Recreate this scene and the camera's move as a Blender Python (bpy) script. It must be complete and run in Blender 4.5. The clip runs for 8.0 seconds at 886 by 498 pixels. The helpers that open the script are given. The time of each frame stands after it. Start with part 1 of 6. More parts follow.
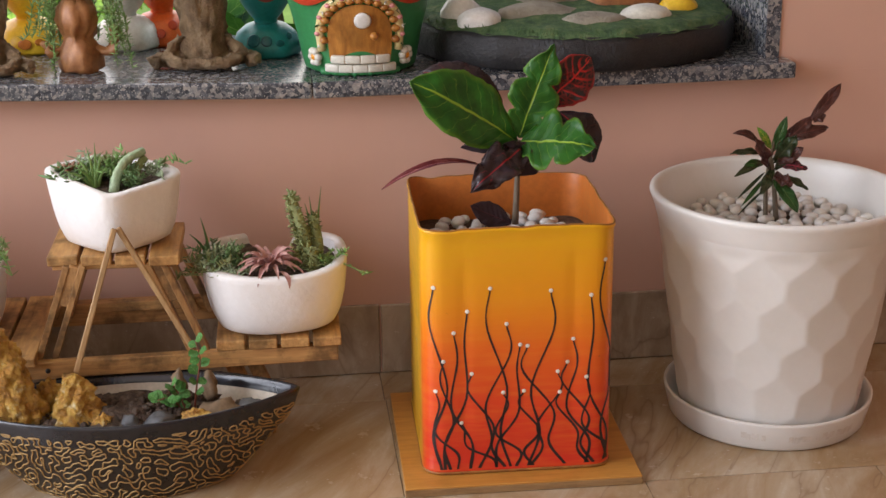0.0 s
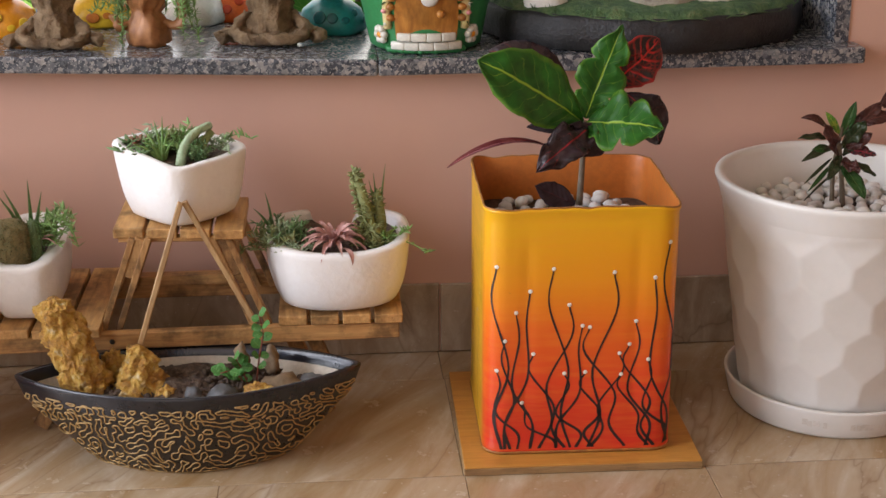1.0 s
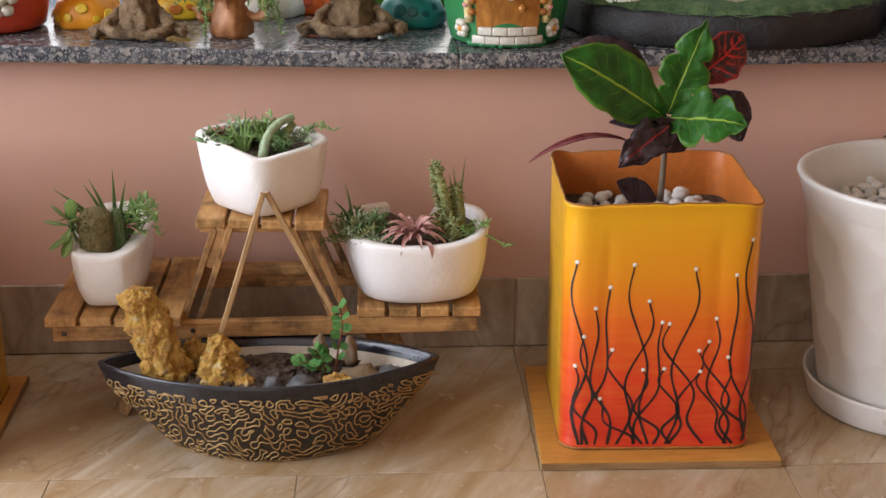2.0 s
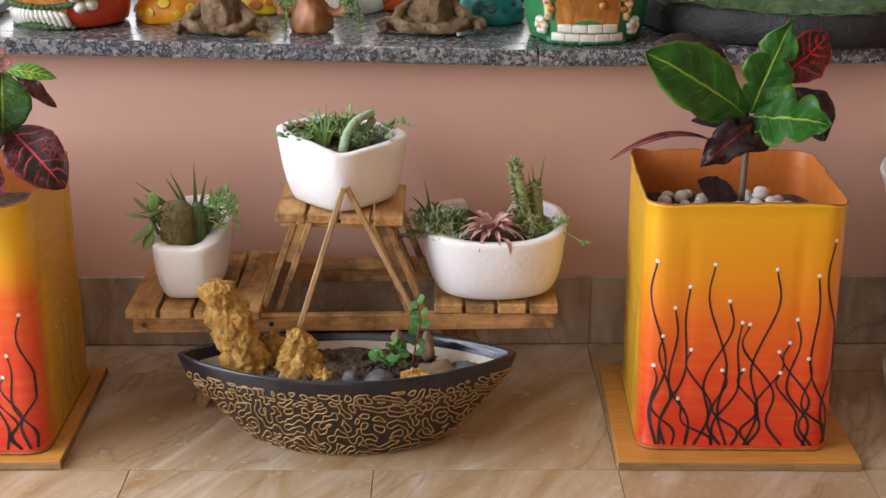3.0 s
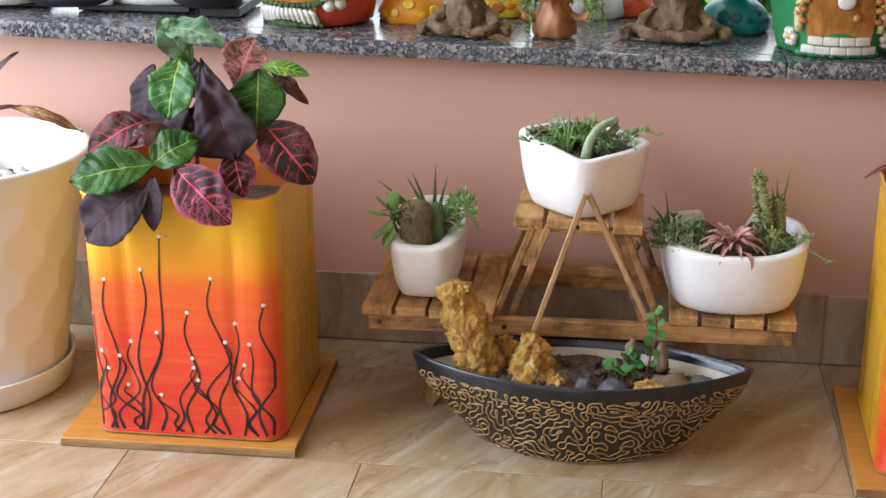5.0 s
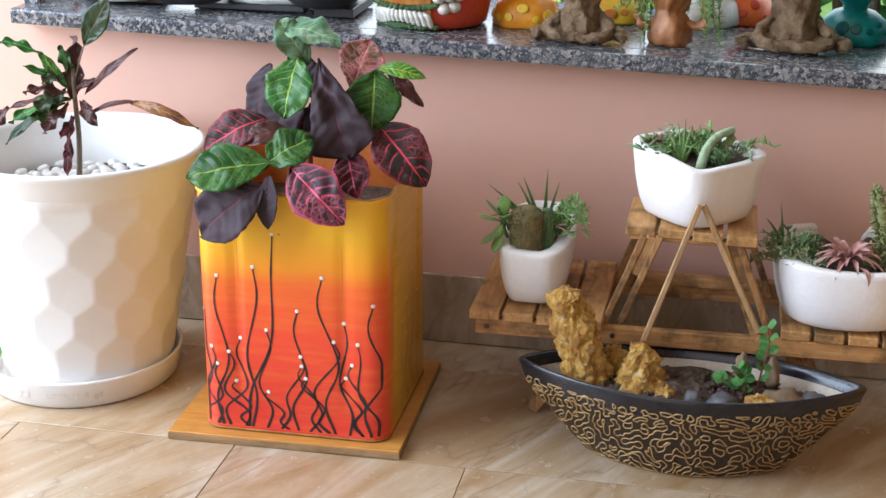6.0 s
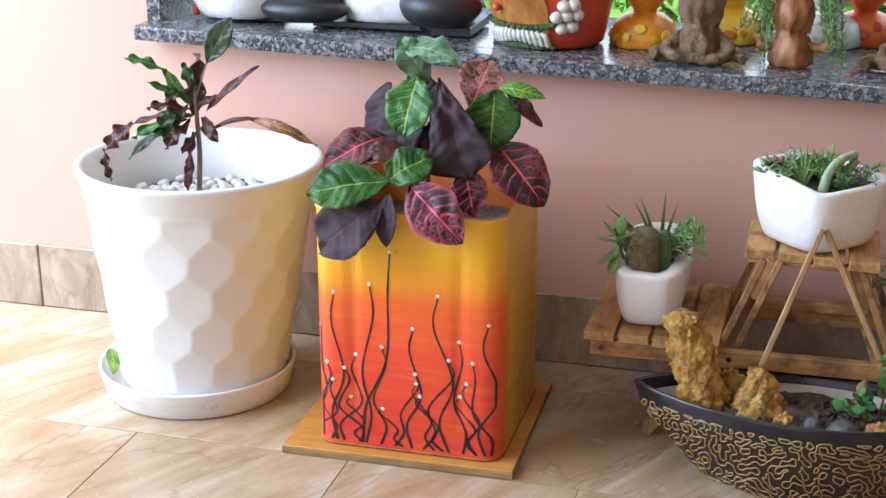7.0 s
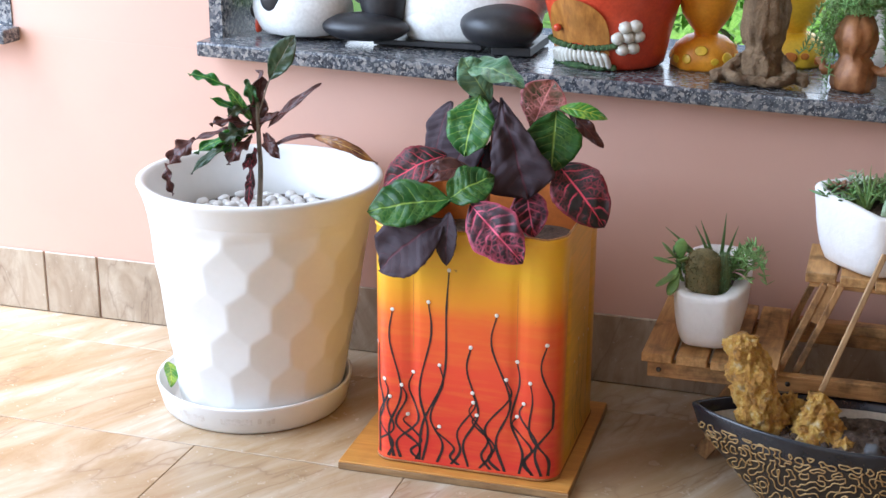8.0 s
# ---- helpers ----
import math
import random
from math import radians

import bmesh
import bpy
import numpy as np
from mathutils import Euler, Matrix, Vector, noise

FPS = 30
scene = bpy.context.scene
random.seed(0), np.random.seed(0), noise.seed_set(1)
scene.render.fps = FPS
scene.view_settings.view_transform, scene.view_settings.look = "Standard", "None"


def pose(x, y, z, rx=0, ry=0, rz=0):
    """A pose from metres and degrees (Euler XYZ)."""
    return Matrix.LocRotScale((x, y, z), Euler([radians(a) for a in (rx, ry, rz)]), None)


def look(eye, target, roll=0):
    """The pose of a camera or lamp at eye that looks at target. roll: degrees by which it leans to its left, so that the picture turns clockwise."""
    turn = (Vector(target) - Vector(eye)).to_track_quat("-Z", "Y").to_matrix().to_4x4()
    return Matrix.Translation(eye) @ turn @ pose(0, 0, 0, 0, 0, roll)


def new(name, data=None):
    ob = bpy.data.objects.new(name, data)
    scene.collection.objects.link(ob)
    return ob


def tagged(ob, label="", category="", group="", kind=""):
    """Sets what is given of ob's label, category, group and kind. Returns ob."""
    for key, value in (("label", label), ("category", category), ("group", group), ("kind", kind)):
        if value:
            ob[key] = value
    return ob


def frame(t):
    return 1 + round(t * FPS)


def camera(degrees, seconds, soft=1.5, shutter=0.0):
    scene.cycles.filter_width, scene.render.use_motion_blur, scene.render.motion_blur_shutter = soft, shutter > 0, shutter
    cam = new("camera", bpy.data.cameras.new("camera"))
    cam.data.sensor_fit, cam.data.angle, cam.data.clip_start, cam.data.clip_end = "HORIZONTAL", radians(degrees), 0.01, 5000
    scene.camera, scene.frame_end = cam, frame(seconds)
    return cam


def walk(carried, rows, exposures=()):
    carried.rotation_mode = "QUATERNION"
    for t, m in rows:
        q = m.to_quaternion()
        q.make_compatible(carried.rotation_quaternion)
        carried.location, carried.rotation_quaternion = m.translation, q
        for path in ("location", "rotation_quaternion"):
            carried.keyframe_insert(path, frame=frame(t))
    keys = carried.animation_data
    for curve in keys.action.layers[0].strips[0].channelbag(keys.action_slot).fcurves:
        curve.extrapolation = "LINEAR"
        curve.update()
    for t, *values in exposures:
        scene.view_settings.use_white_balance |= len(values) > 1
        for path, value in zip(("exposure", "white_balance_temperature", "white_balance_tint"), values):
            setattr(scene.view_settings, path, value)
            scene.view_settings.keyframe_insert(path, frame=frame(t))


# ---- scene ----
cam = camera(34.5, 8.0)
PATH = [
    (0, (0.158, -1.959, 0.861), (0.372, -0.078, 0.216), -0.7),
    (0.5, (0.149, -1.959, 0.857), (0.324, -0.078, 0.2), -0.4),
    (1, (0.136, -1.958, 0.856), (0.285, -0.078, 0.189), -0.2),
    (1.5, (0.121, -1.958, 0.857), (0.231, -0.077, 0.185), -0.1),
    (3, (0.082, -1.958, 0.857), (0.069, -0.077, 0.178), -0.3),
    (3.5, (0.065, -1.958, 0.854), (0.009, -0.078, 0.174), -0.1),
    (4, (0.052, -1.958, 0.855), (-0.064, -0.081, 0.174), -0.3),
    (4.5, (0.031, -1.958, 0.858), (-0.16, -0.085, 0.185), -0.7),
    (5, (0.01, -1.958, 0.861), (-0.256, -0.094, 0.185), -0.2),
    (6.5, (-0.046, -1.96, 0.863), (-0.483, -0.126, 0.197), 0.2),
    (7, (-0.059, -1.965, 0.866), (-0.563, -0.142, 0.214), 0.0),
    (7.5, (-0.067, -1.969, 0.865), (-0.6, -0.15, 0.227), 0.2),
    (8, (-0.078, -1.974, 0.87), (-0.642, -0.161, 0.24), 0.3),
]
EXPOSURES = [(0.0, -0.09, 7050, 21), (3.5, 0.03, 6750, 18), (5.0, 0.06, 6450, 16), (6.5, 0.04, 5950, 14), (8.0, -0.16, 5800, 14)]
walk(cam, [(t, look(eye, target, roll)) for t, eye, target, roll in PATH], EXPOSURES)

# ---- light ----
world = bpy.data.worlds.new("sky")
scene.world = world
world.use_nodes = True
wn = world.node_tree.nodes
sky = wn.new("ShaderNodeTexSky")
sky.sky_type = "NISHITA"
sky.sun_disc = False
sky.sun_elevation, sky.sun_rotation = radians(50), radians(250)
world.node_tree.links.new(sky.outputs["Color"], wn["Background"].inputs["Color"])
wn["Background"].inputs["Strength"].default_value = 0.15


def lamp(name, kind, m, energy, color, **kw):
    data = bpy.data.lights.new(name, kind)
    data.energy, data.color = energy, color
    if kind == "AREA":
        data.shape, data.size, data.size_y = "RECTANGLE", kw["size"], kw["size_y"]
    else:
        data.angle = radians(kw["angle"])
    ob = new(name, data)
    ob.matrix_world = m
    return tagged(ob, kind="structure")


lamp("sun", "SUN", look((-3, 2, 6), (0, 3, 0)), 5.0, (1, 0.95, 0.88), angle=12)
lamp("veranda_daylight", "AREA", look((-2.12, -1.0, 1.1), (-0.7, -0.5, 0.1)), 97, (0.74, 0.87, 1.0), size=1.7, size_y=1.7)
# Added warm fill from an unseen rear opening; it warms the shaded fronts.
lamp("doorway_daylight", "AREA", look((-0.9, -3.55, 1.35), (-0.1, 0, 0.3)), 12, (1.0, 0.74, 0.5), size=1.9, size_y=2.1)
lamp("window_daylight", "AREA", look((-0.36, 0.335, 1.18), (-0.36, -0.8, 1.1)), 15, (0.95, 1.0, 0.97), size=1.35, size_y=1.34)


# ---- materials ----
def nodes_of(name):
    m = bpy.data.materials.new(name)
    m.use_nodes = True
    t = m.node_tree
    return m, t.nodes, t.links, t.nodes["Principled BSDF"]


def rgb(c):
    return (*c, 1)


def tex_coord(n, out="Object"):
    return n.new("ShaderNodeTexCoord").outputs[out]


def noise_tex(n, l, scale, detail=4.0, rough=0.55, vec=None, dist=0.0):
    k = n.new("ShaderNodeTexNoise")
    k.inputs["Scale"].default_value, k.inputs["Detail"].default_value = scale, detail
    k.inputs["Roughness"].default_value, k.inputs["Distortion"].default_value = rough, dist
    if vec is not None:
        l.new(vec, k.inputs["Vector"])
    return k


def ramp(n, l, src, stops):
    k = n.new("ShaderNodeValToRGB")
    e = k.color_ramp.elements
    while len(e) < len(stops):
        e.new(0.5)
    for i, (p, c) in enumerate(stops):
        e[i].position = p
        e[i].color = rgb(c) if not isinstance(c, (int, float)) else (c, c, c, 1)
    l.new(src, k.inputs["Fac"])
    return k.outputs["Color"]


def mixc(n, l, fac, a, b, blend="MIX"):
    k = n.new("ShaderNodeMix")
    k.data_type, k.blend_type = "RGBA", blend
    for sock, v in ((k.inputs[0], fac), (k.inputs[6], a), (k.inputs[7], b)):
        if isinstance(v, (int, float)):
            sock.default_value = v
        elif isinstance(v, tuple):
            sock.default_value = rgb(v)
        else:
            l.new(v, sock)
    return k.outputs[2]


def calc(n, l, op, a, b=0.0, c=0.0):
    k = n.new("ShaderNodeMath")
    k.operation = op
    for sock, v in zip(k.inputs, (a, b, c)):
        if isinstance(v, (int, float)):
            sock.default_value = v
        else:
            l.new(v, sock)
    return k.outputs[0]


def bump(n, l, p, height, strength=0.3, distance=0.002):
    k = n.new("ShaderNodeBump")
    k.inputs["Strength"].default_value, k.inputs["Distance"].default_value = strength, distance
    l.new(height, k.inputs["Height"])
    l.new(k.outputs["Normal"], p.inputs["Normal"])


def plain(name, a, b, rough=0.6, scale=30.0, fine=250.0, relief=0.15, metal=0.0, island=0.0, objvar=0.0, spec=0.5, coat=0.0, dist=0.0015, grain=0.2):
    """Two tones mixed by a broad noise, with a fine grain, soft relief and uneven gloss."""
    m, n, l, p = nodes_of(name)
    v = tex_coord(n)
    big, small = noise_tex(n, l, scale, 5, 0.6, v), noise_tex(n, l, fine, 3, 0.6, v)
    col = ramp(n, l, big.outputs["Fac"], [(0.32, a), (0.68, b)])
    col = mixc(n, l, grain, col, ramp(n, l, small.outputs["Fac"], [(0.3, tuple(x * 0.55 for x in a)), (0.7, tuple(min(1, x * 1.3) for x in b))]))
    if island or objvar:
        src = n.new("ShaderNodeNewGeometry").outputs["Random Per Island"] if island else n.new("ShaderNodeObjectInfo").outputs["Random"]
        amt = island or objvar
        hs = n.new("ShaderNodeHueSaturation")
        l.new(col, hs.inputs["Color"])
        l.new(calc(n, l, "MULTIPLY_ADD", src, 2 * amt, 1 - amt), hs.inputs["Value"])
        l.new(calc(n, l, "MULTIPLY_ADD", src, 0.12 * amt, 0.5 - 0.06 * amt), hs.inputs["Hue"])
        col = hs.outputs["Color"]
    l.new(col, p.inputs["Base Color"])
    l.new(calc(n, l, "MULTIPLY_ADD", small.outputs["Fac"], 0.2, rough - 0.1), p.inputs["Roughness"])
    p.inputs["Metallic"].default_value, p.inputs["Specular IOR Level"].default_value, p.inputs["Coat Weight"].default_value = metal, spec, coat
    mixh = calc(n, l, "ADD", big.outputs["Fac"], calc(n, l, "MULTIPLY", small.outputs["Fac"], 0.5))
    bump(n, l, p, mixh, relief, dist)
    return m


def granite():
    m, n, l, p = nodes_of("granite")
    v = tex_coord(n)
    vo = n.new("ShaderNodeTexVoronoi")
    vo.inputs["Scale"].default_value = 210
    l.new(noise_vec(n, l, v, 110, 0.006), vo.inputs["Vector"])
    col = ramp(n, l, sep(n, l, vo.outputs["Color"], 0), [(0.0, (0.022, 0.025, 0.032)), (0.48, (0.078, 0.084, 0.1)), (0.66, (0.19, 0.19, 0.195)), (0.87, (0.36, 0.33, 0.3)), (1.0, (0.11, 0.112, 0.125))])
    big = noise_tex(n, l, 14, 5, 0.6, v)
    col = mixc(n, l, ramp(n, l, big.outputs["Fac"], [(0.4, 0.0), (0.65, 0.55)]), col, (0.06, 0.065, 0.075))
    fine = noise_tex(n, l, 420, 2, 0.6, v)
    col = mixc(n, l, ramp(n, l, fine.outputs["Fac"], [(0.6, 0.0), (0.68, 0.8)]), col, (0.45, 0.44, 0.42))
    l.new(col, p.inputs["Base Color"])
    l.new(calc(n, l, "MULTIPLY_ADD", big.outputs["Fac"], 0.22, 0.08), p.inputs["Roughness"])
    bump(n, l, p, fine.outputs["Fac"], 0.06, 0.0006)
    return m


def noise_vec(n, l, v, scale, amount):
    k = noise_tex(n, l, scale, 2, 0.5, v)
    a = n.new("ShaderNodeVectorMath")
    a.operation = "MULTIPLY_ADD"
    l.new(k.outputs["Color"], a.inputs[0])
    a.inputs[1].default_value = (amount,) * 3
    l.new(v, a.inputs[2])
    return a.outputs[0]


def sep(n, l, v, i):
    k = n.new("ShaderNodeSeparateXYZ")
    l.new(v, k.inputs[0])
    return k.outputs[i]


def shifted(n, l, v, amount=7.0):
    """Moves the pattern by a random step for each object."""
    a = n.new("ShaderNodeVectorMath")
    a.operation = "MULTIPLY_ADD"
    k = n.new("ShaderNodeCombineXYZ")
    r = n.new("ShaderNodeObjectInfo").outputs["Random"]
    for i in range(3):
        l.new(r, k.inputs[i])
    l.new(k.outputs[0], a.inputs[0])
    a.inputs[1].default_value = (amount, amount * 1.7, amount * 0.6)
    l.new(v, a.inputs[2])
    return a.outputs[0]


def marble(name, tones, vein, rough, angle, wear=0.5, scale=1.0):
    m, n, l, p = nodes_of(name)
    v = shifted(n, l, tex_coord(n))
    mp = n.new("ShaderNodeMapping")
    mp.vector_type = "TEXTURE"
    mp.inputs["Rotation"].default_value = (0, 0, radians(angle))
    mp.inputs["Scale"].default_value = (0.26 / scale, 0.95 / scale, 0.6 / scale)
    l.new(v, mp.inputs["Vector"])
    big = noise_tex(n, l, 3.2, 7, 0.62, mp.outputs[0], 0.9)
    col = ramp(n, l, big.outputs["Fac"], [(0.28, tones[0]), (0.45, tones[1]), (0.6, tones[2]), (0.78, tones[3])])
    lines = noise_tex(n, l, 0.9, 5, 0.55, mp.outputs[0], 0.5)
    d = calc(n, l, "ABSOLUTE", calc(n, l, "SUBTRACT", lines.outputs["Fac"], 0.5))
    col = mixc(n, l, ramp(n, l, d, [(0.0, 0.6), (0.004, 0.22), (0.015, 0.0)]), col, vein)
    run = noise_tex(n, l, 2.1, 6, 0.6, mp.outputs[0], 1.6)
    e = calc(n, l, "ABSOLUTE", calc(n, l, "SUBTRACT", run.outputs["Fac"], 0.47))
    col = mixc(n, l, ramp(n, l, e, [(0.0, 0.24), (0.01, 0.09), (0.03, 0.0)]), col, tuple(x * 1.35 for x in vein))
    blot = noise_tex(n, l, 26, 5, 0.65, v)
    col = mixc(n, l, ramp(n, l, blot.outputs["Fac"], [(0.52, 0.0), (0.75, wear)]), col, tuple(x * 0.62 for x in tones[1]))
    specks = noise_tex(n, l, 150, 2, 0.6, v)
    col = mixc(n, l, ramp(n, l, specks.outputs["Fac"], [(0.68, 0.0), (0.76, 0.4)]), col, (0.72, 0.66, 0.58))
    l.new(col, p.inputs["Base Color"])
    l.new(calc(n, l, "MULTIPLY_ADD", blot.outputs["Fac"], 0.3, rough - 0.12), p.inputs["Roughness"])
    bump(n, l, p, calc(n, l, "ADD", blot.outputs["Fac"], calc(n, l, "MULTIPLY", specks.outputs["Fac"], 0.4)), 0.14, 0.001)
    return m


def wood(name, light, mid, dark, burn=0.5, axis=1, rough=0.55):
    m, n, l, p = nodes_of(name)
    v = shifted(n, l, tex_coord(n))
    mp = n.new("ShaderNodeMapping")
    s = [26.0, 26.0, 26.0]
    s[axis] = 2.6
    mp.inputs["Scale"].default_value = s
    l.new(v, mp.inputs["Vector"])
    g = noise_tex(n, l, 2.4, 7, 0.6, mp.outputs[0], 1.3)
    col = ramp(n, l, g.outputs["Fac"], [(0.28, dark), (0.46, mid), (0.66, light)])
    fine = noise_tex(n, l, 9, 4, 0.6, mp.outputs[0])
    col = mixc(n, l, 0.35, col, ramp(n, l, fine.outputs["Fac"], [(0.35, dark), (0.65, light)]))
    b = noise_tex(n, l, 15, 5, 0.65, v)
    col = mixc(n, l, ramp(n, l, b.outputs["Fac"], [(0.49, 0.0), (0.62, burn)]), col, tuple(x * 0.13 for x in mid))
    l.new(col, p.inputs["Base Color"])
    l.new(calc(n, l, "MULTIPLY_ADD", fine.outputs["Fac"], 0.25, rough - 0.12), p.inputs["Roughness"])
    bump(n, l, p, g.outputs["Fac"], 0.25, 0.0012)
    return m


def wall_paint():
    m, n, l, p = nodes_of("salmon_wall_paint")
    v = tex_coord(n)
    big, mid, fine = noise_tex(n, l, 1.6, 4, 0.5, v), noise_tex(n, l, 9, 5, 0.6, v), noise_tex(n, l, 260, 3, 0.6, v)
    col = ramp(n, l, big.outputs["Fac"], [(0.3, (0.605, 0.36, 0.272)), (0.7, (0.645, 0.39, 0.298))])
    col = mixc(n, l, ramp(n, l, mid.outputs["Fac"], [(0.5, 0.0), (0.8, 0.35)]), col, (0.545, 0.336, 0.26))
    l.new(col, p.inputs["Base Color"])
    p.inputs["Roughness"].default_value = 0.62
    bump(n, l, p, calc(n, l, "ADD", calc(n, l, "MULTIPLY", mid.outputs["Fac"], 2.5), fine.outputs["Fac"]), 0.1, 0.001)
    return m


def tin_paint(name, stops, front):
    """Brushed yellow to red over the front of a tin, ochre yellow on its flanks; metal shows through scuffs."""
    m, n, l, p = nodes_of(name)
    v = tex_coord(n)
    wob = noise_tex(n, l, 7, 4, 0.5, v)
    z = calc(n, l, "ADD", sep(n, l, v, 2), calc(n, l, "MULTIPLY_ADD", wob.outputs["Fac"], 0.05, -0.025))
    col = ramp(n, l, calc(n, l, "DIVIDE", z, 0.34), stops)
    streak = n.new("ShaderNodeMapping")
    streak.inputs["Scale"].default_value = (4, 4, 40)
    l.new(v, streak.inputs["Vector"])
    st = noise_tex(n, l, 3, 5, 0.6, streak.outputs[0])
    side = ramp(n, l, st.outputs["Fac"], [(0.3, (0.56, 0.29, 0.014)), (0.7, (0.7, 0.38, 0.02))])
    edge = calc(n, l, "ADD", sep(n, l, v, 1), calc(n, l, "MULTIPLY_ADD", wob.outputs["Fac"], 0.02, -0.01))
    col = mixc(n, l, ramp(n, l, calc(n, l, "MULTIPLY_ADD", edge, 20.0, -20.0 * front), [(0.0, 0.0), (1.0, 1.0)]), col, side)
    col = mixc(n, l, ramp(n, l, st.outputs["Fac"], [(0.45, 0.0), (0.75, 0.25)]), col, (0.85, 0.3, 0.03))
    sc = noise_tex(n, l, 75, 3, 0.6, v)
    col = mixc(n, l, ramp(n, l, sc.outputs["Fac"], [(0.72, 0.0), (0.78, 0.7)]), col, (0.28, 0.11, 0.03))
    l.new(col, p.inputs["Base Color"])
    l.new(calc(n, l, "MULTIPLY_ADD", wob.outputs["Fac"], 0.25, 0.22), p.inputs["Roughness"])
    dent = noise_tex(n, l, 11, 3, 0.5, v)
    bump(n, l, p, calc(n, l, "ADD", calc(n, l, "MULTIPLY", dent.outputs["Fac"], 3.0), calc(n, l, "MULTIPLY", st.outputs["Fac"], 0.3)), 0.22, 0.002)
    return m


def leaf_mat(name, a, b, vein, count=9.0, width=0.09, net=0.0, edge=None, rough=0.3, slant=0.55, mottle=0.5, sidew=0.75):
    """Blade of two tones with a midrib, side veins and, where net is set, a web of colour between them."""
    m, n, l, p = nodes_of(name)
    uv = n.new("ShaderNodeTexCoord").outputs["UV"]
    ob = tex_coord(n)
    x, y = sep(n, l, uv, 0), sep(n, l, uv, 1)
    u = calc(n, l, "ABSOLUTE", calc(n, l, "MULTIPLY_ADD", x, 2.0, -1.0))
    wob = noise_tex(n, l, 55, 3, 0.55, ob)
    s = calc(n, l, "MULTIPLY_ADD", wob.outputs["Fac"], 0.95, calc(n, l, "SUBTRACT", calc(n, l, "MULTIPLY", y, count), calc(n, l, "MULTIPLY", u, slant * count * 0.35)))
    d = calc(n, l, "ABSOLUTE", calc(n, l, "SUBTRACT", calc(n, l, "FRACT", s), 0.5))
    side = ramp(n, l, d, [(width * 0.6, 1.0), (width * 1.5, 0.0)])
    rib = ramp(n, l, u, [(0.022, 1.0), (0.055, 0.0)])
    line = calc(n, l, "MAXIMUM", rib, calc(n, l, "MULTIPLY", calc(n, l, "MULTIPLY", side, sidew), calc(n, l, "MULTIPLY", ramp(n, l, wob.outputs["Fac"], [(0.38, 0.2), (0.58, 1.0)]), ramp(n, l, u, [(0.3, 1.0), (0.95, 0.35)]))))
    big = noise_tex(n, l, 38, 4, 0.6, ob)
    col = ramp(n, l, big.outputs["Fac"], [(0.5 - mottle * 0.3, a), (0.5 + mottle * 0.3, b)])
    if net:
        vo = n.new("ShaderNodeTexVoronoi")
        vo.feature = "DISTANCE_TO_EDGE"
        vo.inputs["Scale"].default_value = 150
        l.new(noise_vec(n, l, ob, 90, 0.006), vo.inputs["Vector"])
        web = ramp(n, l, vo.outputs["Distance"], [(0.0, net), (0.2, 0.0)])
        zone = ramp(n, l, noise_tex(n, l, 34, 3, 0.5, ob).outputs["Fac"], [(0.44, 0.0), (0.58, 1.0)])
        line = calc(n, l, "MAXIMUM", line, calc(n, l, "MULTIPLY", web, zone))
    if edge:
        col = mixc(n, l, ramp(n, l, u, [(0.84, 0.0), (0.99, 0.8)]), col, edge)
    col = mixc(n, l, line, col, vein)
    l.new(col, p.inputs["Base Color"])
    l.new(calc(n, l, "MULTIPLY_ADD", big.outputs["Fac"], 0.2, rough - 0.1), p.inputs["Roughness"])
    p.inputs["Specular IOR Level"].default_value = 0.28
    quilt = calc(n, l, "MULTIPLY", ramp(n, l, d, [(0.0, 0.0), (0.5, 1.0)]), 0.35)
    bump(n, l, p, calc(n, l, "SUBTRACT", calc(n, l, "ADD", calc(n, l, "MULTIPLY", big.outputs["Fac"], 0.6), quilt), line), 0.45, 0.002)
    return m


def rock_mat(name, tones, scale=28.0):
    m, n, l, p = nodes_of(name)
    v = tex_coord(n)
    big, fine = noise_tex(n, l, scale, 6, 0.65, v), noise_tex(n, l, 170, 5, 0.7, v)
    col = ramp(n, l, big.outputs["Fac"], [(0.28, tones[0]), (0.44, tones[1]), (0.56, tones[2]), (0.72, tones[3])])
    col = mixc(n, l, 0.18, col, ramp(n, l, fine.outputs["Fac"], [(0.32, tones[0]), (0.68, tones[3])]))
    l.new(col, p.inputs["Base Color"])
    p.inputs["Roughness"].default_value = 0.8
    bump(n, l, p, calc(n, l, "ADD", big.outputs["Fac"], calc(n, l, "MULTIPLY", fine.outputs["Fac"], 1.6)), 1.0, 0.005)
    return m


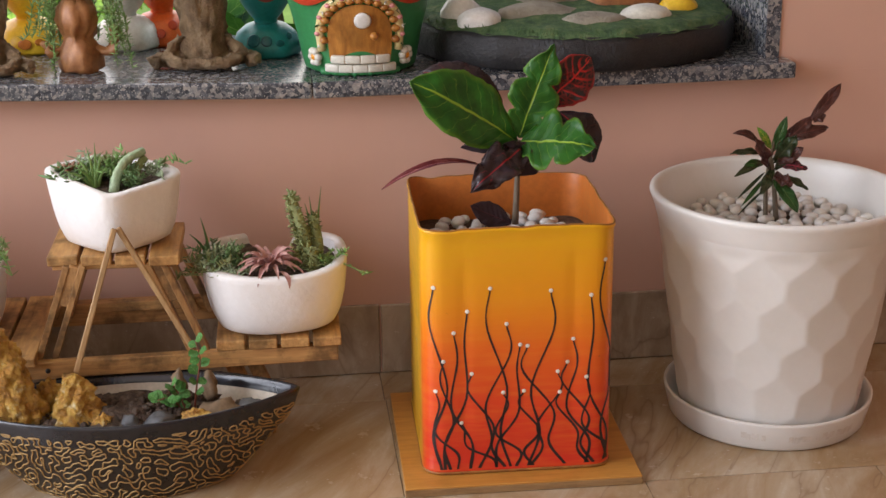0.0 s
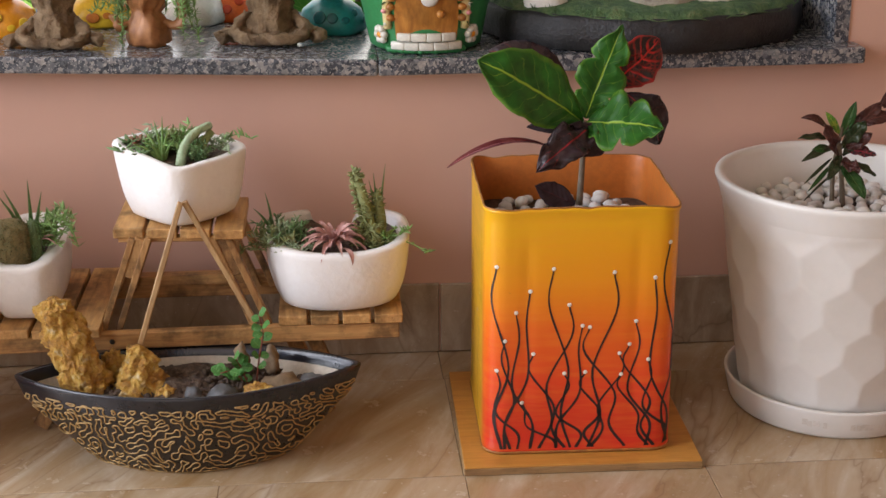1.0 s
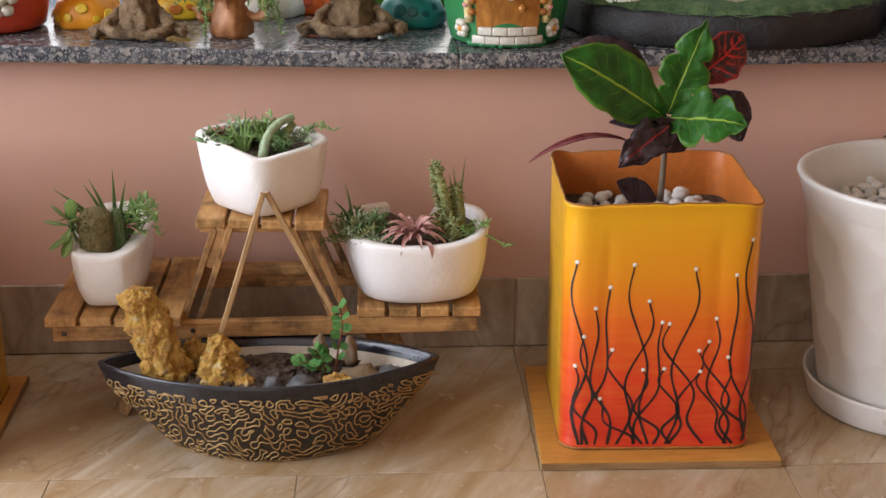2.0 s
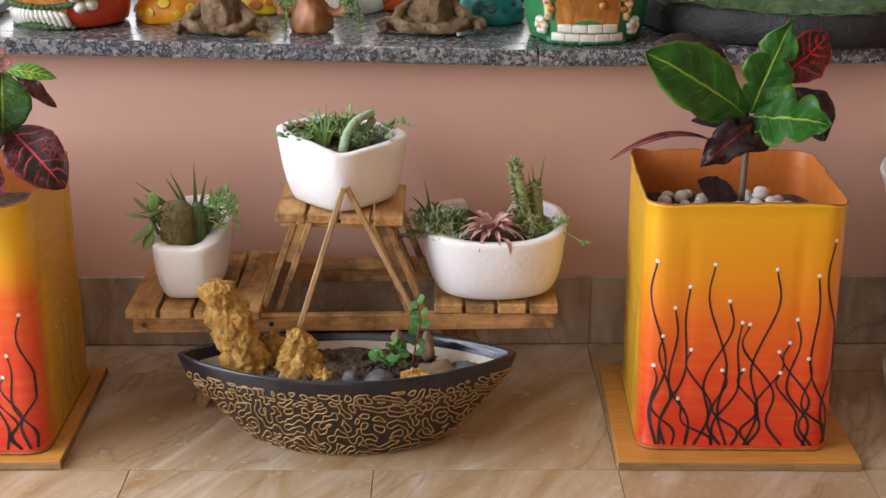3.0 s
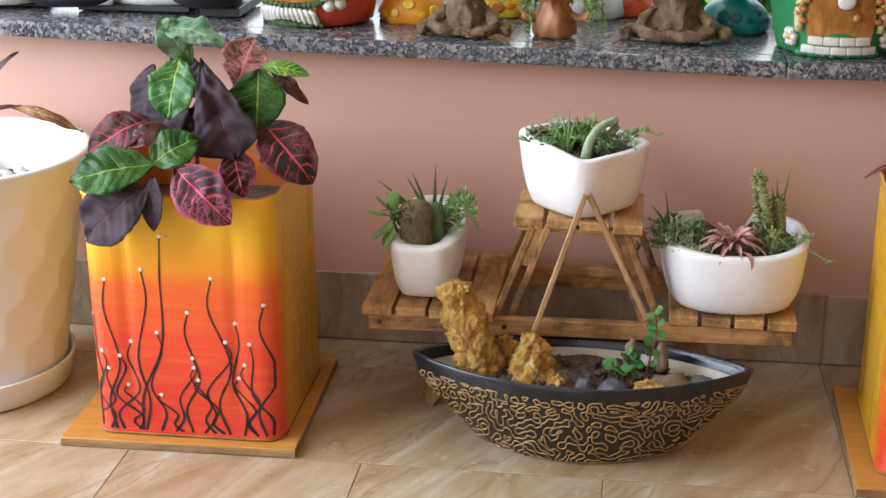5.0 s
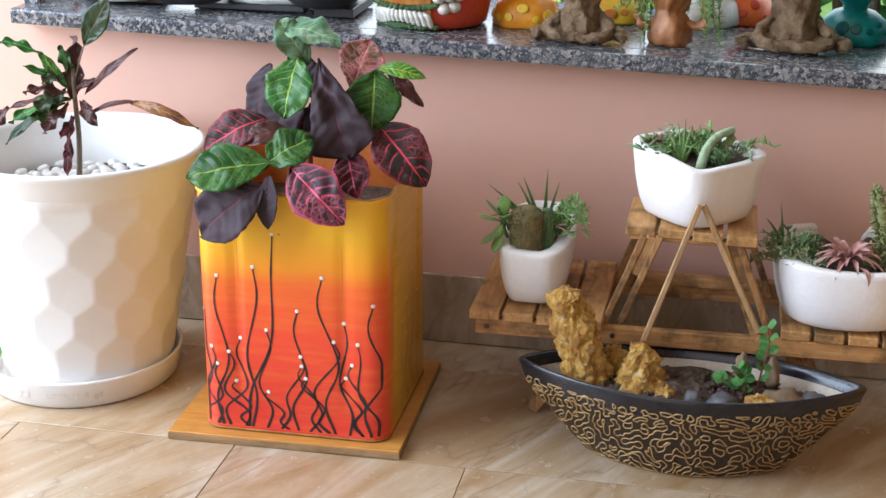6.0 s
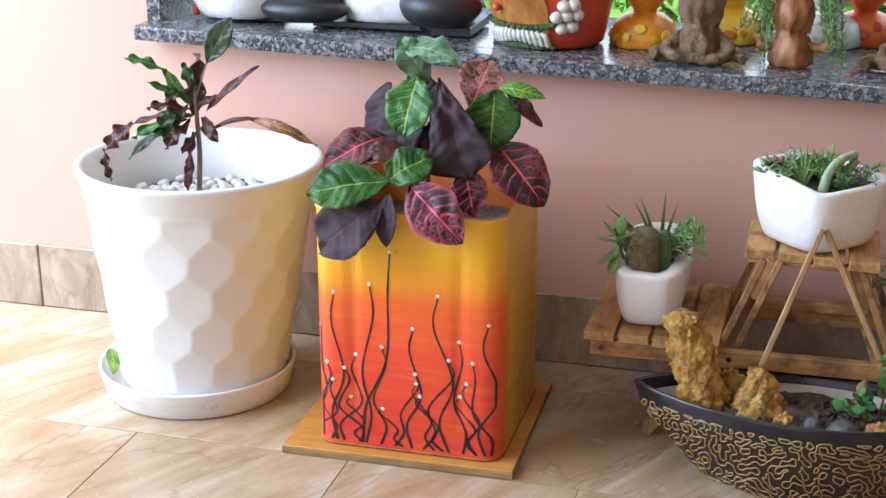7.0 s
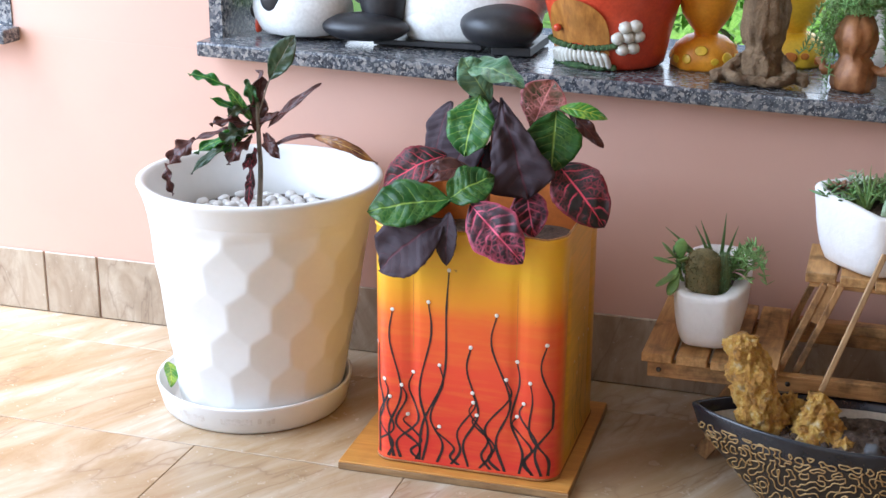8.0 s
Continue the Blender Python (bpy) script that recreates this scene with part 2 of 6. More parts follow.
M = dict(
    wall=wall_paint(),
    ceiling=plain("white_ceiling_paint", (0.72, 0.70, 0.66), (0.78, 0.76, 0.72), 0.8, 3, 200, 0.05),
    floor=marble("beige_marble", ((0.32, 0.195, 0.085), (0.42, 0.295, 0.17), (0.5, 0.395, 0.275), (0.65, 0.575, 0.475)), (0.25, 0.15, 0.08), 0.2, -27, 0.2),
    skirt=marble("brown_marble", ((0.27, 0.195, 0.13), (0.36, 0.275, 0.19), (0.44, 0.355, 0.26), (0.52, 0.44, 0.34)), (0.17, 0.11, 0.07), 0.34, 0, 0.4, 1.6),
    grout=plain("grout", (0.12, 0.08, 0.05), (0.17, 0.12, 0.08), 0.9, 20, 300),
    granite=granite(),
    tin_a=tin_paint("sunset_paint", [(0.02, (0.62, 0.03, 0.014)), (0.26, (0.74, 0.055, 0.016)), (0.48, (0.8, 0.14, 0.014)), (0.68, (0.82, 0.3, 0.01)), (0.95, (0.78, 0.41, 0.01))], -0.108),
    tin_b=tin_paint("sunset_paint_banded", [(0.05, (0.66, 0.035, 0.02)), (0.4, (0.78, 0.07, 0.025)), (0.6, (0.82, 0.13, 0.02)), (0.67, (0.84, 0.3, 0.012)), (0.8, (0.82, 0.45, 0.012))], -0.112),
    tin_in=plain("orange_inner_paint", (0.5, 0.13, 0.02), (0.62, 0.19, 0.03), 0.5, 16, 120, 0.15),
    rust=plain("rusty_rim", (0.2, 0.075, 0.02), (0.42, 0.17, 0.03), 0.6, 60, 200, 0.4),
    reed=plain("black_brush_paint", (0.014, 0.01, 0.012), (0.03, 0.018, 0.018), 0.4, 60, 300, 0.05),
    dot=plain("white_dot_paint", (0.75, 0.68, 0.58), (0.82, 0.77, 0.68), 0.4, 60, 300, 0.05),
    ply=wood("orange_plywood", (0.62, 0.30, 0.065), (0.54, 0.24, 0.045), (0.42, 0.17, 0.03), 0.12, 0, 0.38),
    ply_edge=wood("plywood_edge", (0.4, 0.25, 0.11), (0.3, 0.17, 0.07), (0.16, 0.08, 0.03), 0.3, 0, 0.6),
    stand=wood("scorched_pine", (0.64, 0.37, 0.14), (0.5, 0.26, 0.085), (0.24, 0.1, 0.03), 0.6, 1),
    stand_x=wood("scorched_pine_rail", (0.58, 0.32, 0.115), (0.44, 0.215, 0.07), (0.17, 0.07, 0.024), 0.7, 0),
    stand_z=wood("scorched_pine_leg", (0.5, 0.28, 0.11), (0.38, 0.19, 0.065), (0.16, 0.07, 0.025), 0.8, 2),
    bamboo=wood("bamboo_strip", (0.5, 0.32, 0.15), (0.42, 0.25, 0.11), (0.26, 0.14, 0.06), 0.2, 2),
    pot=plain("white_plastic", (0.71, 0.69, 0.645), (0.765, 0.75, 0.715), 0.38, 7, 90, 0.02, grain=0.03),
    pot_mark=plain("greyer_white_plastic", (0.6, 0.55, 0.48), (0.74, 0.71, 0.67), 0.45, 40, 220, 0.08),
    plaster=plain("white_painted_cement", (0.8, 0.775, 0.75), (0.86, 0.845, 0.825), 0.5, 22, 120, 0.45, dist=0.004, grain=0.05),
    glaze=plain("dark_glaze", (0.01, 0.01, 0.013), (0.022, 0.021, 0.025), 0.17, 30, 200, 0.12),
    squiggle=plain("dark_brown_glaze", (0.014, 0.011, 0.01), (0.035, 0.026, 0.02), 0.3, 40, 160, 0.2),
    slip=plain("tan_slip", (0.28, 0.16, 0.055), (0.48, 0.31, 0.12), 0.55, 60, 300, 0.2),
    cream=plain("cream_inner_glaze", (0.5, 0.42, 0.32), (0.62, 0.54, 0.43), 0.5, 40, 200),
    soil=rock_mat("dark_soil", ((0.028, 0.016, 0.011), (0.075, 0.044, 0.029), (0.135, 0.086, 0.056), (0.22, 0.155, 0.11)), 110),
    # ochre rock tones: pale crust with highlights, dark brown shadows put into the colour
    ochre=rock_mat("ochre_rock", ((0.1, 0.042, 0.008), (0.56, 0.24, 0.015), (0.74, 0.42, 0.05), (0.78, 0.67, 0.45)), 60),
    slate=plain("grey_stone", (0.05, 0.052, 0.056), (0.13, 0.125, 0.12), 0.6, 40, 200, 0.5, objvar=0.3),
    brownstone=plain("brown_stone", (0.14, 0.09, 0.05), (0.24, 0.16, 0.09), 0.7, 50, 200, 0.5),
    pebble=plain("white_pebble", (0.6, 0.57, 0.52), (0.74, 0.71, 0.67), 0.45, 40, 200, 0.2, objvar=0.12),
    steel=plain("dark_screw", (0.05, 0.045, 0.04), (0.1, 0.09, 0.08), 0.4, 60, 300, metal=0.8),
    stem=plain("woody_stem", (0.11, 0.085, 0.055), (0.2, 0.15, 0.1), 0.7, 80, 300, 0.5),
    stem_red=plain("red_stem", (0.16, 0.03, 0.025), (0.22, 0.08, 0.04), 0.5, 80, 300, 0.3),
    leaf_green=leaf_mat("glossy_green_leaf", (0.01, 0.075, 0.01), (0.022, 0.135, 0.016), (0.24, 0.4, 0.04), 9, 0.03, sidew=0.4, edge=(0.1, 0.22, 0.02), rough=0.34),
    leaf_lime=leaf_mat("green_yellow_leaf", (0.03, 0.15, 0.02), (0.09, 0.26, 0.03), (0.5, 0.55, 0.06), 8, 0.1, 0.5, mottle=0.8),
    leaf_dark=leaf_mat("purple_black_leaf", (0.034, 0.022, 0.028), (0.06, 0.038, 0.044), (0.09, 0.03, 0.038), 8, 0.03, rough=0.72, sidew=0.4, mottle=0.8),
    leaf_redvein=leaf_mat("dark_leaf_red_veins", (0.012, 0.013, 0.009), (0.032, 0.014, 0.013), (0.6, 0.05, 0.08), 7, 0.075, 0.25, (0.2, 0.02, 0.03), rough=0.55),
    leaf_redrib=leaf_mat("black_leaf_red_rib", (0.02, 0.014, 0.016), (0.04, 0.02, 0.022), (0.3, 0.02, 0.025), 3, 0.01, rough=0.28),
    leaf_pink=leaf_mat("pink_veined_leaf", (0.02, 0.013, 0.015), (0.05, 0.018, 0.024), (0.7, 0.1, 0.17), 7, 0.11, 0.4, (0.5, 0.07, 0.12), rough=0.52),
    leaf_salmon=leaf_mat("salmon_green_leaf", (0.035, 0.065, 0.028), (0.36, 0.12, 0.1), (0.72, 0.26, 0.24), 8, 0.12, 0.9, (0.6, 0.16, 0.2)),
    leaf_redgreen=leaf_mat("green_leaf_light_veins", (0.01, 0.05, 0.008), (0.024, 0.095, 0.014), (0.2, 0.3, 0.05), 8, 0.05, 0.22, sidew=0.55, rough=0.36),
    leaf_crimson=leaf_mat("black_leaf_crimson_veins", (0.02, 0.014, 0.014), (0.03, 0.02, 0.018), (0.56, 0.03, 0.028), 8, 0.13, 0.35, (0.5, 0.03, 0.028), sidew=1.0),
    leaf_bronze=leaf_mat("bronze_curled_leaf", (0.036, 0.014, 0.013), (0.085, 0.03, 0.022), (0.14, 0.04, 0.03), 7, 0.05, 0.2, (0.13, 0.045, 0.03), mottle=0.9),
    leaf_olive=leaf_mat("dark_olive_leaf", (0.016, 0.042, 0.014), (0.04, 0.045, 0.02), (0.08, 0.07, 0.03), 7, 0.04, sidew=0.4),
    succ=plain("succulent_green", (0.14, 0.26, 0.07), (0.26, 0.42, 0.14), 0.5, 60, 300, 0.1, island=0.35),
    succ_dark=plain("succulent_deep_green", (0.075, 0.16, 0.05), (0.16, 0.27, 0.1), 0.5, 60, 300, 0.1, island=0.4),
    succ_pale=plain("succulent_pale_green", (0.22, 0.3, 0.17), (0.36, 0.44, 0.28), 0.55, 80, 300, 0.1, island=0.25),
    succ_moss=plain("moss_green", (0.16, 0.19, 0.07), (0.28, 0.3, 0.12), 0.7, 90, 300, 0.5, island=0.3),
    cactus=plain("cactus_brown_green", (0.045, 0.07, 0.018), (0.24, 0.17, 0.07), 0.75, 70, 400, 0.8, grain=0.45),
    succ_pink=plain("pink_succulent", (0.36, 0.13, 0.13), (0.58, 0.34, 0.29), 0.45, 60, 300, 0.1, island=0.3),
    succ_red=plain("reddish_succulent", (0.3, 0.09, 0.05), (0.25, 0.16, 0.09), 0.5, 60, 300, 0.1, island=0.3),
)


# ---- mesh helpers ----
def V(*a):
    return Vector(a)


def thing(name, loc, label, category, group=""):
    ob = new(name)
    ob.empty_display_size = 0.02
    ob.location = loc
    ob["base"] = tuple(loc)
    return tagged(ob, label, category, group)


def part(name, bm, material, parent=None, label="", smooth=True):
    """Links a bmesh, given in world coordinates, as one mesh; under a thing or a part it is moved to its parent's base."""
    base = Vector(parent["base"]) if parent else Vector((0, 0, 0))
    if parent:
        bmesh.ops.translate(bm, verts=bm.verts, vec=-base)
    me = bpy.data.meshes.new(name)
    bm.to_mesh(me)
    bm.free()
    mats = material if isinstance(material, (list, tuple)) else [material]
    for k in mats:
        me.materials.append(k)
    if smooth:
        me.polygons.foreach_set("use_smooth", [True] * len(me.polygons))
    ob = new(name, me)
    if parent:
        ob.parent = parent
        ob["base"] = tuple(base)
    if label:
        ob["label"] = label
    return ob


def whole(name, bm, material, label, category, loc=None, group="", kind="", smooth=True):
    """A thing of one single mesh; its origin is at loc."""
    loc = Vector(loc or (0, 0, 0))
    bmesh.ops.translate(bm, verts=bm.verts, vec=-loc)
    ob = part(name, bm, material, None, "", smooth)
    ob.location = loc
    return tagged(ob, label, category, group, kind)


def box(bm, lo, hi, bevel=0.0, seg=2, m=None):
    r = bmesh.ops.create_cube(bm, size=1.0)
    vs = r["verts"]
    for v in vs:
        v.co = Vector([(a + b) / 2 + c * (b - a) for a, b, c in zip(lo, hi, v.co)])
    if bevel:
        es = list({e for v in vs for e in v.link_edges})
        vs = list({v for f in bmesh.ops.bevel(bm, geom=es, offset=bevel, segments=seg, affect="EDGES", profile=0.6)["faces"] for v in f.verts} | {v for v in vs if v.is_valid})
    if m is not None:
        bmesh.ops.transform(bm, matrix=m, verts=[v for v in vs if v.is_valid])
    return bm


def loft(bm, rings, cap0=False, cap1=False, closed=True):
    vs = [[bm.verts.new(p) for p in r] for r in rings]
    n = len(rings[0])
    for a, b in zip(vs, vs[1:]):
        for i in range(n if closed else n - 1):
            j = (i + 1) % n
            bm.faces.new((a[i], a[j], b[j], b[i]))
    if cap0:
        bm.faces.new(list(reversed(vs[0])))
    if cap1:
        bm.faces.new(vs[-1])
    return vs


def lathe(bm, prof, c=(0, 0, 0), seg=40, cap0=False, cap1=False, shape=None):
    rings = []
    for r, z in prof:
        ring = []
        for i in range(seg):
            a = 2 * math.pi * i / seg
            k = shape(a, z) if shape else 1.0
            ring.append(V(c[0] + r * k * math.cos(a), c[1] + r * k * math.sin(a), c[2] + z))
        rings.append(ring)
    loft(bm, rings, cap0, cap1)
    return bm


def curve3(pts, n):
    """n + 1 points on a smooth line through pts."""
    pts = [Vector(p) for p in pts]
    ext = [2 * pts[0] - pts[1]] + pts + [2 * pts[-1] - pts[-2]]
    out = []
    for k in range(n + 1):
        s = k / n * (len(pts) - 1)
        i = min(int(s), len(pts) - 2)
        t = s - i
        a, b, c, d = ext[i:i + 4]
        out.append(0.5 * (2 * b + (c - a) * t + (2 * a - 5 * b + 4 * c - d) * t * t + (3 * b - a - 3 * c + d) * t ** 3))
    return out


def tube(bm, pts, r0, r1=None, seg=7, n=None, flat=1.0):
    r1 = r0 if r1 is None else r1
    line = curve3(pts, n or 4 * len(pts)) if len(pts) > 2 or n else [Vector(p) for p in pts]
    rings, side = [], None
    for i, p in enumerate(line):
        d = (line[min(i + 1, len(line) - 1)] - line[max(i - 1, 0)]).normalized()
        if side is None:
            side = d.orthogonal().normalized()
        side = (side - d * side.dot(d)).normalized()
        up = d.cross(side)
        r = r0 + (r1 - r0) * i / (len(line) - 1)
        rings.append([p + r * (math.cos(a) * side + flat * math.sin(a) * up) for a in (2 * math.pi * k / seg for k in range(seg))])
    loft(bm, rings, True, True)
    return bm


def bar(bm, a, b, w, h, up=(0, 0, 1), bevel=0.001):
    """A straight batten from a to b, w wide and h thick."""
    a, b = Vector(a), Vector(b)
    d = (b - a).normalized()
    s = d.cross(Vector(up)).normalized()
    u = s.cross(d)
    m = Matrix((s, d, u)).transposed().to_4x4()
    m.translation = (a + b) / 2
    return box(bm, (-w / 2, -(b - a).length / 2, -h / 2), (w / 2, (b - a).length / 2, h / 2), bevel, 1, m)


def blob(bm, c, r, sub=3, rough=0.15, freq=2.0, squash=(1, 1, 1), seed=0.0, turn=0.0):
    vs = bmesh.ops.create_icosphere(bm, subdivisions=sub, radius=1.0)["verts"]
    rot = Matrix.Rotation(turn, 3, "Z")
    for v in vs:
        d = v.co.normalized()
        k = 1 + rough * noise.fractal(d * freq + V(seed, seed * 1.7, -seed), 0.9, 2.1, 4)
        v.co = Vector(c) + rot @ V(*(r * k * x * s for x, s in zip(d, squash)))
    return bm


def leaf(bm, base, tip, face, width, arch=0.15, fold=0.12, lobes=0.0, waves=0.0, peak=0.5, nv=30, nu=12, twist=0.0, seed=0.0, crinkle=0.06, wedge=False):
    """A blade from base to tip, its upper side towards face; arch lifts its middle, fold its edges."""
    base, tip, face = Vector(base), Vector(tip), Vector(face).normalized()
    uvl = bm.loops.layers.uv.verify()
    ln = (tip - base).length
    rows = []
    for i in range(nv + 1):
        v = i / nv
        p = base.lerp(tip, v) + face * (arch * ln * 4 * v * (1 - v))
        d = ((tip - base) + face * (arch * ln * 4 * (1 - 2 * v))).normalized()
        s = d.cross(face).normalized()
        if twist:
            s = Matrix.Rotation(twist * v, 3, d) @ s
        up = s.cross(d)
        w = v ** (math.log(0.5) / math.log(peak)) if v > 0 else 0
        w = math.sin(math.pi * min(1, w)) ** 0.75 * (1 - 0.1 * v)
        if wedge:
            w = min(v / peak, (1 - v) / (1 - peak)) ** 0.85
        w = max(w, 0.03 * (1 - v)) * width / 2
        w *= 1 + 0.1 * noise.noise(V(v * 7, base.x * 50, seed + 4)) + 0.05 * noise.noise(V(v * 19, base.z * 60, seed))
        if lobes:
            w *= 1 - lobes * (1 - abs(math.sin(math.pi * (3.1 * v + 0.15 * seed)))) ** 2.6 * min(1.0, 5 * v)
        row = []
        for j in range(nu + 1):
            u = 2 * j / nu - 1
            z = crinkle * width * noise.noise(V(base.x * 90 + u * 2.1, v * 6 + base.z * 70, seed)) + fold * abs(u) * w + 0.022 * width * abs(math.sin(math.pi * (8 * v - 1.5 * abs(u)))) * min(1, 6 * v * (1 - v)) + waves * width * abs(u) ** 2 * math.sin(v * 15 + (2 if u > 0 else 0) + seed)
            row.append((p + s * (u * w) + up * z, (j / nu, v)))
        rows.append(row)
    vs = [[bm.verts.new(p) for p, _ in r] for r in rows]
    for i in range(nv):
        for j in range(nu):
            f = bm.faces.new((vs[i][j], vs[i][j + 1], vs[i + 1][j + 1], vs[i + 1][j]))
            for lp, (a, b) in zip(f.loops, ((i, j), (i, j + 1), (i + 1, j + 1), (i + 1, j))):
                lp[uvl].uv = rows[a][b][1]
    return bm


def fleshy(bm, base, tip, width, thick=0.4, seg=6, n=4, bend=None, oval=False):
    """A thick pointed succulent leaf."""
    base, tip = Vector(base), Vector(tip)
    d = (tip - base).normalized()
    s = d.cross(V(0.01, 0.02, 1)).normalized()
    u = s.cross(d)
    rings = []
    for i in range(n + 1):
        v = i / n
        p = base.lerp(tip, v) + (Vector(bend) * 4 * v * (1 - v) if bend else V(0, 0, 0))
        r = width / 2 * (math.sin(math.pi * (0.06 + 0.88 * v ** 1.35)) ** 0.8 if oval else 0.45 + 1.4 * v - 1.8 * v * v) + 1e-4
        rings.append([p + r * (math.cos(a) * s + thick * math.sin(a) * u) for a in (2 * math.pi * k / seg for k in range(seg))])
    loft(bm, rings, True, True)


def rosette(bm, c, r, count, width, lift=0.7, rng=random, up=(0, 0, 1), bend=0.0):
    c = Vector(c)
    q = Vector((0, 0, 1)).rotation_difference(Vector(up).normalized())
    for i in range(count):
        a = i * 2.39996 + rng.uniform(-0.15, 0.15)
        k = (i + 0.7) / count
        e = lift * (1.15 - k)
        d = q @ V(math.cos(a) * math.cos(e), math.sin(a) * math.cos(e), math.sin(e))
        ln = r * (0.45 + 0.55 * k) * rng.uniform(0.85, 1.1)
        fleshy(bm, c, c + d * ln, width * (0.6 + 0.4 * k), 0.45, 6, 4, (0, 0, bend * ln))


def sprig(bm, pts, size, step, rng, width=0.5, n=None):
    """A stem with small oval leaves all round it."""
    line = curve3(pts, n or 14)
    tube(bm, pts, size * 0.09, size * 0.06, 5)
    acc = 0.0
    for a, b in zip(line, line[1:]):
        acc += (b - a).length
        while acc > step:
            acc -= step
            for _ in range(2):
                d = V(rng.uniform(-1, 1), rng.uniform(-1, 1), rng.uniform(-0.2, 1)).normalized()
                p = a.lerp(b, rng.random())
                fleshy(bm, p, p + d * size * rng.uniform(0.7, 1.15), size * width, 0.3, 5, 3)


def panel(bm, pts, thick, d=(0, 0, 1)):
    """A flat plate with the outline pts, thickened along d."""
    lo = [Vector(p) for p in pts]
    loft(bm, [lo, [p + Vector(d) * thick for p in lo]], True, True)

# ---- structure ----
def smooth01(x, a, b):
    x = max(0.0, min(1.0, (x - a) / (b - a)))
    return x * x * (3 - 2 * x)


X0, X1, YB, H = -2.2, 2.3, -3.6, 2.75      # room: left opening, right wall, back wall, ceiling
WX0, WX1 = -1.066, 0.868                      # window opening
LEDGE_T = 0.0225                             # thickness of the granite ledge
WT = 0.32                                    # wall thickness


def slab(name, lo, hi, mat, label="", bevel=0.0):
    bm = bmesh.new()
    box(bm, lo, hi, bevel)
    return whole(name, bm, mat, label, "", kind="structure", smooth=False)


def sill_z(x):
    """Top of the ledge, whose left slabs fall towards x = 0.2."""
    return LEDGE_T + (0.4355 - 0.0285 * x if x < 0.2 else 0.4298 + 0.006 * (x - 0.2))


bm = bmesh.new()
panel(bm, [(X0, 0, 0), (X1, 0, 0), (X1, 0, sill_z(X1) - LEDGE_T - 0.0004), (0.2, 0, sill_z(0.2) - LEDGE_T - 0.0004), (X0, 0, sill_z(X0) - LEDGE_T - 0.0004)], WT, (0, 1, 0))
whole("wall_north_below_window", bm, M["wall"], "salmon painted wall below the window ledge", "", kind="structure", smooth=False)
slab("wall_north_pier", (-1.417, 0.0005, 0.44), (WX0, WT, 1.9), M["wall"], "salmon painted wall pier between two windows")
slab("wall_north_end", (WX1, 0.0005, 0.42), (X1, WT, 1.9), M["wall"], "salmon painted wall beside the window")
slab("wall_north_above_window", (X0, 0, 1.9), (X1, WT, H), M["wall"], "salmon painted wall above the window")
# Unseen room shell, added so that light enters mainly from the left.
slab("wall_east", (X1, YB, 0), (X1 + 0.2, WT, H), M["wall"], "unseen salmon side wall added to shape the light")
slab("wall_south_pier", (0.2, YB - 0.2, 0), (X1 + 0.2, YB, H), M["wall"], "unseen salmon rear wall added to shape the light")
slab("wall_south_lintel", (X0, YB - 0.2, 2.45), (0.2, YB, H), M["wall"], "unseen salmon lintel added over the rear opening")
slab("wall_west_lintel", (X0 - 0.2, YB, 2.45), (X0, WT, H), M["wall"], "unseen salmon lintel added over the open side")
slab("wall_west_parapet", (X0 - 0.2, YB, 0), (X0, WT, 0.25), M["wall"], "unseen low salmon parapet added along the open side")
slab("ceiling", (X0 - 0.2, YB - 0.2, H), (X1 + 0.2, WT, H + 0.15), M["ceiling"], "unseen white ceiling added to shape the light")
slab("ground", (-60, -60, -0.4), (60, 60, -0.3), plain("lawn_soil", (0.1, 0.22, 0.04), (0.2, 0.36, 0.08), 0.9, 2, 40, 0.4), "green lawn outside")

# window ledge of granite, falling slightly to one side


def ledge(x0, x1, ear0, ear1, cuts, drop=0.0):
    """A granite ledge: slabs over the wall's thickness that jut out, with a rounded nose, and ears past the jambs."""
    xs = [x0] + list(cuts) + [x1]
    obs = []
    for a, b in zip(xs, xs[1:]):
        bm = bmesh.new()
        box(bm, (a + 0.0002, -0.0005, -LEDGE_T), (b - 0.0002, WT, 0), 0.0012, 1)
        lo = a - (ear0 if a == x0 else 0)
        hi = b + (ear1 if b == x1 else 0)
        box(bm, (lo + 0.0002, -0.047, -LEDGE_T - 0.0002), (hi - 0.0002, 0.0, 0.0002), 0.004, 2)
        for v in bm.verts:
            v.co.z += sill_z(v.co.x) + drop
        obs.append(bm)
    return obs


for bm in ledge(WX0, WX1, 0.003, 0.012, (-0.66, 0.2)):
    whole("window_sill", bm, M["granite"], "polished speckled grey granite window ledge", "window sill", kind="structure", smooth=False)
for bm in ledge(-2.1, -1.417, 0.03, 0.014, (), -0.012):
    whole("window_sill", bm, M["granite"], "granite ledge of the neighbouring window", "window sill", kind="structure", smooth=False)
slab("window_jamb_east", (WX1 - 0.02, -0.002, 0.4565), (WX1 + 0.001, WT, 1.9), M["granite"], "polished granite window jamb")
slab("window_jamb_west", (WX0 - 0.001, -0.002, 0.4875), (WX0 + 0.02, WT, 1.9), M["granite"], "polished granite window jamb")
slab("window_jamb_neighbour", (-1.437, -0.002, sill_z(-1.437) - 0.0116), (-1.416, WT, 1.9), M["granite"], "polished granite jamb of the neighbouring window")
slab("window_head", (WX0 + 0.02, 0.0, 1.88), (WX1 - 0.02, WT, 1.9), M["granite"], "granite window head")

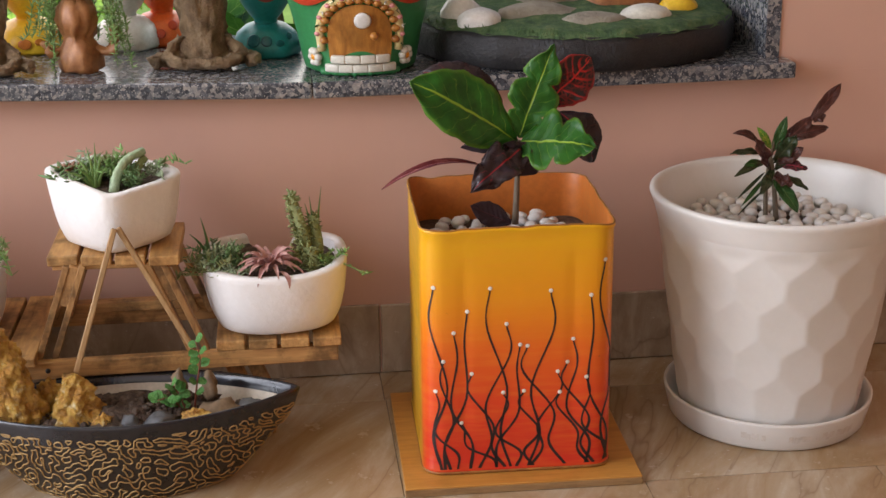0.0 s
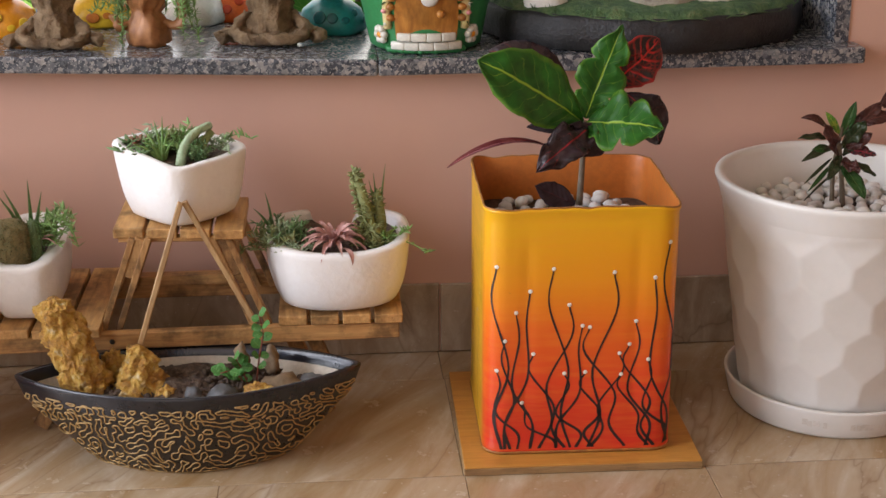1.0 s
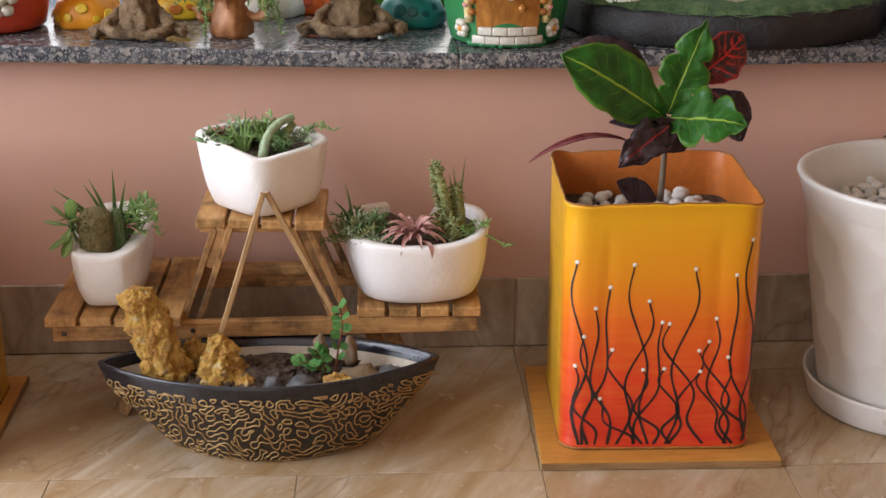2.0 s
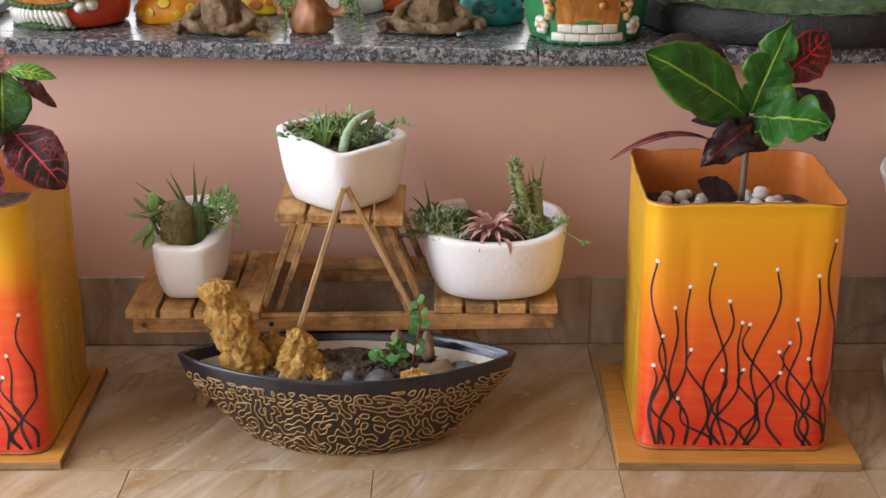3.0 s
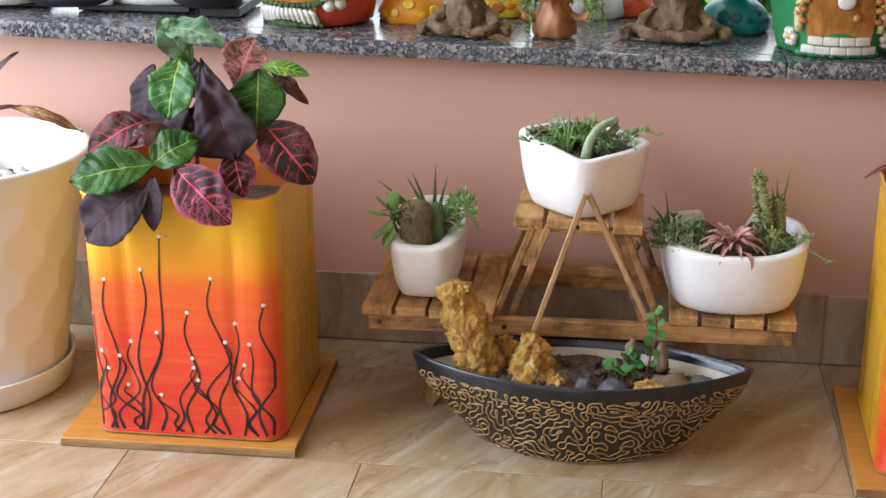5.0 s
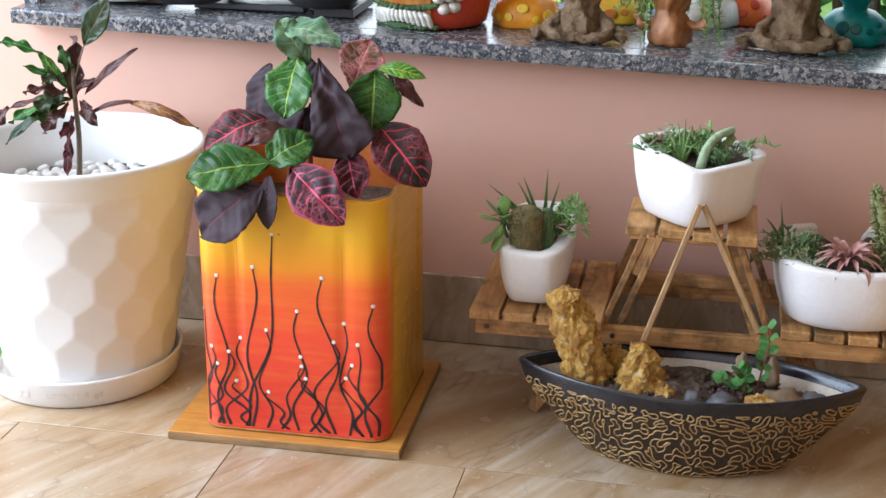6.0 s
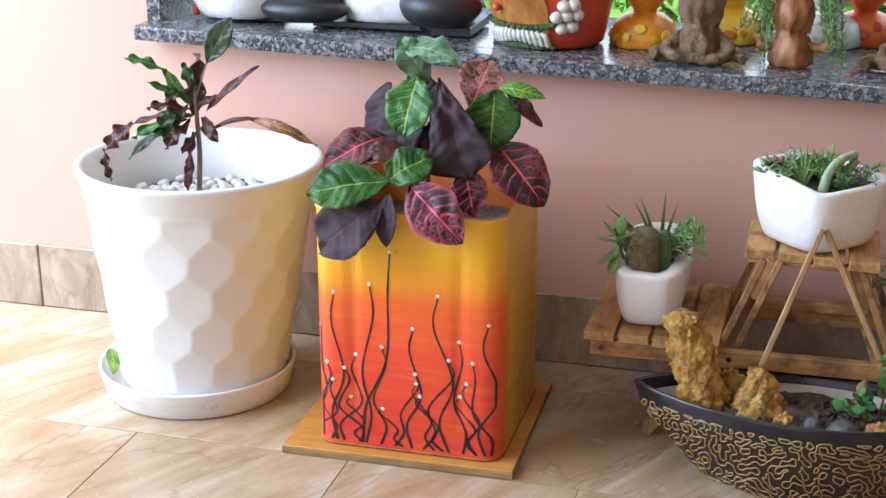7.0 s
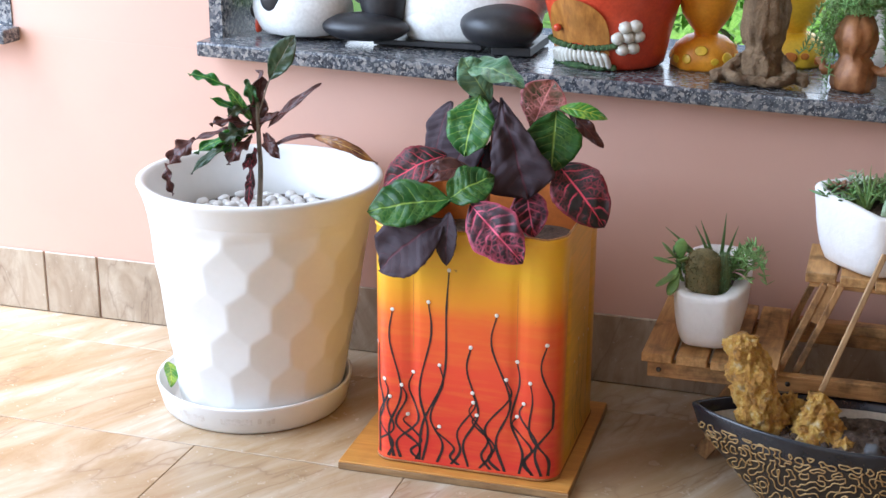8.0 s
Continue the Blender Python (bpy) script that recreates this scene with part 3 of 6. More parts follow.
# skirting of marble pieces
skirt = thing("baseboard", (0, 0, 0), "brown marble skirting tiles along the wall", "")
skirt["kind"] = "structure"
cuts = [X0, -1.393, -1.293, -0.504, 0.286, 1.076, 1.866, X1]
rng = random.Random(4)
for a, b in zip(cuts, cuts[1:]):
    bm = bmesh.new()
    out = -0.004 - rng.uniform(0, 0.002)
    box(bm, (a + 0.0012, out, 0.001), (b - 0.0012, -0.0005, 0.109 + rng.uniform(-0.001, 0.001)), 0.0015, 1)
    part("tile", bm, M["skirt"], skirt, smooth=False)


# ---- things on the floor ----
def square_side(half, r, z, cx, cy, rot, steps=34, wob=None, ribs=0.0):
    """A rounded square ring with many points on each side, pressed in along upright ribs."""
    ring = []
    for k in range(4):
        a0 = -math.pi / 2 + k * math.pi / 2
        d = V(math.cos(a0 + math.pi / 2), math.sin(a0 + math.pi / 2), 0)
        o = V(math.cos(a0), math.sin(a0), 0)
        for i in range(steps):
            s = -1 + 2 * i / (steps - 1)
            p = d * (s * (half - r)) + o * half
            if ribs:
                p -= o * ribs * (math.exp(-((abs(s) - 0.72) / 0.07) ** 2))
            ring.append(p)
        for i in range(1, 6):
            a = a0 + i / 6 * math.pi / 2
            c = d * (half - r) + o * (half - r)
            ring.append(c + r * V(math.cos(a), math.sin(a), 0))
    out = []
    for p in ring:
        q = Matrix.Rotation(rot, 3, "Z") @ p
        out.append(V(cx + q.x, cy + q.y, z + (wob(p.x, p.y) if wob else 0)))
    return out


def tin(cx, cy, rot, height, paint, reeds, label, seed, flank, half=0.119, groove=0.0014):
    t = thing("tin_planter", (cx, cy, 0.0125), label, "planter", "painted tin planters")
    t.rotation_euler = (0, 0, rot)
    t["base"] = (0, 0, 0)
    r = 0.026
    wob = lambda x, y: 0.004 * noise.noise(V(x * 14, y * 14, seed)) + 0.003 * noise.noise(V(x * 40, y * 40, seed))
    bm = bmesh.new()
    press = lambda z: groove * smooth01(z, 0.03, 0.07) * smooth01(height - z, 0.025, 0.06)
    rows = [(0.0, -0.003, 0), (0.002, 0.0005, 0), (0.006, 0.001, 0), (0.009, 0.0, 0)]
    rows += [(z, 0.0, press(z)) for z in [0.03 + (height - 0.05) * i / 22 for i in range(23)]]
    rows += [(height - 0.006, 0.0, 0), (height - 0.003, 0.0015, 0), (height, 0.001, 0), (height + 0.001, -0.001, 0)]
    loft(bm, [square_side(half + o, r, z, 0, 0, 0, wob=(lambda x, y, z=z: wob(x, y) * (z / height) ** 6), ribs=g) for z, o, g in rows], True)
    body = part("body", bm, paint, t)
    bm = bmesh.new()
    loft(bm, [square_side(half + o, r, z, 0, 0, 0, wob=(lambda x, y, z=z: wob(x, y) * (z / height) ** 6)) for z, o in ((height + 0.001, -0.0012), (height - 0.004, -0.0025), (height - 0.03, -0.003), (height * 0.5, -0.003))])
    part("inner_wall", bm, M["tin_in"], t, "orange painted inner wall")
    bm = bmesh.new()
    ring = square_side(half + 0.0003, r, height + 0.0008, 0, 0, 0, wob=wob)
    sec = []
    for k in range(6):
        b = 2 * math.pi * k / 6
        o = 1 + 0.0011 * math.cos(b) / half
        sec.append([V(p.x * o, p.y * o, p.z + 0.0011 * math.sin(b)) for p in ring])
    loft(bm, sec + [sec[0]])
    part("rim", bm, M["rust"], t, "worn rusty folded rim")
    bm = bmesh.new()
    ring = square_side(half + 0.0006, r, 0.0022, 0, 0, 0)
    sec = [[V(p.x * (1 + q / half), p.y * (1 + q / half), p.z + w) for p in ring] for q, w in ((0.0, 0.0018), (0.0011, 0.0008), (0.0011, -0.001), (0.0, -0.0018))]
    loft(bm, sec)
    part("base_seam", bm, M["rust"], t, "brown folded seam at the foot")
    # brushed stalks with dots on the front
    rg = random.Random(seed)
    yf = -half - 0.0006

    def stroke(line, w0, w1, put):
        bs = bmesh.new()
        prev = None
        for i, (x, z) in enumerate(line):
            k = i / (len(line) - 1)
            w = (w0 + (w1 - w0) * k) * (0.8 + 0.35 * noise.noise(V(x * 60, z * 60, seed)))
            x2, z2 = line[min(i + 1, len(line) - 1)]
            x1, z1 = line[max(i - 1, 0)]
            d = V(x2 - x1, z2 - z1, 0).normalized()
            a, b = bs.verts.new(put(x - d.y * w, z + d.x * w)), bs.verts.new(put(x + d.y * w, z - d.x * w))
            if prev:
                bs.faces.new((prev[0], prev[1], b, a))
            prev = (a, b)
        part("painted_stalk", bs, M["reed"], body)

    def front(x, z):
        e = max(0.0, abs(x) - (half - r))
        g = press(z)
        s = abs(x) / (half - r)
        y = yf + g * math.exp(-((s - 0.72) / 0.07) ** 2)
        return V(x, y + (r - math.sqrt(max(0, r * r - e * e))), z)

    for k, (x, z, xb) in enumerate(reeds):
        sway = rg.choice((-1, 1)) * rg.uniform(0.008, 0.016)
        pts = [V(x, z, 0), V(x + sway * 0.4, z * 0.78 + 0.006, 0), V((x * 0.62 + xb * 0.38) - sway, z * 0.45 + 0.006, 0), V((x * 0.25 + xb * 0.75) + sway * 0.6, z * 0.2 + 0.006, 0), V(xb, 0.007, 0)]
        stroke([(max(-0.116, min(0.116, p.x)), p.y) for p in curve3(pts, 26)], 0.0011, 0.0024, front)
        n = 10
        bd = bmesh.new()
        c = V(x, z + 0.001, 0)
        ring = [bd.verts.new(front(max(-0.1185, min(0.1185, c.x + 0.0027 * math.cos(2 * math.pi * i / n))), c.y + 0.0027 * math.sin(2 * math.pi * i / n)) + V(0, -0.0004, 0)) for i in range(n)]
        top = bd.verts.new(front(c.x, c.y) + V(0, -0.0013, 0))
        for i in range(n):
            bd.faces.new((ring[i], ring[(i + 1) % n], top))
        part("painted_dot", bd, M["dot"], body)
    for k in range(7):
        y0, z = rg.uniform(-0.08, 0.08), rg.uniform(0.09, 0.21)
        sway = rg.uniform(-0.012, 0.012)
        xs = flank * (half + 0.0007)
        stroke([(p.x, p.y) for p in curve3([V(y0, z, 0), V(y0 + sway, z * 0.6, 0), V(y0 - sway, z * 0.3, 0), V(y0 + sway * 2, 0.008, 0)], 20)], 0.0004, 0.0008, lambda a, z: V(xs, a, z))
        bd = bmesh.new()
        ring = [bd.verts.new(V(xs + flank * 0.0004, y0 + 0.0022 * math.cos(2 * math.pi * i / 8), z + 0.0022 * math.sin(2 * math.pi * i / 8))) for i in range(8)]
        bd.faces.new(ring)
        part("painted_dot", bd, M["dot"], body)
    bm = bmesh.new()
    rs = random.Random(seed + 1)
    ring = square_side(half - 0.0035, r, 0, 0, 0, 0)
    loft(bm, [[V(p.x * k, p.y * k, height - 0.06 + 0.004 * noise.noise(V(p.x * k * 30, p.y * k * 30, seed))) for p in ring] for k in (1.0, 0.8, 0.55, 0.3, 0.08)], False, True)
    part("soil", bm, M["soil"], t, "dark potting soil")
    return t


def ply_board(x0, x1, y0, y1, rot, label):
    cx, cy = (x0 + x1) / 2, (y0 + y1) / 2
    t = thing("plywood_board", (cx, cy, 0), label, "board", "boards under the tins")
    t.rotation_euler = (0, 0, rot)
    t["base"] = (0, 0, 0)
    w, d = (x1 - x0) / 2, (y1 - y0) / 2
    bm = bmesh.new()
    box(bm, (-w, -d, 0.0005), (w, d, 0.0095), 0.0008, 1)
    part("core", bm, M["ply_edge"], t, "raw layered plywood edge", smooth=False)
    bm = bmesh.new()
    box(bm, (-w + 0.0004, -d + 0.0004, 0.0095), (w - 0.0004, d - 0.0004, 0.0123), 0.0008, 1)
    part("top_face", bm, M["ply"], t, "orange varnished top", smooth=False)
    return t


REEDS_A = [(-0.105, 0.25, -0.097), (-0.036, 0.247, -0.01), (0.038, 0.241, 0.012), (0.105, 0.277, 0.114), (0.088, 0.233, 0.112), (-0.064, 0.218, -0.093), (-0.016, 0.2, -0.05), (-0.081, 0.191, -0.061), (0.001, 0.172, -0.028), (0.01, 0.17, 0.059), (0.067, 0.176, 0.085), (-0.094, 0.154, -0.086), (-0.059, 0.136, -0.017), (0.06, 0.146, 0.096), (0.048, 0.134, 0.015), (0.084, 0.125, 0.109), (-0.104, 0.114, -0.077), (-0.02, 0.109, -0.003), (0.006, 0.11, 0.019), (0.051, 0.106, 0.089), (-0.072, 0.07, -0.028)]
REEDS_B = [(-0.095, 0.213, -0.094), (-0.047, 0.228, -0.055), (-0.02, 0.273, -0.059), (0.042, 0.22, 0.056), (-0.12, 0.163, -0.119), (0.009, 0.173, 0.007), (-0.032, 0.144, -0.035), (0.107, 0.187, 0.104), (0.069, 0.16, 0.075), (-0.068, 0.129, -0.085), (-0.107, 0.115, -0.102), (-0.083, 0.11, -0.064), (0.056, 0.135, 0.022), (0.087, 0.134, 0.112), (-0.099, 0.092, -0.116), (0.012, 0.111, -0.016), (0.013, 0.098, 0.037), (0.018, 0.081, 0.049), (0.079, 0.105, 0.093), (-0.075, 0.069, -0.059), (0.07, 0.085, 0.093), (-0.032, 0.058, -0.005)]

ply_board(0.288, 0.587, -0.394, -0.106, radians(-0.9), "orange varnished plywood board lying on the marble floor")
ply_board(-0.716, -0.407, -0.391, -0.106, radians(1.2), "orange varnished plywood board lying on the marble floor")
TIN_A = tin(0.435, -0.244, radians(-1.3), 0.322, M["tin_a"], REEDS_A, "square tin planter painted yellow to red with black stalks", 3, -1)
TIN_B = tin(-0.549, -0.249, radians(0.5), 0.325, M["tin_b"], REEDS_B, "square tin planter painted in yellow and red bands", 8, 1, 0.123, 0.0034)


def facet(a, z, R, cols=15, row=0.056):
    """Depth of the dished, staggered, shield-like faces round a tapering pot; ridges stand where they meet."""
    st = 2 * math.pi / cols
    k0 = int(z / row)
    best = 9
    for k in (k0 - 1, k0, k0 + 1, k0 + 2):
        off = 0.5 * (k % 2)
        c = (round(a / st - off) + off) * st
        jog = 0.006 * math.sin(5.1 * c + 2.3 * k)
        best = min(best, (R * (a - c)) ** 2 + ((z - k * row - jog) * 0.82) ** 2)
    return 0.0036 * max(0.0, 1 - best / 0.034 ** 2)


def white_pot(cx, cy, rot, label, saucer, h, rb, lean):
    t = thing("plant_pot", (cx, cy, 0), label, "plant pot", "large white pots")
    rt = 0.165
    z0 = 0.008
    bm = bmesh.new()
    seg, rows = 210, 84
    rings = []
    for i in range(rows + 1):
        z = z0 + (h - 0.036 - z0) * i / rows
        v = (z - z0) / (h - z0)
        R = rb + (rt - rb) * v ** 0.9
        ring = []
        for j in range(seg):
            a = 2 * math.pi * j / seg
            f = 1 - facet(a, z - z0, R) / R * smooth01(h - 0.036 - z, 0.0, 0.02)
            ring.append(V(cx + lean * (1 - v) + R * f * math.cos(a + rot), cy + R * f * math.sin(a + rot), z))
        rings.append(ring)
    loft(bm, rings, True)
    part("body", bm, M["pot"], t)
    bm = bmesh.new()
    lip = [(rt - 0.0065, h - 0.04), (rt - 0.0035, h - 0.034), (rt - 0.0005, h - 0.022), (rt + 0.004, h - 0.01), (rt + 0.0062, h - 0.005), (rt + 0.0055, h - 0.0015), (rt + 0.002, h), (rt - 0.004, h - 0.0012), (rt - 0.008, h - 0.008), (rt - 0.011, h - 0.03), (rt - 0.016, h - 0.034), (rt - 0.026, h - 0.1)]
    lathe(bm, lip, (cx, cy, 0), 72)
    part("rim", bm, M["pot"], t, "smooth rounded rim")
    bm = bmesh.new()
    lathe(bm, [(rt - 0.02, h - 0.072), (0.1, h - 0.07), (0.05, h - 0.069), (0.005, h - 0.068)], (cx, cy, 0), 40, False, True)
    part("soil", bm, M["soil"], t, "soil under pebbles")
    cx, cy = cx + saucer[0], cy + saucer[1]
    s = thing("pot_saucer", (cx, cy, 0), "round white plastic saucer under a plant pot", "saucer", "pot saucers")
    bm = bmesh.new()
    lathe(bm, [(0.113, 0.001), (0.13, 0.001), (0.1335, 0.005), (0.1415, 0.0385), (0.1418, 0.0412), (0.139, 0.0425), (0.1362, 0.04), (0.129, 0.0085), (0.116, 0.0065), (0.02, 0.0065)], (cx, cy, 0), 72, True, True)
    dish = part("dish", bm, M["pot"], s)
    rg = random.Random(int(cx * 100))
    # embossed marks: flat quads in a greyer white than the dish
    for i in range(26):
        a = radians(-122 + i * 2.6) + rg.uniform(-0.01, 0.01)
        if rg.random() < 0.25:
            continue
        w, z = rg.uniform(0.004, 0.008), rg.uniform(0.014, 0.019)
        b = a + w / 0.125
        bm = bmesh.new()
        bm.faces.new([bm.verts.new(V(cx + r_ * math.cos(q), cy + r_ * math.sin(q), zz)) for q, zz, r_ in ((a, z, 0.1339 + 0.239 * (z - 0.005)), (b, z, 0.1339 + 0.239 * (z - 0.005)), (b, z + 0.009, 0.1339 + 0.239 * (z + 0.004)), (a, z + 0.009, 0.1339 + 0.239 * (z + 0.004)))])
        part("embossed_mark", bm, M["pot_mark"], dish)
    return t


POT_L = white_pot(-0.894, -0.212, 0.2, "large white plastic plant pot with a faceted body", (-0.019, -0.002), 0.342, 0.117, -0.01)
POT_R = white_pot(0.808, -0.206, 0.9, "large white plastic plant pot with a faceted body", (0.0, 0.0), 0.323, 0.12, 0.0)


def pebbles(cx, cy, z, rmax, count, seed, keep=lambda x, y: True):
    rg = random.Random(seed)
    meshes = []
    for k in range(5):
        bm = bmesh.new()
        blob(bm, (0, 0, 0), 1.0, 2, 0.12, 1.2, (1.0, 0.8, 0.68), seed + k * 3.1)
        me = bpy.data.meshes.new("pebble")
        bm.to_mesh(me)
        bm.free()
        me.materials.append(M["pebble"])
        me.polygons.foreach_set("use_smooth", [True] * len(me.polygons))
        meshes.append(me)
    n = 0
    for i in range(count * 4):
        rr, a = rmax * math.sqrt((i + 0.5) / (count * 1.15)), i * 2.39996
        x, y = cx + rr * math.cos(a) + rg.uniform(-0.003, 0.003), cy + rr * math.sin(a) + rg.uniform(-0.003, 0.003)
        if rr > rmax or n >= count:
            break
        if not keep(x - cx, y - cy):
            continue
        n += 1
        ob = new("pebble", rg.choice(meshes))
        s = rg.uniform(0.0085, 0.0118)
        ob.matrix_world = pose(x, y, z + rg.uniform(0, 0.006), rg.uniform(-15, 15), rg.uniform(-15, 15), rg.uniform(0, 360)) @ Matrix.Diagonal((s, s, s, 1))
        tagged(ob, "smooth white pebble on the soil of a planter", "pebble", "white pebbles")


pebbles(-0.894, -0.212, 0.274, 0.128, 125, 11)
pebbles(0.808, -0.206, 0.274, 0.128, 125, 12)
pebbles(0.434, -0.240, 0.284, 0.105, 60, 13)

# boat-shaped planter
BX, BY, BZ = -0.052, -0.305, 0.119


def boat_ring(half_l, half_w, z, n=56, lift=0.0):
    ring = []
    for i in range(n):
        a = 2 * math.pi * (i + 0.0) / n
        c, s = math.cos(a), math.sin(a)
        x = half_l * c
        y = half_w * math.copysign((1 - abs(c) ** 1.9) ** 0.86, s) if abs(c) < 1 else 0.0
        ring.append(V(BX + x, BY + y, z + lift * abs(c) ** 3))
    return ring


def winding(seed, wave=0.0118, step=0.0011):
    """Closed winding outlines over the flattened hull: lines of one level in a random field of one wavelength."""
    nx, ny = 400, 92
    rg = np.random.default_rng(seed)
    kx, ky = np.meshgrid(np.fft.fftfreq(nx, step), np.fft.fftfreq(ny, step))
    k = np.hypot(kx, ky * 0.92)
    f = np.fft.ifft2(np.fft.fft2(rg.standard_normal((ny, nx))) * np.exp(-((k - 1 / wave) / (0.13 / wave)) ** 2)).real
    keep = np.exp(-((k - 1 / wave) / (0.24 / wave)) ** 2)
    for _ in range(3):
        f = np.fft.ifft2(np.fft.fft2(np.tanh(2.2 * f / f.std() + 0.12)) * keep).real
    cut = np.fft.ifft2(np.fft.fft2(rg.standard_normal((ny, nx))) * np.exp(-((k - 1 / 0.02) / (0.3 / 0.02)) ** 2)).real
    f = np.minimum(f / f.std() + 0.15, 2.2 * (0.75 - cut / cut.std()))
    xs = (np.arange(nx) - nx / 2) * step
    vs = np.arange(ny) / (ny - 1)
    half = np.interp(vs, np.linspace(0, 1, 8), (0.118, 0.126, 0.143, 0.1635, 0.183, 0.199, 0.206, 0.2105))
    room = np.minimum((half[:, None] - np.abs(xs)[None, :]) / 0.012, np.minimum(vs - 0.03, 0.97 - vs)[:, None] / 0.05)
    f = np.minimum(f, room * 1.2 - 0.25)
    links = {}

    def cross(a, b):
        fa, fb = f[a], f[b]
        w = fa / (fa - fb)
        return (xs[a[1]] + (xs[b[1]] - xs[a[1]]) * w, vs[a[0]] + (vs[b[0]] - vs[a[0]]) * w)

    places = {}
    for j in range(ny - 1):
        for i in range(nx - 1):
            c = ((j, i), (j, i + 1), (j + 1, i + 1), (j + 1, i))
            up = [f[q] > 0 for q in c]
            if all(up) or not any(up):
                continue
            cut = []
            for a in range(4):
                p, q = c[a], c[(a + 1) % 4]
                if up[a] != up[(a + 1) % 4]:
                    key = (min(p, q), max(p, q))
                    places[key] = cross(*key)
                    cut.append(key)
            pairs = [(cut[0], cut[1])] if len(cut) == 2 else [(cut[0], cut[1]), (cut[2], cut[3])]
            for p, q in pairs:
                links.setdefault(p, []).append(q)
                links.setdefault(q, []).append(p)
    loops, seen = [], set()
    for first in links:
        if first in seen:
            continue
        run, cur = [], first
        while cur is not None:
            seen.add(cur)
            run.append(places[cur])
            cur = next((q for q in links[cur] if q not in seen), None)
        if len(run) > 14:
            run = [tuple(sum(run[(i + o) % len(run)][c] for o in (-1, 0, 1, 2)) / 4 for c in (0, 1)) for i in range(0, len(run), 2)]
            run.append(run[0])
            loops.append(run)
    return loops


def boat():
    t = thing("boat_planter", (BX, BY, 0), "boat-shaped brown glazed bowl with tan winding marks", "planter")
    bm = bmesh.new()
    prof = [(0.118, 0.044, 0.0), (0.126, 0.05, 0.003), (0.143, 0.058, 0.02), (0.1635, 0.0665, 0.042), (0.183, 0.074, 0.064), (0.199, 0.079, 0.081), (0.206, 0.082, 0.092)]
    loft(bm, [boat_ring(a, b, z, lift=0.25 * z * 0.1) for a, b, z in prof], True)
    bowl = part("bowl", bm, M["squiggle"], t, "dark brown matt glaze")
    # winding closed outlines in tan slip over the hull
    face = prof + [(0.2105, 0.0845, 0.1055)]
    for side in (-1, 1):
        for loop in winding(41 + side):
            pts = []
            for sx, sv in loop:
                f = min(0.999, max(0.0, sv)) * (len(face) - 1)
                i = int(f)
                la, lb, lz = (p + (q - p) * (f - i) for p, q in zip(face[i], face[i + 1]))
                c = max(-0.995, min(0.995, sx / la))
                pts.append(V(BX + la * c, BY + side * (lb * (1 - abs(c) ** 1.9) ** 0.86 + 0.0002), lz))
            bm = bmesh.new()
            tube(bm, pts, 0.0010, 0.0010, 5, len(pts) - 1)
            part("slip_mark", bm, M["slip"], bowl)
    bm = bmesh.new()
    prof = [(0.206, 0.082, 0.092), (0.2115, 0.085, 0.108), (0.2145, 0.0865, 0.1155), (0.2145, 0.0865, 0.1185), (0.2115, 0.0845, 0.1205), (0.207, 0.0805, 0.1185), (0.202, 0.0775, 0.109), (0.2, 0.0765, 0.105)]
    loft(bm, [boat_ring(a, b, z, lift=0.002) for a, b, z in prof])
    part("rim", bm, M["glaze"], t, "glossy black glazed rim")
    bm = bmesh.new()
    loft(bm, [boat_ring(a, b, z) for a, b, z in ((0.2005, 0.077, 0.106), (0.19, 0.072, 0.09), (0.15, 0.055, 0.05))])
    part("inner_wall", bm, M["cream"], t, "unglazed cream inner wall")
    bm = bmesh.new()
    rings = []
    for k in (1.0, 0.85, 0.7, 0.55, 0.4, 0.25, 0.1):
        ring = boat_ring(0.188 * k, 0.071 * k, 0)
        rings.append([V(p.x, p.y, 0.092 + 0.012 * (1 - k) - 0.008 * smooth01(p.x, 0.03, 0.1) + 0.012 * noise.noise(V(p.x * 32, p.y * 32, 2)) * (1 if k < 1 else 0) + 0.008 * math.exp(-((p.x + 0.06) / 0.04) ** 2) * (k < 1)) for p in ring])
    loft(bm, rings, False, True)
    part("soil", bm, M["soil"], t, "dark crumbly soil")
    bm = bmesh.new()
    rg = random.Random(5)
    for _ in range(620):
        a, q = rg.uniform(0, 2 * math.pi), math.sqrt(rg.random())
        x, y = 0.16 * q * math.cos(a), 0.055 * q * math.sin(a)
        blob(bm, (BX + x, BY + y, 0.0985 + 0.009 * (1 - q) - 0.008 * smooth01(x, 0.06, 0.13) + rg.uniform(-0.003, 0.003)), rg.uniform(0.0018, 0.0066), 1, 0.8, 1.7, (1, 1, 0.8), rg.uniform(0, 50))
    tagged(part("crumbled_soil", bm, M["soil"], t), kind="stuff")
    return t


boat()


def boulder(c, r, squash, seed, mat, label, sub=5, rough=0.5, freq=1.6, lean=(0, 0, 0), name="rock", group="rocks in the bowl"):
    bm = bmesh.new()
    blob(bm, (0, 0, 0), r, sub, rough, freq, squash, seed)
    for v in bm.verts:
        d = v.co * (1 / r)
        v.co += d.normalized() * r * (0.16 * (0.3 - abs(noise.noise(d * 2.6 + V(seed, 0, 0)))) + 0.1 * noise.noise(d * 5.5 + V(0, seed, 0)) + 0.09 * (0.25 - abs(noise.noise(d * 12 + V(0, 0, seed)))) + 0.06 * noise.noise(d * 25))
        k = v.co.z / r
        v.co += Vector(lean) * k
        v.co += Vector(c)
    whole(name, bm, mat, label, "rock", c, group)


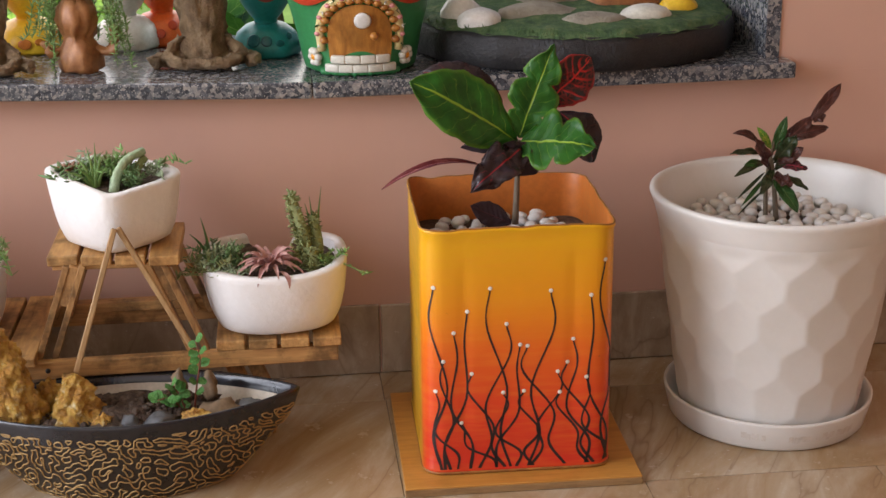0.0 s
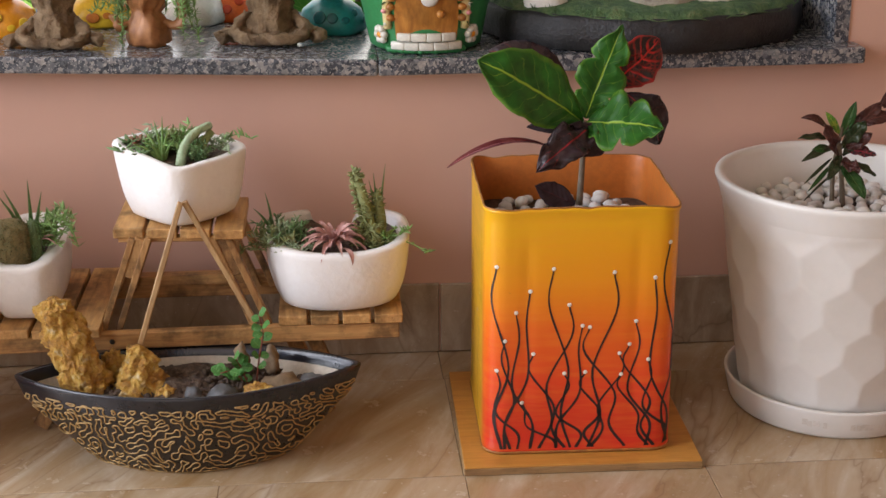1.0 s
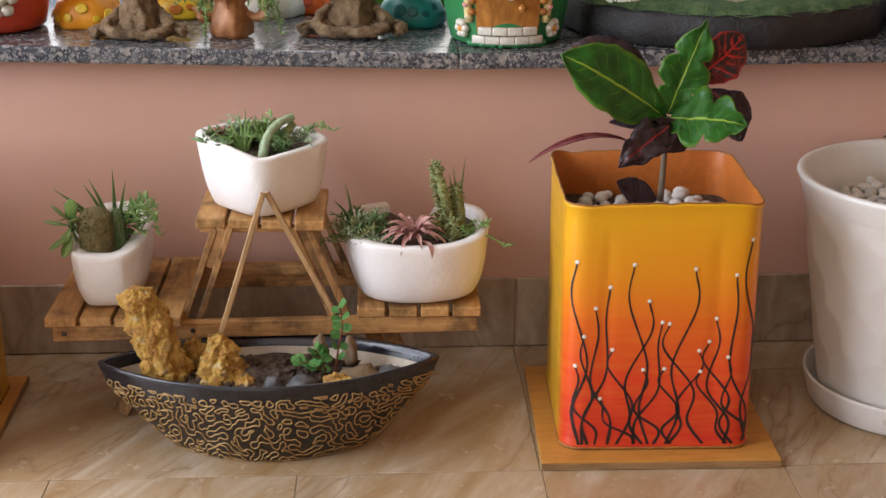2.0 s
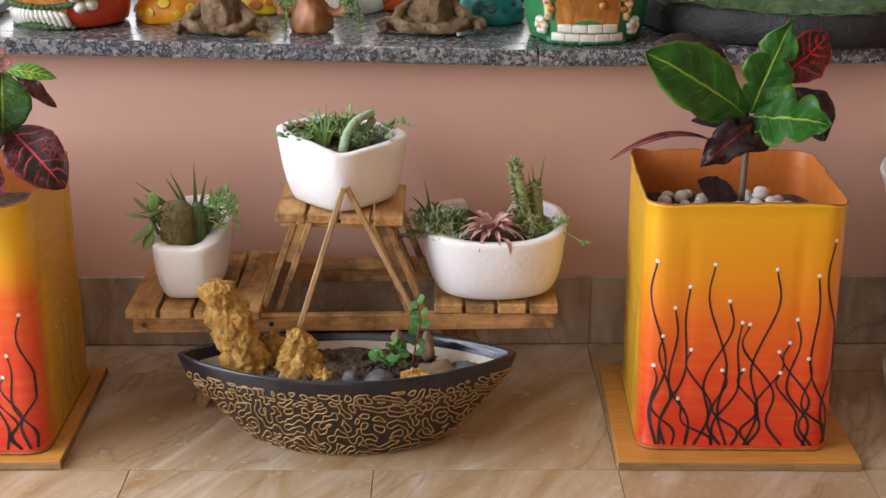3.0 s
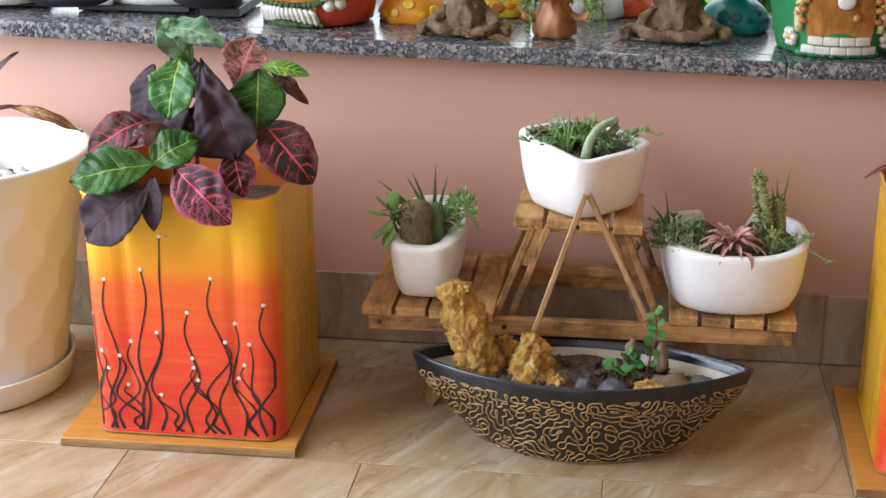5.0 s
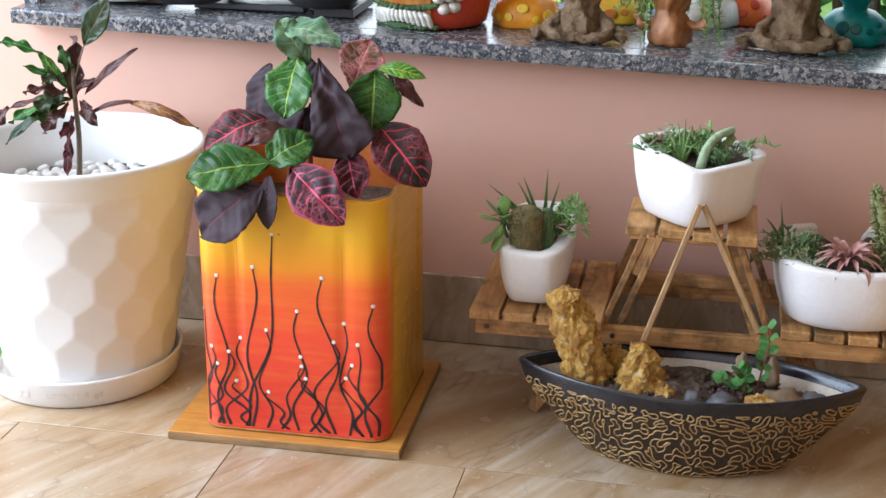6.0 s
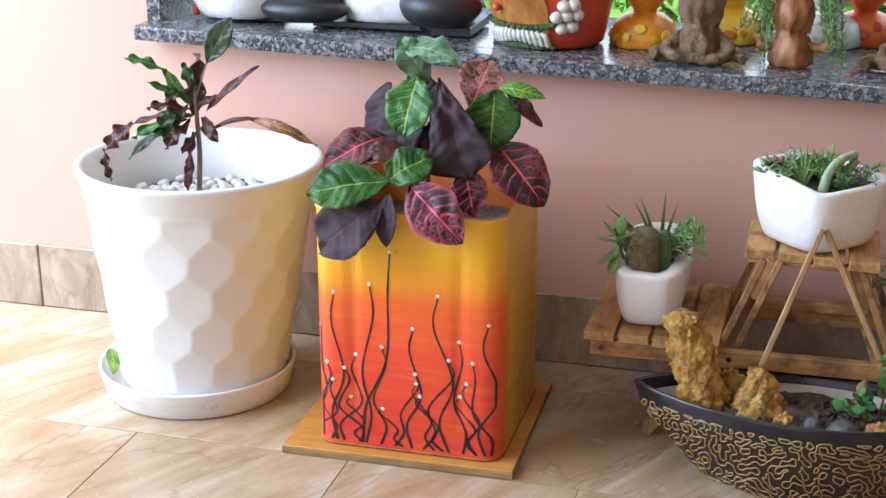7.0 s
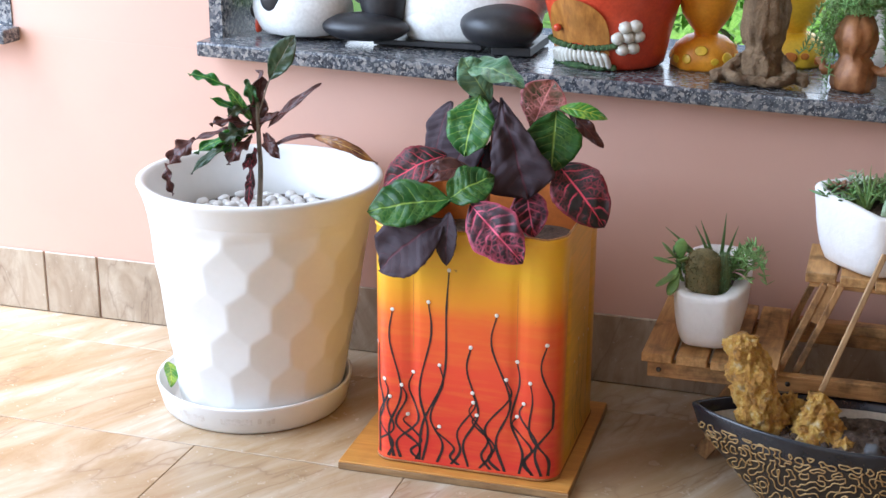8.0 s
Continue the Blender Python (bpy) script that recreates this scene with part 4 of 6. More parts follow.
def crag(foot, spine, radii, seed, label):
    """A craggy standing rock: a column along a bent spine, broken into ledges and chips."""
    line, n, m = curve3(spine, 70), 70, 96
    bm = bmesh.new()
    rings = []
    for i, p in enumerate(line):
        f = i / n * (len(radii) - 1)
        k = min(int(f), len(radii) - 2)
        r = radii[k] + (radii[k + 1] - radii[k]) * (f - k)
        ring = []
        for j in range(m):
            a = 2 * math.pi * j / m
            d = V(math.cos(a), 0.85 * math.sin(a), 0)
            q = p + d * r
            w = V(q.x * 62 + seed, q.y * 62, q.z * 48)
            cell = noise.voronoi(w)[0]
            chip = noise.voronoi(w * 2.7 + V(seed, 0, 3))[0]
            e = 1.1 * (0.35 - cell[0]) + 0.5 * (0.3 - chip[0]) + 0.42 * noise.noise(w * 0.5) + 0.22 * noise.noise(q * 420)
            ring.append(q + d * (e * 0.013 * min(1.0, 0.3 + r / 0.03)) + V(0, 0, 0.005 * noise.noise(w * 1.7)))
        rings.append(ring)
    loft(bm, rings, True, True)
    whole("rock", bm, M["ochre"], label, "rock", foot, "rocks in the bowl")


crag((-0.18, -0.312, 0.095), [(-0.176, -0.312, 0.092), (-0.186, -0.312, 0.13), (-0.198, -0.31, 0.175), (-0.208, -0.31, 0.208), (-0.211, -0.31, 0.222)], [0.031, 0.033, 0.031, 0.03, 0.026, 0.01], 2.0, "tall craggy ochre rock standing in the bowl")
crag((-0.108, -0.315, 0.093), [(-0.107, -0.318, 0.09), (-0.11, -0.316, 0.115), (-0.113, -0.314, 0.14), (-0.117, -0.312, 0.157)], [0.039, 0.035, 0.025, 0.019, 0.009], 7.0, "pointed craggy ochre rock standing in the bowl")
boulder((-0.148, -0.285, 0.112), 0.024, (0.7, 0.7, 1.1), 5.0, M["ochre"], "small ochre rock between two larger ones", 4, 0.5, 1.8)
boulder((-0.078, -0.342, 0.104), 0.011, (1, 0.9, 0.95), 9.0, M["ochre"], "small ochre stone in the bowl", 4, 0.4)
boulder((0.036, -0.345, 0.105), 0.0145, (1.15, 0.9, 0.75), 11.0, M["ochre"], "small yellow stone in the bowl", 4, 0.4)
boulder((-0.044, -0.346, 0.103), 0.0125, (0.9, 0.8, 0.9), 21.0, M["slate"], "grey stone chip in the bowl", 3, 0.3)
boulder((-0.008, -0.345, 0.102), 0.0165, (1.1, 0.9, 0.75), 24.0, M["slate"], "dark grey stone in the bowl", 3, 0.25)
boulder((0.100, -0.312, 0.1), 0.015, (1.2, 0.9, 0.7), 26.0, M["slate"], "dark grey stone in the bowl", 3, 0.25)
boulder((0.062, -0.325, 0.102), 0.02, (1.2, 0.9, 0.7), 28.0, M["brownstone"], "brown stone in the bowl", 3, 0.35)
boulder((0.012, -0.288, 0.122), 0.013, (0.7, 0.7, 1.7), 31.0, M["brownstone"], "upright brown stone in the bowl", 3, 0.4)
boulder((0.05, -0.285, 0.118), 0.013, (0.7, 0.7, 1.6), 34.0, M["brownstone"], "upright brown stone in the bowl", 3, 0.4)

# ---- wooden stand ----
def stand():
    t = thing("plant_stand", (-0.06, -0.13, 0), "scorched pine plant stand with two low shelves and a raised one", "plant stand")
    rg = random.Random(2)
    zs = 0.157
    yf, yb = -0.247, -0.022

    def slats(x0, x1, n, z, y0, y1, skew=0.0):
        w = (x1 - x0) / n
        for i in range(n):
            a = x0 + i * w + 0.0025
            b = x0 + (i + 1) * w - 0.0025
            bm = bmesh.new()
            j = rg.uniform(-0.002, 0.002)
            box(bm, (a, y0 + j + skew * i / n, z - 0.0125), (b, y1 + j, z), 0.0012, 1)
            part("slat", bm, M["stand"], t, smooth=False)

    slats(-0.345, -0.165, 4, zs, yf - 0.004, yb)
    slats(0.056, 0.222, 4, zs, yf + 0.012, yb)
    slats(-0.148, 0.022, 4, 0.279, -0.221, -0.095, -0.02)

    def rail(name, a, b, w, h, mat="stand_x", up=(0, 0, 1)):
        bm = bmesh.new()
        bar(bm, a, b, w, h, up)
        return part(name, bm, M[mat], t, smooth=False)

    near = rail("rail", (-0.335, -0.236, zs - 0.024), (0.215, -0.224, zs - 0.024), 0.014, 0.022)
    rail("rail", (-0.335, -0.052, zs - 0.024), (0.215, -0.052, zs - 0.024), 0.014, 0.022)
    rail("rail", (-0.165, -0.06, zs - 0.006), (0.056, -0.06, zs - 0.006), 0.02, 0.014)
    rail("rail", (-0.14, -0.21, 0.2632), (0.016, -0.218, 0.2632), 0.014, 0.0066)
    rail("rail", (-0.14, -0.1, 0.2605), (0.016, -0.1, 0.2605), 0.014, 0.012)
    # slotted legs of the raised shelf, spread towards its foot
    for y in (-0.222, -0.075):
        for sx, xt, xb in ((-1, -0.121, -0.168), (1, -0.002, 0.046)):
            for o in (0.0, 0.02):
                rail("leg", (xt - sx * o, y, 0.268), (xb - sx * o, y + 0.004, zs - 0.016), 0.0085, 0.013, "stand_z", (0, 1, 0))
            f = 0.42
            rail("leg_plate", (xt - sx * 0.01, y, 0.267), (xt - sx * 0.01 + (xb - xt) * f, y + 0.0015, 0.267 + (zs - 0.015 - 0.267) * f), 0.0135, 0.0095, "stand_z", (0, 1, 0))
    # feet that slant outwards under the low shelves
    for y in (-0.212, -0.075):
        rail("foot", (-0.182, y, zs - 0.03), (-0.262, y, 0.006), 0.02, 0.013, "stand_z", (0, 1, 0))
        rail("foot", (0.07, y + 0.014, zs - 0.03), (0.12, y + 0.014, 0.006), 0.02, 0.013, "stand_z", (0, 1, 0))
    for x, z in ((-0.155, zs - 0.024), (-0.32, zs - 0.024)):
        bm = bmesh.new()
        lathe(bm, [(0.0034, 0), (0.0034, 0.001), (0.002, 0.0018)], (0, 0, 0), 12, True, True)
        bmesh.ops.transform(bm, matrix=pose(x, -0.2427 + 0.0218 * (x + 0.335), z, 90, 0, 0), verts=bm.verts)
        part("screw", bm, M["steel"], near, "dark screw head")
    return t


stand()
# slim prop of two strips that meet under the raised pot
t = thing("bamboo_prop", (-0.052, -0.262, 0.15), "two slim bamboo strips leaning together", "prop")
for a, b in (((-0.0535, -0.262, 0.326), (-0.112, -0.290, 0.150)), ((-0.050, -0.258, 0.326), (0.030, -0.256, 0.160))):
    bm = bmesh.new()
    bar(bm, a, b, 0.0072, 0.005, (0, 1, 0.2), 0.0012)
    part("strip", bm, M["bamboo"], t, smooth=False)


# ---- white cement pots on the stand ----
def trough(cx, cy, z0, rot, half_x, half_y, height, rim, label, power=2.6, taper=0.72, wall=0.012, soil=0.6, n=72):
    """A hand-shaped pot with a rounded outline; rim(a) gives the height of its edge along the way round, from 0 to 1."""
    t = thing("cement_pot", (cx, cy, z0), label, "plant pot", "white cement pots")

    def at(a, v, inset, z):
        c, s = math.cos(a), math.sin(a)
        x = math.copysign(abs(c) ** (2 / power), c) * (half_x * v - inset)
        y = math.copysign(abs(s) ** (2 / power), s) * (half_y * v - inset)
        k = 1 + 0.02 * noise.noise(V(c * 1.6 + cx * 9, s * 1.6, z * 14)) + 0.006 * noise.noise(V(c * 5 + cx * 9, s * 5, z * 60))
        ca, sa = math.cos(rot), math.sin(rot)
        return V(cx + (x * ca - y * sa) * k, cy + (x * sa + y * ca) * k, z0 + z)

    angs = [2 * math.pi * i / n for i in range(n)]
    rings = []
    for i in range(15):
        q = i / 14
        v = taper + (1 - taper) * (0.35 * q + 0.65 * (1 - (1 - q) ** 4))
        rings.append([at(a, v * (0.86 if i == 0 else 1), 0, 0.001 + q * (height * rim(a) - 0.004)) for a in angs])
    rings.append([at(a, 1, wall * 0.1, height * rim(a)) for a in angs])
    rings.append([at(a, 1, wall * 0.5, height * rim(a) + 0.0008) for a in angs])
    rings.append([at(a, 1, wall * 0.92, height * rim(a) - 0.0005) for a in angs])
    rings.append([at(a, 1, wall, height * rim(a) - 0.004) for a in angs])
    rings.append([at(a, 0.97, wall, height * soil * 0.8) for a in angs])
    bm = bmesh.new()
    loft(bm, rings, True)
    part("body", bm, M["plaster"], t)
    bm = bmesh.new()
    loft(bm, [[at(a, k, wall * k, min(height * soil, height * rim(a) - 0.008) + 0.004 * (1 - k)) for a in angs] for k in (0.985, 0.7, 0.35, 0.05)], False, True)
    part("soil", bm, M["soil"], t, "dark soil")
    return t


def ang_gap(a, c):
    return abs((a - c + math.pi) % (2 * math.pi) - math.pi)


LEVEL = lambda a: 1.0 + 0.012 * math.sin(3 * a) + 0.012 * noise.noise(V(3 * math.cos(a), 3 * math.sin(a), 5))
NOTCH = lambda a: 1.0 + 0.03 * math.sin(2 * a + 1.5) - 0.5 * (1 - smooth01(ang_gap(a, 1.63), 0.17, 0.27))
CORNER = lambda a: 1.02 + 0.1 * max(0.0, math.cos(a - 2.356)) - 0.03 * max(0.0, math.cos(a + 0.785)) - 0.075 * max(0.0, math.cos(a + 2.356)) ** 2 + 0.01 * noise.noise(V(3 * math.cos(a), 3 * math.sin(a), 5))
trough(-0.061, -0.163, 0.279, radians(45), 0.0725, 0.0725, 0.09, CORNER, "square white cement pot set cornerwise on the raised shelf", 3.5, 0.74, 0.0135, 0.88)
trough(0.138, -0.150, 0.157, 0.0, 0.0965, 0.1, 0.091, NOTCH, "wide white cement pot with a notched back, full of succulents", 2.6, 0.78, 0.015, 0.86)
SLOPE = lambda a: 0.985 + 0.075 * math.sin(a) + 0.012 * noise.noise(V(3 * math.cos(a), 3 * math.sin(a), 8))
trough(-0.2655, -0.150, 0.157, 0.0, 0.048, 0.096, 0.09, SLOPE, "narrow white cement pot set end on", 3.4, 0.72, 0.02, 0.86)


# ---- plants ----
# First entry: the top leaves' dewy pale highlight is put into the green.
for key, args in (("leaf_dewsheen", ((0.05, 0.13, 0.06), (0.15, 0.25, 0.16), (0.28, 0.4, 0.16), 8, 0.05, 0.3)), ("leaf_olive2", ((0.015, 0.06, 0.015), (0.03, 0.09, 0.02), (0.1, 0.16, 0.04), 7, 0.03)), ("leaf_pinkedge", ((0.12, 0.02, 0.03), (0.22, 0.05, 0.05), (0.6, 0.25, 0.25), 3, 0.02)), ("leaf_limevein", ((0.016, 0.075, 0.016), (0.035, 0.14, 0.028), (0.28, 0.42, 0.07), 9, 0.05, 0.28)), ("leaf_bronzeyellow", ((0.07, 0.015, 0.013), (0.3, 0.13, 0.035), (0.5, 0.3, 0.07), 5, 0.03, 0.0, (0.1, 0.02, 0.015)))):
    M[key] = leaf_mat(key, *args)
M["leaf_round"] = leaf_mat("round_green_leaf", (0.05, 0.17, 0.04), (0.08, 0.24, 0.06), (0.16, 0.34, 0.1), 4, 0.03)


def blade(owner, base, tip, face, width, mat, **kw):
    bm = bmesh.new()
    leaf(bm, base, tip, face, width, **kw)
    ob = part("leaf", bm, M[mat], owner)
    thick = ob.modifiers.new("thickness", "SOLIDIFY")
    thick.thickness = 0.0006
    return ob


def stalk(owner, pts, r0, r1, mat="stem"):
    bm = bmesh.new()
    tube(bm, pts, r0, r1, 8)
    return part("stem", bm, M[mat], owner)



# plant in the yellow to red tin
CROTON_A = thing("croton_plant", (0.447, -0.24, 0.29), "young croton with green and dark red leaves in a tin", "plant", "crotons")
stalk(CROTON_A, [(0.447, -0.24, 0.301), (0.449, -0.24, 0.351), (0.451, -0.24, 0.411)], 0.0045, 0.003)
blade(CROTON_A, (0.448, -0.245, 0.411), (0.311, -0.28, 0.499), (0.1, -0.85, 0.5), 0.092, "leaf_green", arch=0.06, peak=0.52, waves=0.03)
blade(CROTON_A, (0.451, -0.24, 0.414), (0.499, -0.22, 0.528), (0, -0.95, 0.2), 0.066, "leaf_green", arch=-0.04, lobes=0.5, waves=0.05, peak=0.42, seed=1)
blade(CROTON_A, (0.452, -0.25, 0.411), (0.537, -0.30, 0.414), (0, -0.75, 0.65), 0.086, "leaf_green", arch=0.06, lobes=0.4, waves=0.05, peak=0.42, seed=3)
blade(CROTON_A, (0.482, -0.2, 0.443), (0.552, -0.19, 0.503), (0.1, -1, 0.1), 0.064, "leaf_crimson", peak=0.58)
blade(CROTON_A, (0.51, -0.2, 0.435), (0.556, -0.2, 0.367), (0.3, -0.9, 0.4), 0.058, "leaf_redrib", arch=0.22)
blade(CROTON_A, (0.44, -0.18, 0.447), (0.336, -0.17, 0.488), (0, -0.8, 0.6), 0.056, "leaf_redrib", arch=0.12)
blade(CROTON_A, (0.457, -0.255, 0.405), (0.38, -0.31, 0.366), (0.1, -0.75, 0.65), 0.052, "leaf_redrib", arch=0.14, waves=0.14, peak=0.45, lobes=0.14, crinkle=0.16)
blade(CROTON_A, (0.476, -0.25, 0.375), (0.419, -0.27, 0.41), (0.1, -0.9, 0.4), 0.044, "leaf_dark", arch=0.06, waves=0.12, crinkle=0.1)
blade(CROTON_A, (0.442, -0.24, 0.402), (0.375, -0.26, 0.41), (0, -0.7, 0.7), 0.024, "leaf_dark", arch=0.05)
blade(CROTON_A, (0.406, -0.25, 0.381), (0.272, -0.31, 0.375), (0, -0.5, 0.85), 0.011, "leaf_pinkedge", arch=0.17, fold=0.5)
blade(CROTON_A, (0.44, -0.25, 0.305), (0.387, -0.26, 0.334), (0.2, -0.9, 0.4), 0.034, "leaf_dark", arch=-0.05)

# plant in the banded tin
CROTON_B = thing("croton_plant", (-0.55, -0.255, 0.29), "broad-leaved croton with pink-veined, purple and green leaves", "plant", "crotons")
stalk(CROTON_B, [(-0.556, -0.25, 0.293), (-0.554, -0.25, 0.348), (-0.552, -0.25, 0.386), (-0.548, -0.25, 0.437)], 0.0045, 0.002, "stem_red")
blade(CROTON_B, (-0.612, -0.22, 0.465), (-0.635, -0.22, 0.371), (-0.3, -0.8, 0.5), 0.05, "leaf_dark", arch=0.1, waves=0.05)
blade(CROTON_B, (-0.568, -0.24, 0.457), (-0.602, -0.25, 0.366), (-0.2, -0.9, 0.3), 0.07, "leaf_dark", arch=0.1)
blade(CROTON_B, (-0.56, -0.27, 0.488), (-0.571, -0.3, 0.414), (-0.1, -0.95, 0.3), 0.068, "leaf_limevein", arch=0.06, waves=0.03, peak=0.52)
blade(CROTON_B, (-0.549, -0.26, 0.476), (-0.583, -0.27, 0.534), (-0.2, -0.7, 0.7), 0.044, "leaf_dewsheen", arch=0.16, peak=0.5, waves=0.06)
blade(CROTON_B, (-0.573, -0.27, 0.522), (-0.498, -0.29, 0.505), (0.1, -0.5, 0.85), 0.046, "leaf_dewsheen", arch=0.14, peak=0.4, waves=0.06)
blade(CROTON_B, (-0.549, -0.245, 0.43), (-0.574, -0.24, 0.487), (-0.1, -0.9, 0.4), 0.05, "leaf_dark", arch=0.1, waves=0.08)
blade(CROTON_B, (-0.552, -0.245, 0.422), (-0.522, -0.25, 0.366), (0.2, -0.9, 0.3), 0.05, "leaf_dark", arch=0.1, waves=0.08)
blade(CROTON_B, (-0.554, -0.245, 0.415), (-0.579, -0.26, 0.352), (-0.2, -0.9, 0.3), 0.045, "leaf_redvein", arch=0.1, waves=0.1)
blade(CROTON_B, (-0.497, -0.25, 0.443), (-0.47, -0.25, 0.509), (0.1, -0.95, 0.3), 0.066, "leaf_salmon", arch=0.05, peak=0.6)
blade(CROTON_B, (-0.459, -0.26, 0.476), (-0.398, -0.26, 0.466), (0.1, -0.8, 0.6), 0.022, "leaf_lime", arch=0.12)
blade(CROTON_B, (-0.448, -0.26, 0.471), (-0.403, -0.26, 0.429), (0.2, -0.8, 0.5), 0.02, "leaf_bronze", arch=0.15, waves=0.2)
blade(CROTON_B, (-0.461, -0.27, 0.475), (-0.461, -0.29, 0.4), (0.2, -0.95, 0.2), 0.074, "leaf_redgreen", arch=0.05, peak=0.5)
blade(CROTON_B, (-0.456, -0.28, 0.409), (-0.387, -0.31, 0.341), (0.25, -0.9, 0.45), 0.072, "leaf_redvein", arch=0.1, peak=0.5)
blade(CROTON_B, (-0.528, -0.29, 0.491), (-0.484, -0.31, 0.369), (0.1, -1, 0.1), 0.088, "leaf_dark", arch=0.03, fold=0.3, peak=0.84, crinkle=0.12, waves=0.04, wedge=True)
blade(CROTON_B, (-0.491, -0.3, 0.382), (-0.473, -0.32, 0.323), (0.1, -0.95, 0.2), 0.05, "leaf_pink", arch=0.04)
blade(CROTON_B, (-0.541, -0.375, 0.375), (-0.466, -0.405, 0.317), (0.05, -0.9, 0.45), 0.068, "leaf_pink", arch=0.08, peak=0.5)
blade(CROTON_B, (-0.595, -0.3, 0.414), (-0.676, -0.31, 0.368), (-0.1, -0.85, 0.5), 0.056, "leaf_redvein", arch=0.12, peak=0.5)
blade(CROTON_B, (-0.561, -0.3, 0.398), (-0.622, -0.32, 0.385), (0, -0.7, 0.7), 0.036, "leaf_bronze", arch=0.15)
blade(CROTON_B, (-0.564, -0.385, 0.366), (-0.563, -0.4, 0.302), (-0.2, -0.9, 0.3), 0.032, "leaf_dark", arch=0.06)
blade(CROTON_B, (-0.572, -0.385, 0.353), (-0.648, -0.405, 0.289), (-0.05, -0.85, 0.5), 0.082, "leaf_dark", arch=0.12, waves=0.03, peak=0.55)
blade(CROTON_B, (-0.566, -0.37, 0.377), (-0.667, -0.395, 0.359), (0, -0.75, 0.65), 0.068, "leaf_redgreen", arch=0.06, peak=0.55)
blade(CROTON_B, (-0.571, -0.37, 0.377), (-0.52, -0.34, 0.403), (0, -0.8, 0.6), 0.056, "leaf_redgreen", arch=0.1, waves=0.05)

# narrow-leaved plants in the white pots
CROTON_L = thing("narrow_leaf_croton", (-0.899, -0.215, 0.296), "sparse croton with curled narrow bronze and green leaves", "plant", "crotons")
stalk(CROTON_L, [(-0.896, -0.215, 0.292), (-0.892, -0.215, 0.348), (-0.893, -0.215, 0.396), (-0.893, -0.215, 0.444)], 0.0042, 0.003)
stalk(CROTON_L, [(-0.891, -0.215, 0.428), (-0.88, -0.215, 0.461), (-0.873, -0.215, 0.478)], 0.0015, 0.001)
blade(CROTON_L, (-0.9, -0.215, 0.416), (-0.929, -0.235, 0.469), (-0.2, -0.7, 0.6), 0.017, "leaf_limevein", arch=0.1, waves=0.15)
blade(CROTON_L, (-0.925, -0.235, 0.465), (-0.98, -0.245, 0.482), (-0.1, -0.6, 0.8), 0.016, "leaf_green", arch=0.12, waves=0.3)
blade(CROTON_L, (-0.907, -0.215, 0.423), (-0.949, -0.245, 0.451), (-0.1, -0.7, 0.7), 0.013, "leaf_green", arch=0.08, waves=0.2)
blade(CROTON_L, (-0.895, -0.215, 0.4), (-0.892, -0.205, 0.486), (0.2, -0.95, 0.2), 0.026, "leaf_bronze", arch=0.03, waves=0.3, twist=1.2)
blade(CROTON_L, (-0.874, -0.215, 0.475), (-0.835, -0.215, 0.539), (0.1, -0.95, 0.2), 0.036, "leaf_olive", arch=0.04, peak=0.55)
blade(CROTON_L, (-0.878, -0.215, 0.409), (-0.798, -0.215, 0.476), (-0.2, -0.9, 0.4), 0.013, "leaf_bronze", arch=0.06, waves=0.15)
blade(CROTON_L, (-0.883, -0.215, 0.374), (-0.797, -0.215, 0.402), (0, -0.5, 0.85), 0.011, "leaf_bronze", arch=0.12, fold=0.4)
blade(CROTON_L, (-0.813, -0.215, 0.4), (-0.711, -0.235, 0.376), (0.1, -0.8, 0.6), 0.016, "leaf_bronzeyellow", arch=0.2, waves=0.2, twist=0.9)
blade(CROTON_L, (-0.906, -0.215, 0.41), (-0.937, -0.245, 0.387), (0, -0.8, 0.6), 0.028, "leaf_olive", arch=0.12, waves=0.3)
blade(CROTON_L, (-0.903, -0.215, 0.393), (-0.922, -0.255, 0.362), (0, -0.85, 0.5), 0.022, "leaf_bronze", arch=0.15, waves=0.3)
blade(CROTON_L, (-0.905, -0.215, 0.435), (-0.924, -0.245, 0.428), (0, -0.8, 0.6), 0.02, "leaf_olive", arch=0.15, waves=0.25)
blade(CROTON_L, (-0.894, -0.215, 0.436), (-0.903, -0.225, 0.477), (0, -0.9, 0.4), 0.018, "leaf_olive2", arch=0.1, waves=0.25)
blade(CROTON_L, (-0.894, -0.225, 0.381), (-0.9, -0.235, 0.328), (0.1, -0.95, 0.2), 0.014, "leaf_redvein", arch=0.1, waves=0.25, twist=0.8)
blade(CROTON_L, (-0.899, -0.215, 0.408), (-0.946, -0.255, 0.416), (0, -0.6, 0.8), 0.018, "leaf_bronze", arch=0.18, waves=0.3)
blade(CROTON_L, (-0.903, -0.215, 0.402), (-0.985, -0.235, 0.386), (0, -0.6, 0.8), 0.012, "leaf_bronze", arch=0.1, waves=0.2)
blade(CROTON_L, (-0.98, -0.235, 0.389), (-1.018, -0.245, 0.353), (-0.1, -0.9, 0.4), 0.028, "leaf_bronze", arch=0.1, waves=0.25)
blade(CROTON_L, (-1.021, -0.245, 0.353), (-1.014, -0.245, 0.308), (-0.1, -0.9, 0.3), 0.014, "leaf_bronze", arch=0.1, waves=0.3)
blade(CROTON_L, (-0.908, -0.215, 0.395), (-0.974, -0.265, 0.347), (0, -0.7, 0.7), 0.016, "leaf_olive", arch=0.12, waves=0.15)
blade(CROTON_L, (-0.899, -0.215, 0.4), (-0.976, -0.245, 0.371), (0, -0.75, 0.6), 0.018, "leaf_green", arch=0.14, waves=0.35)
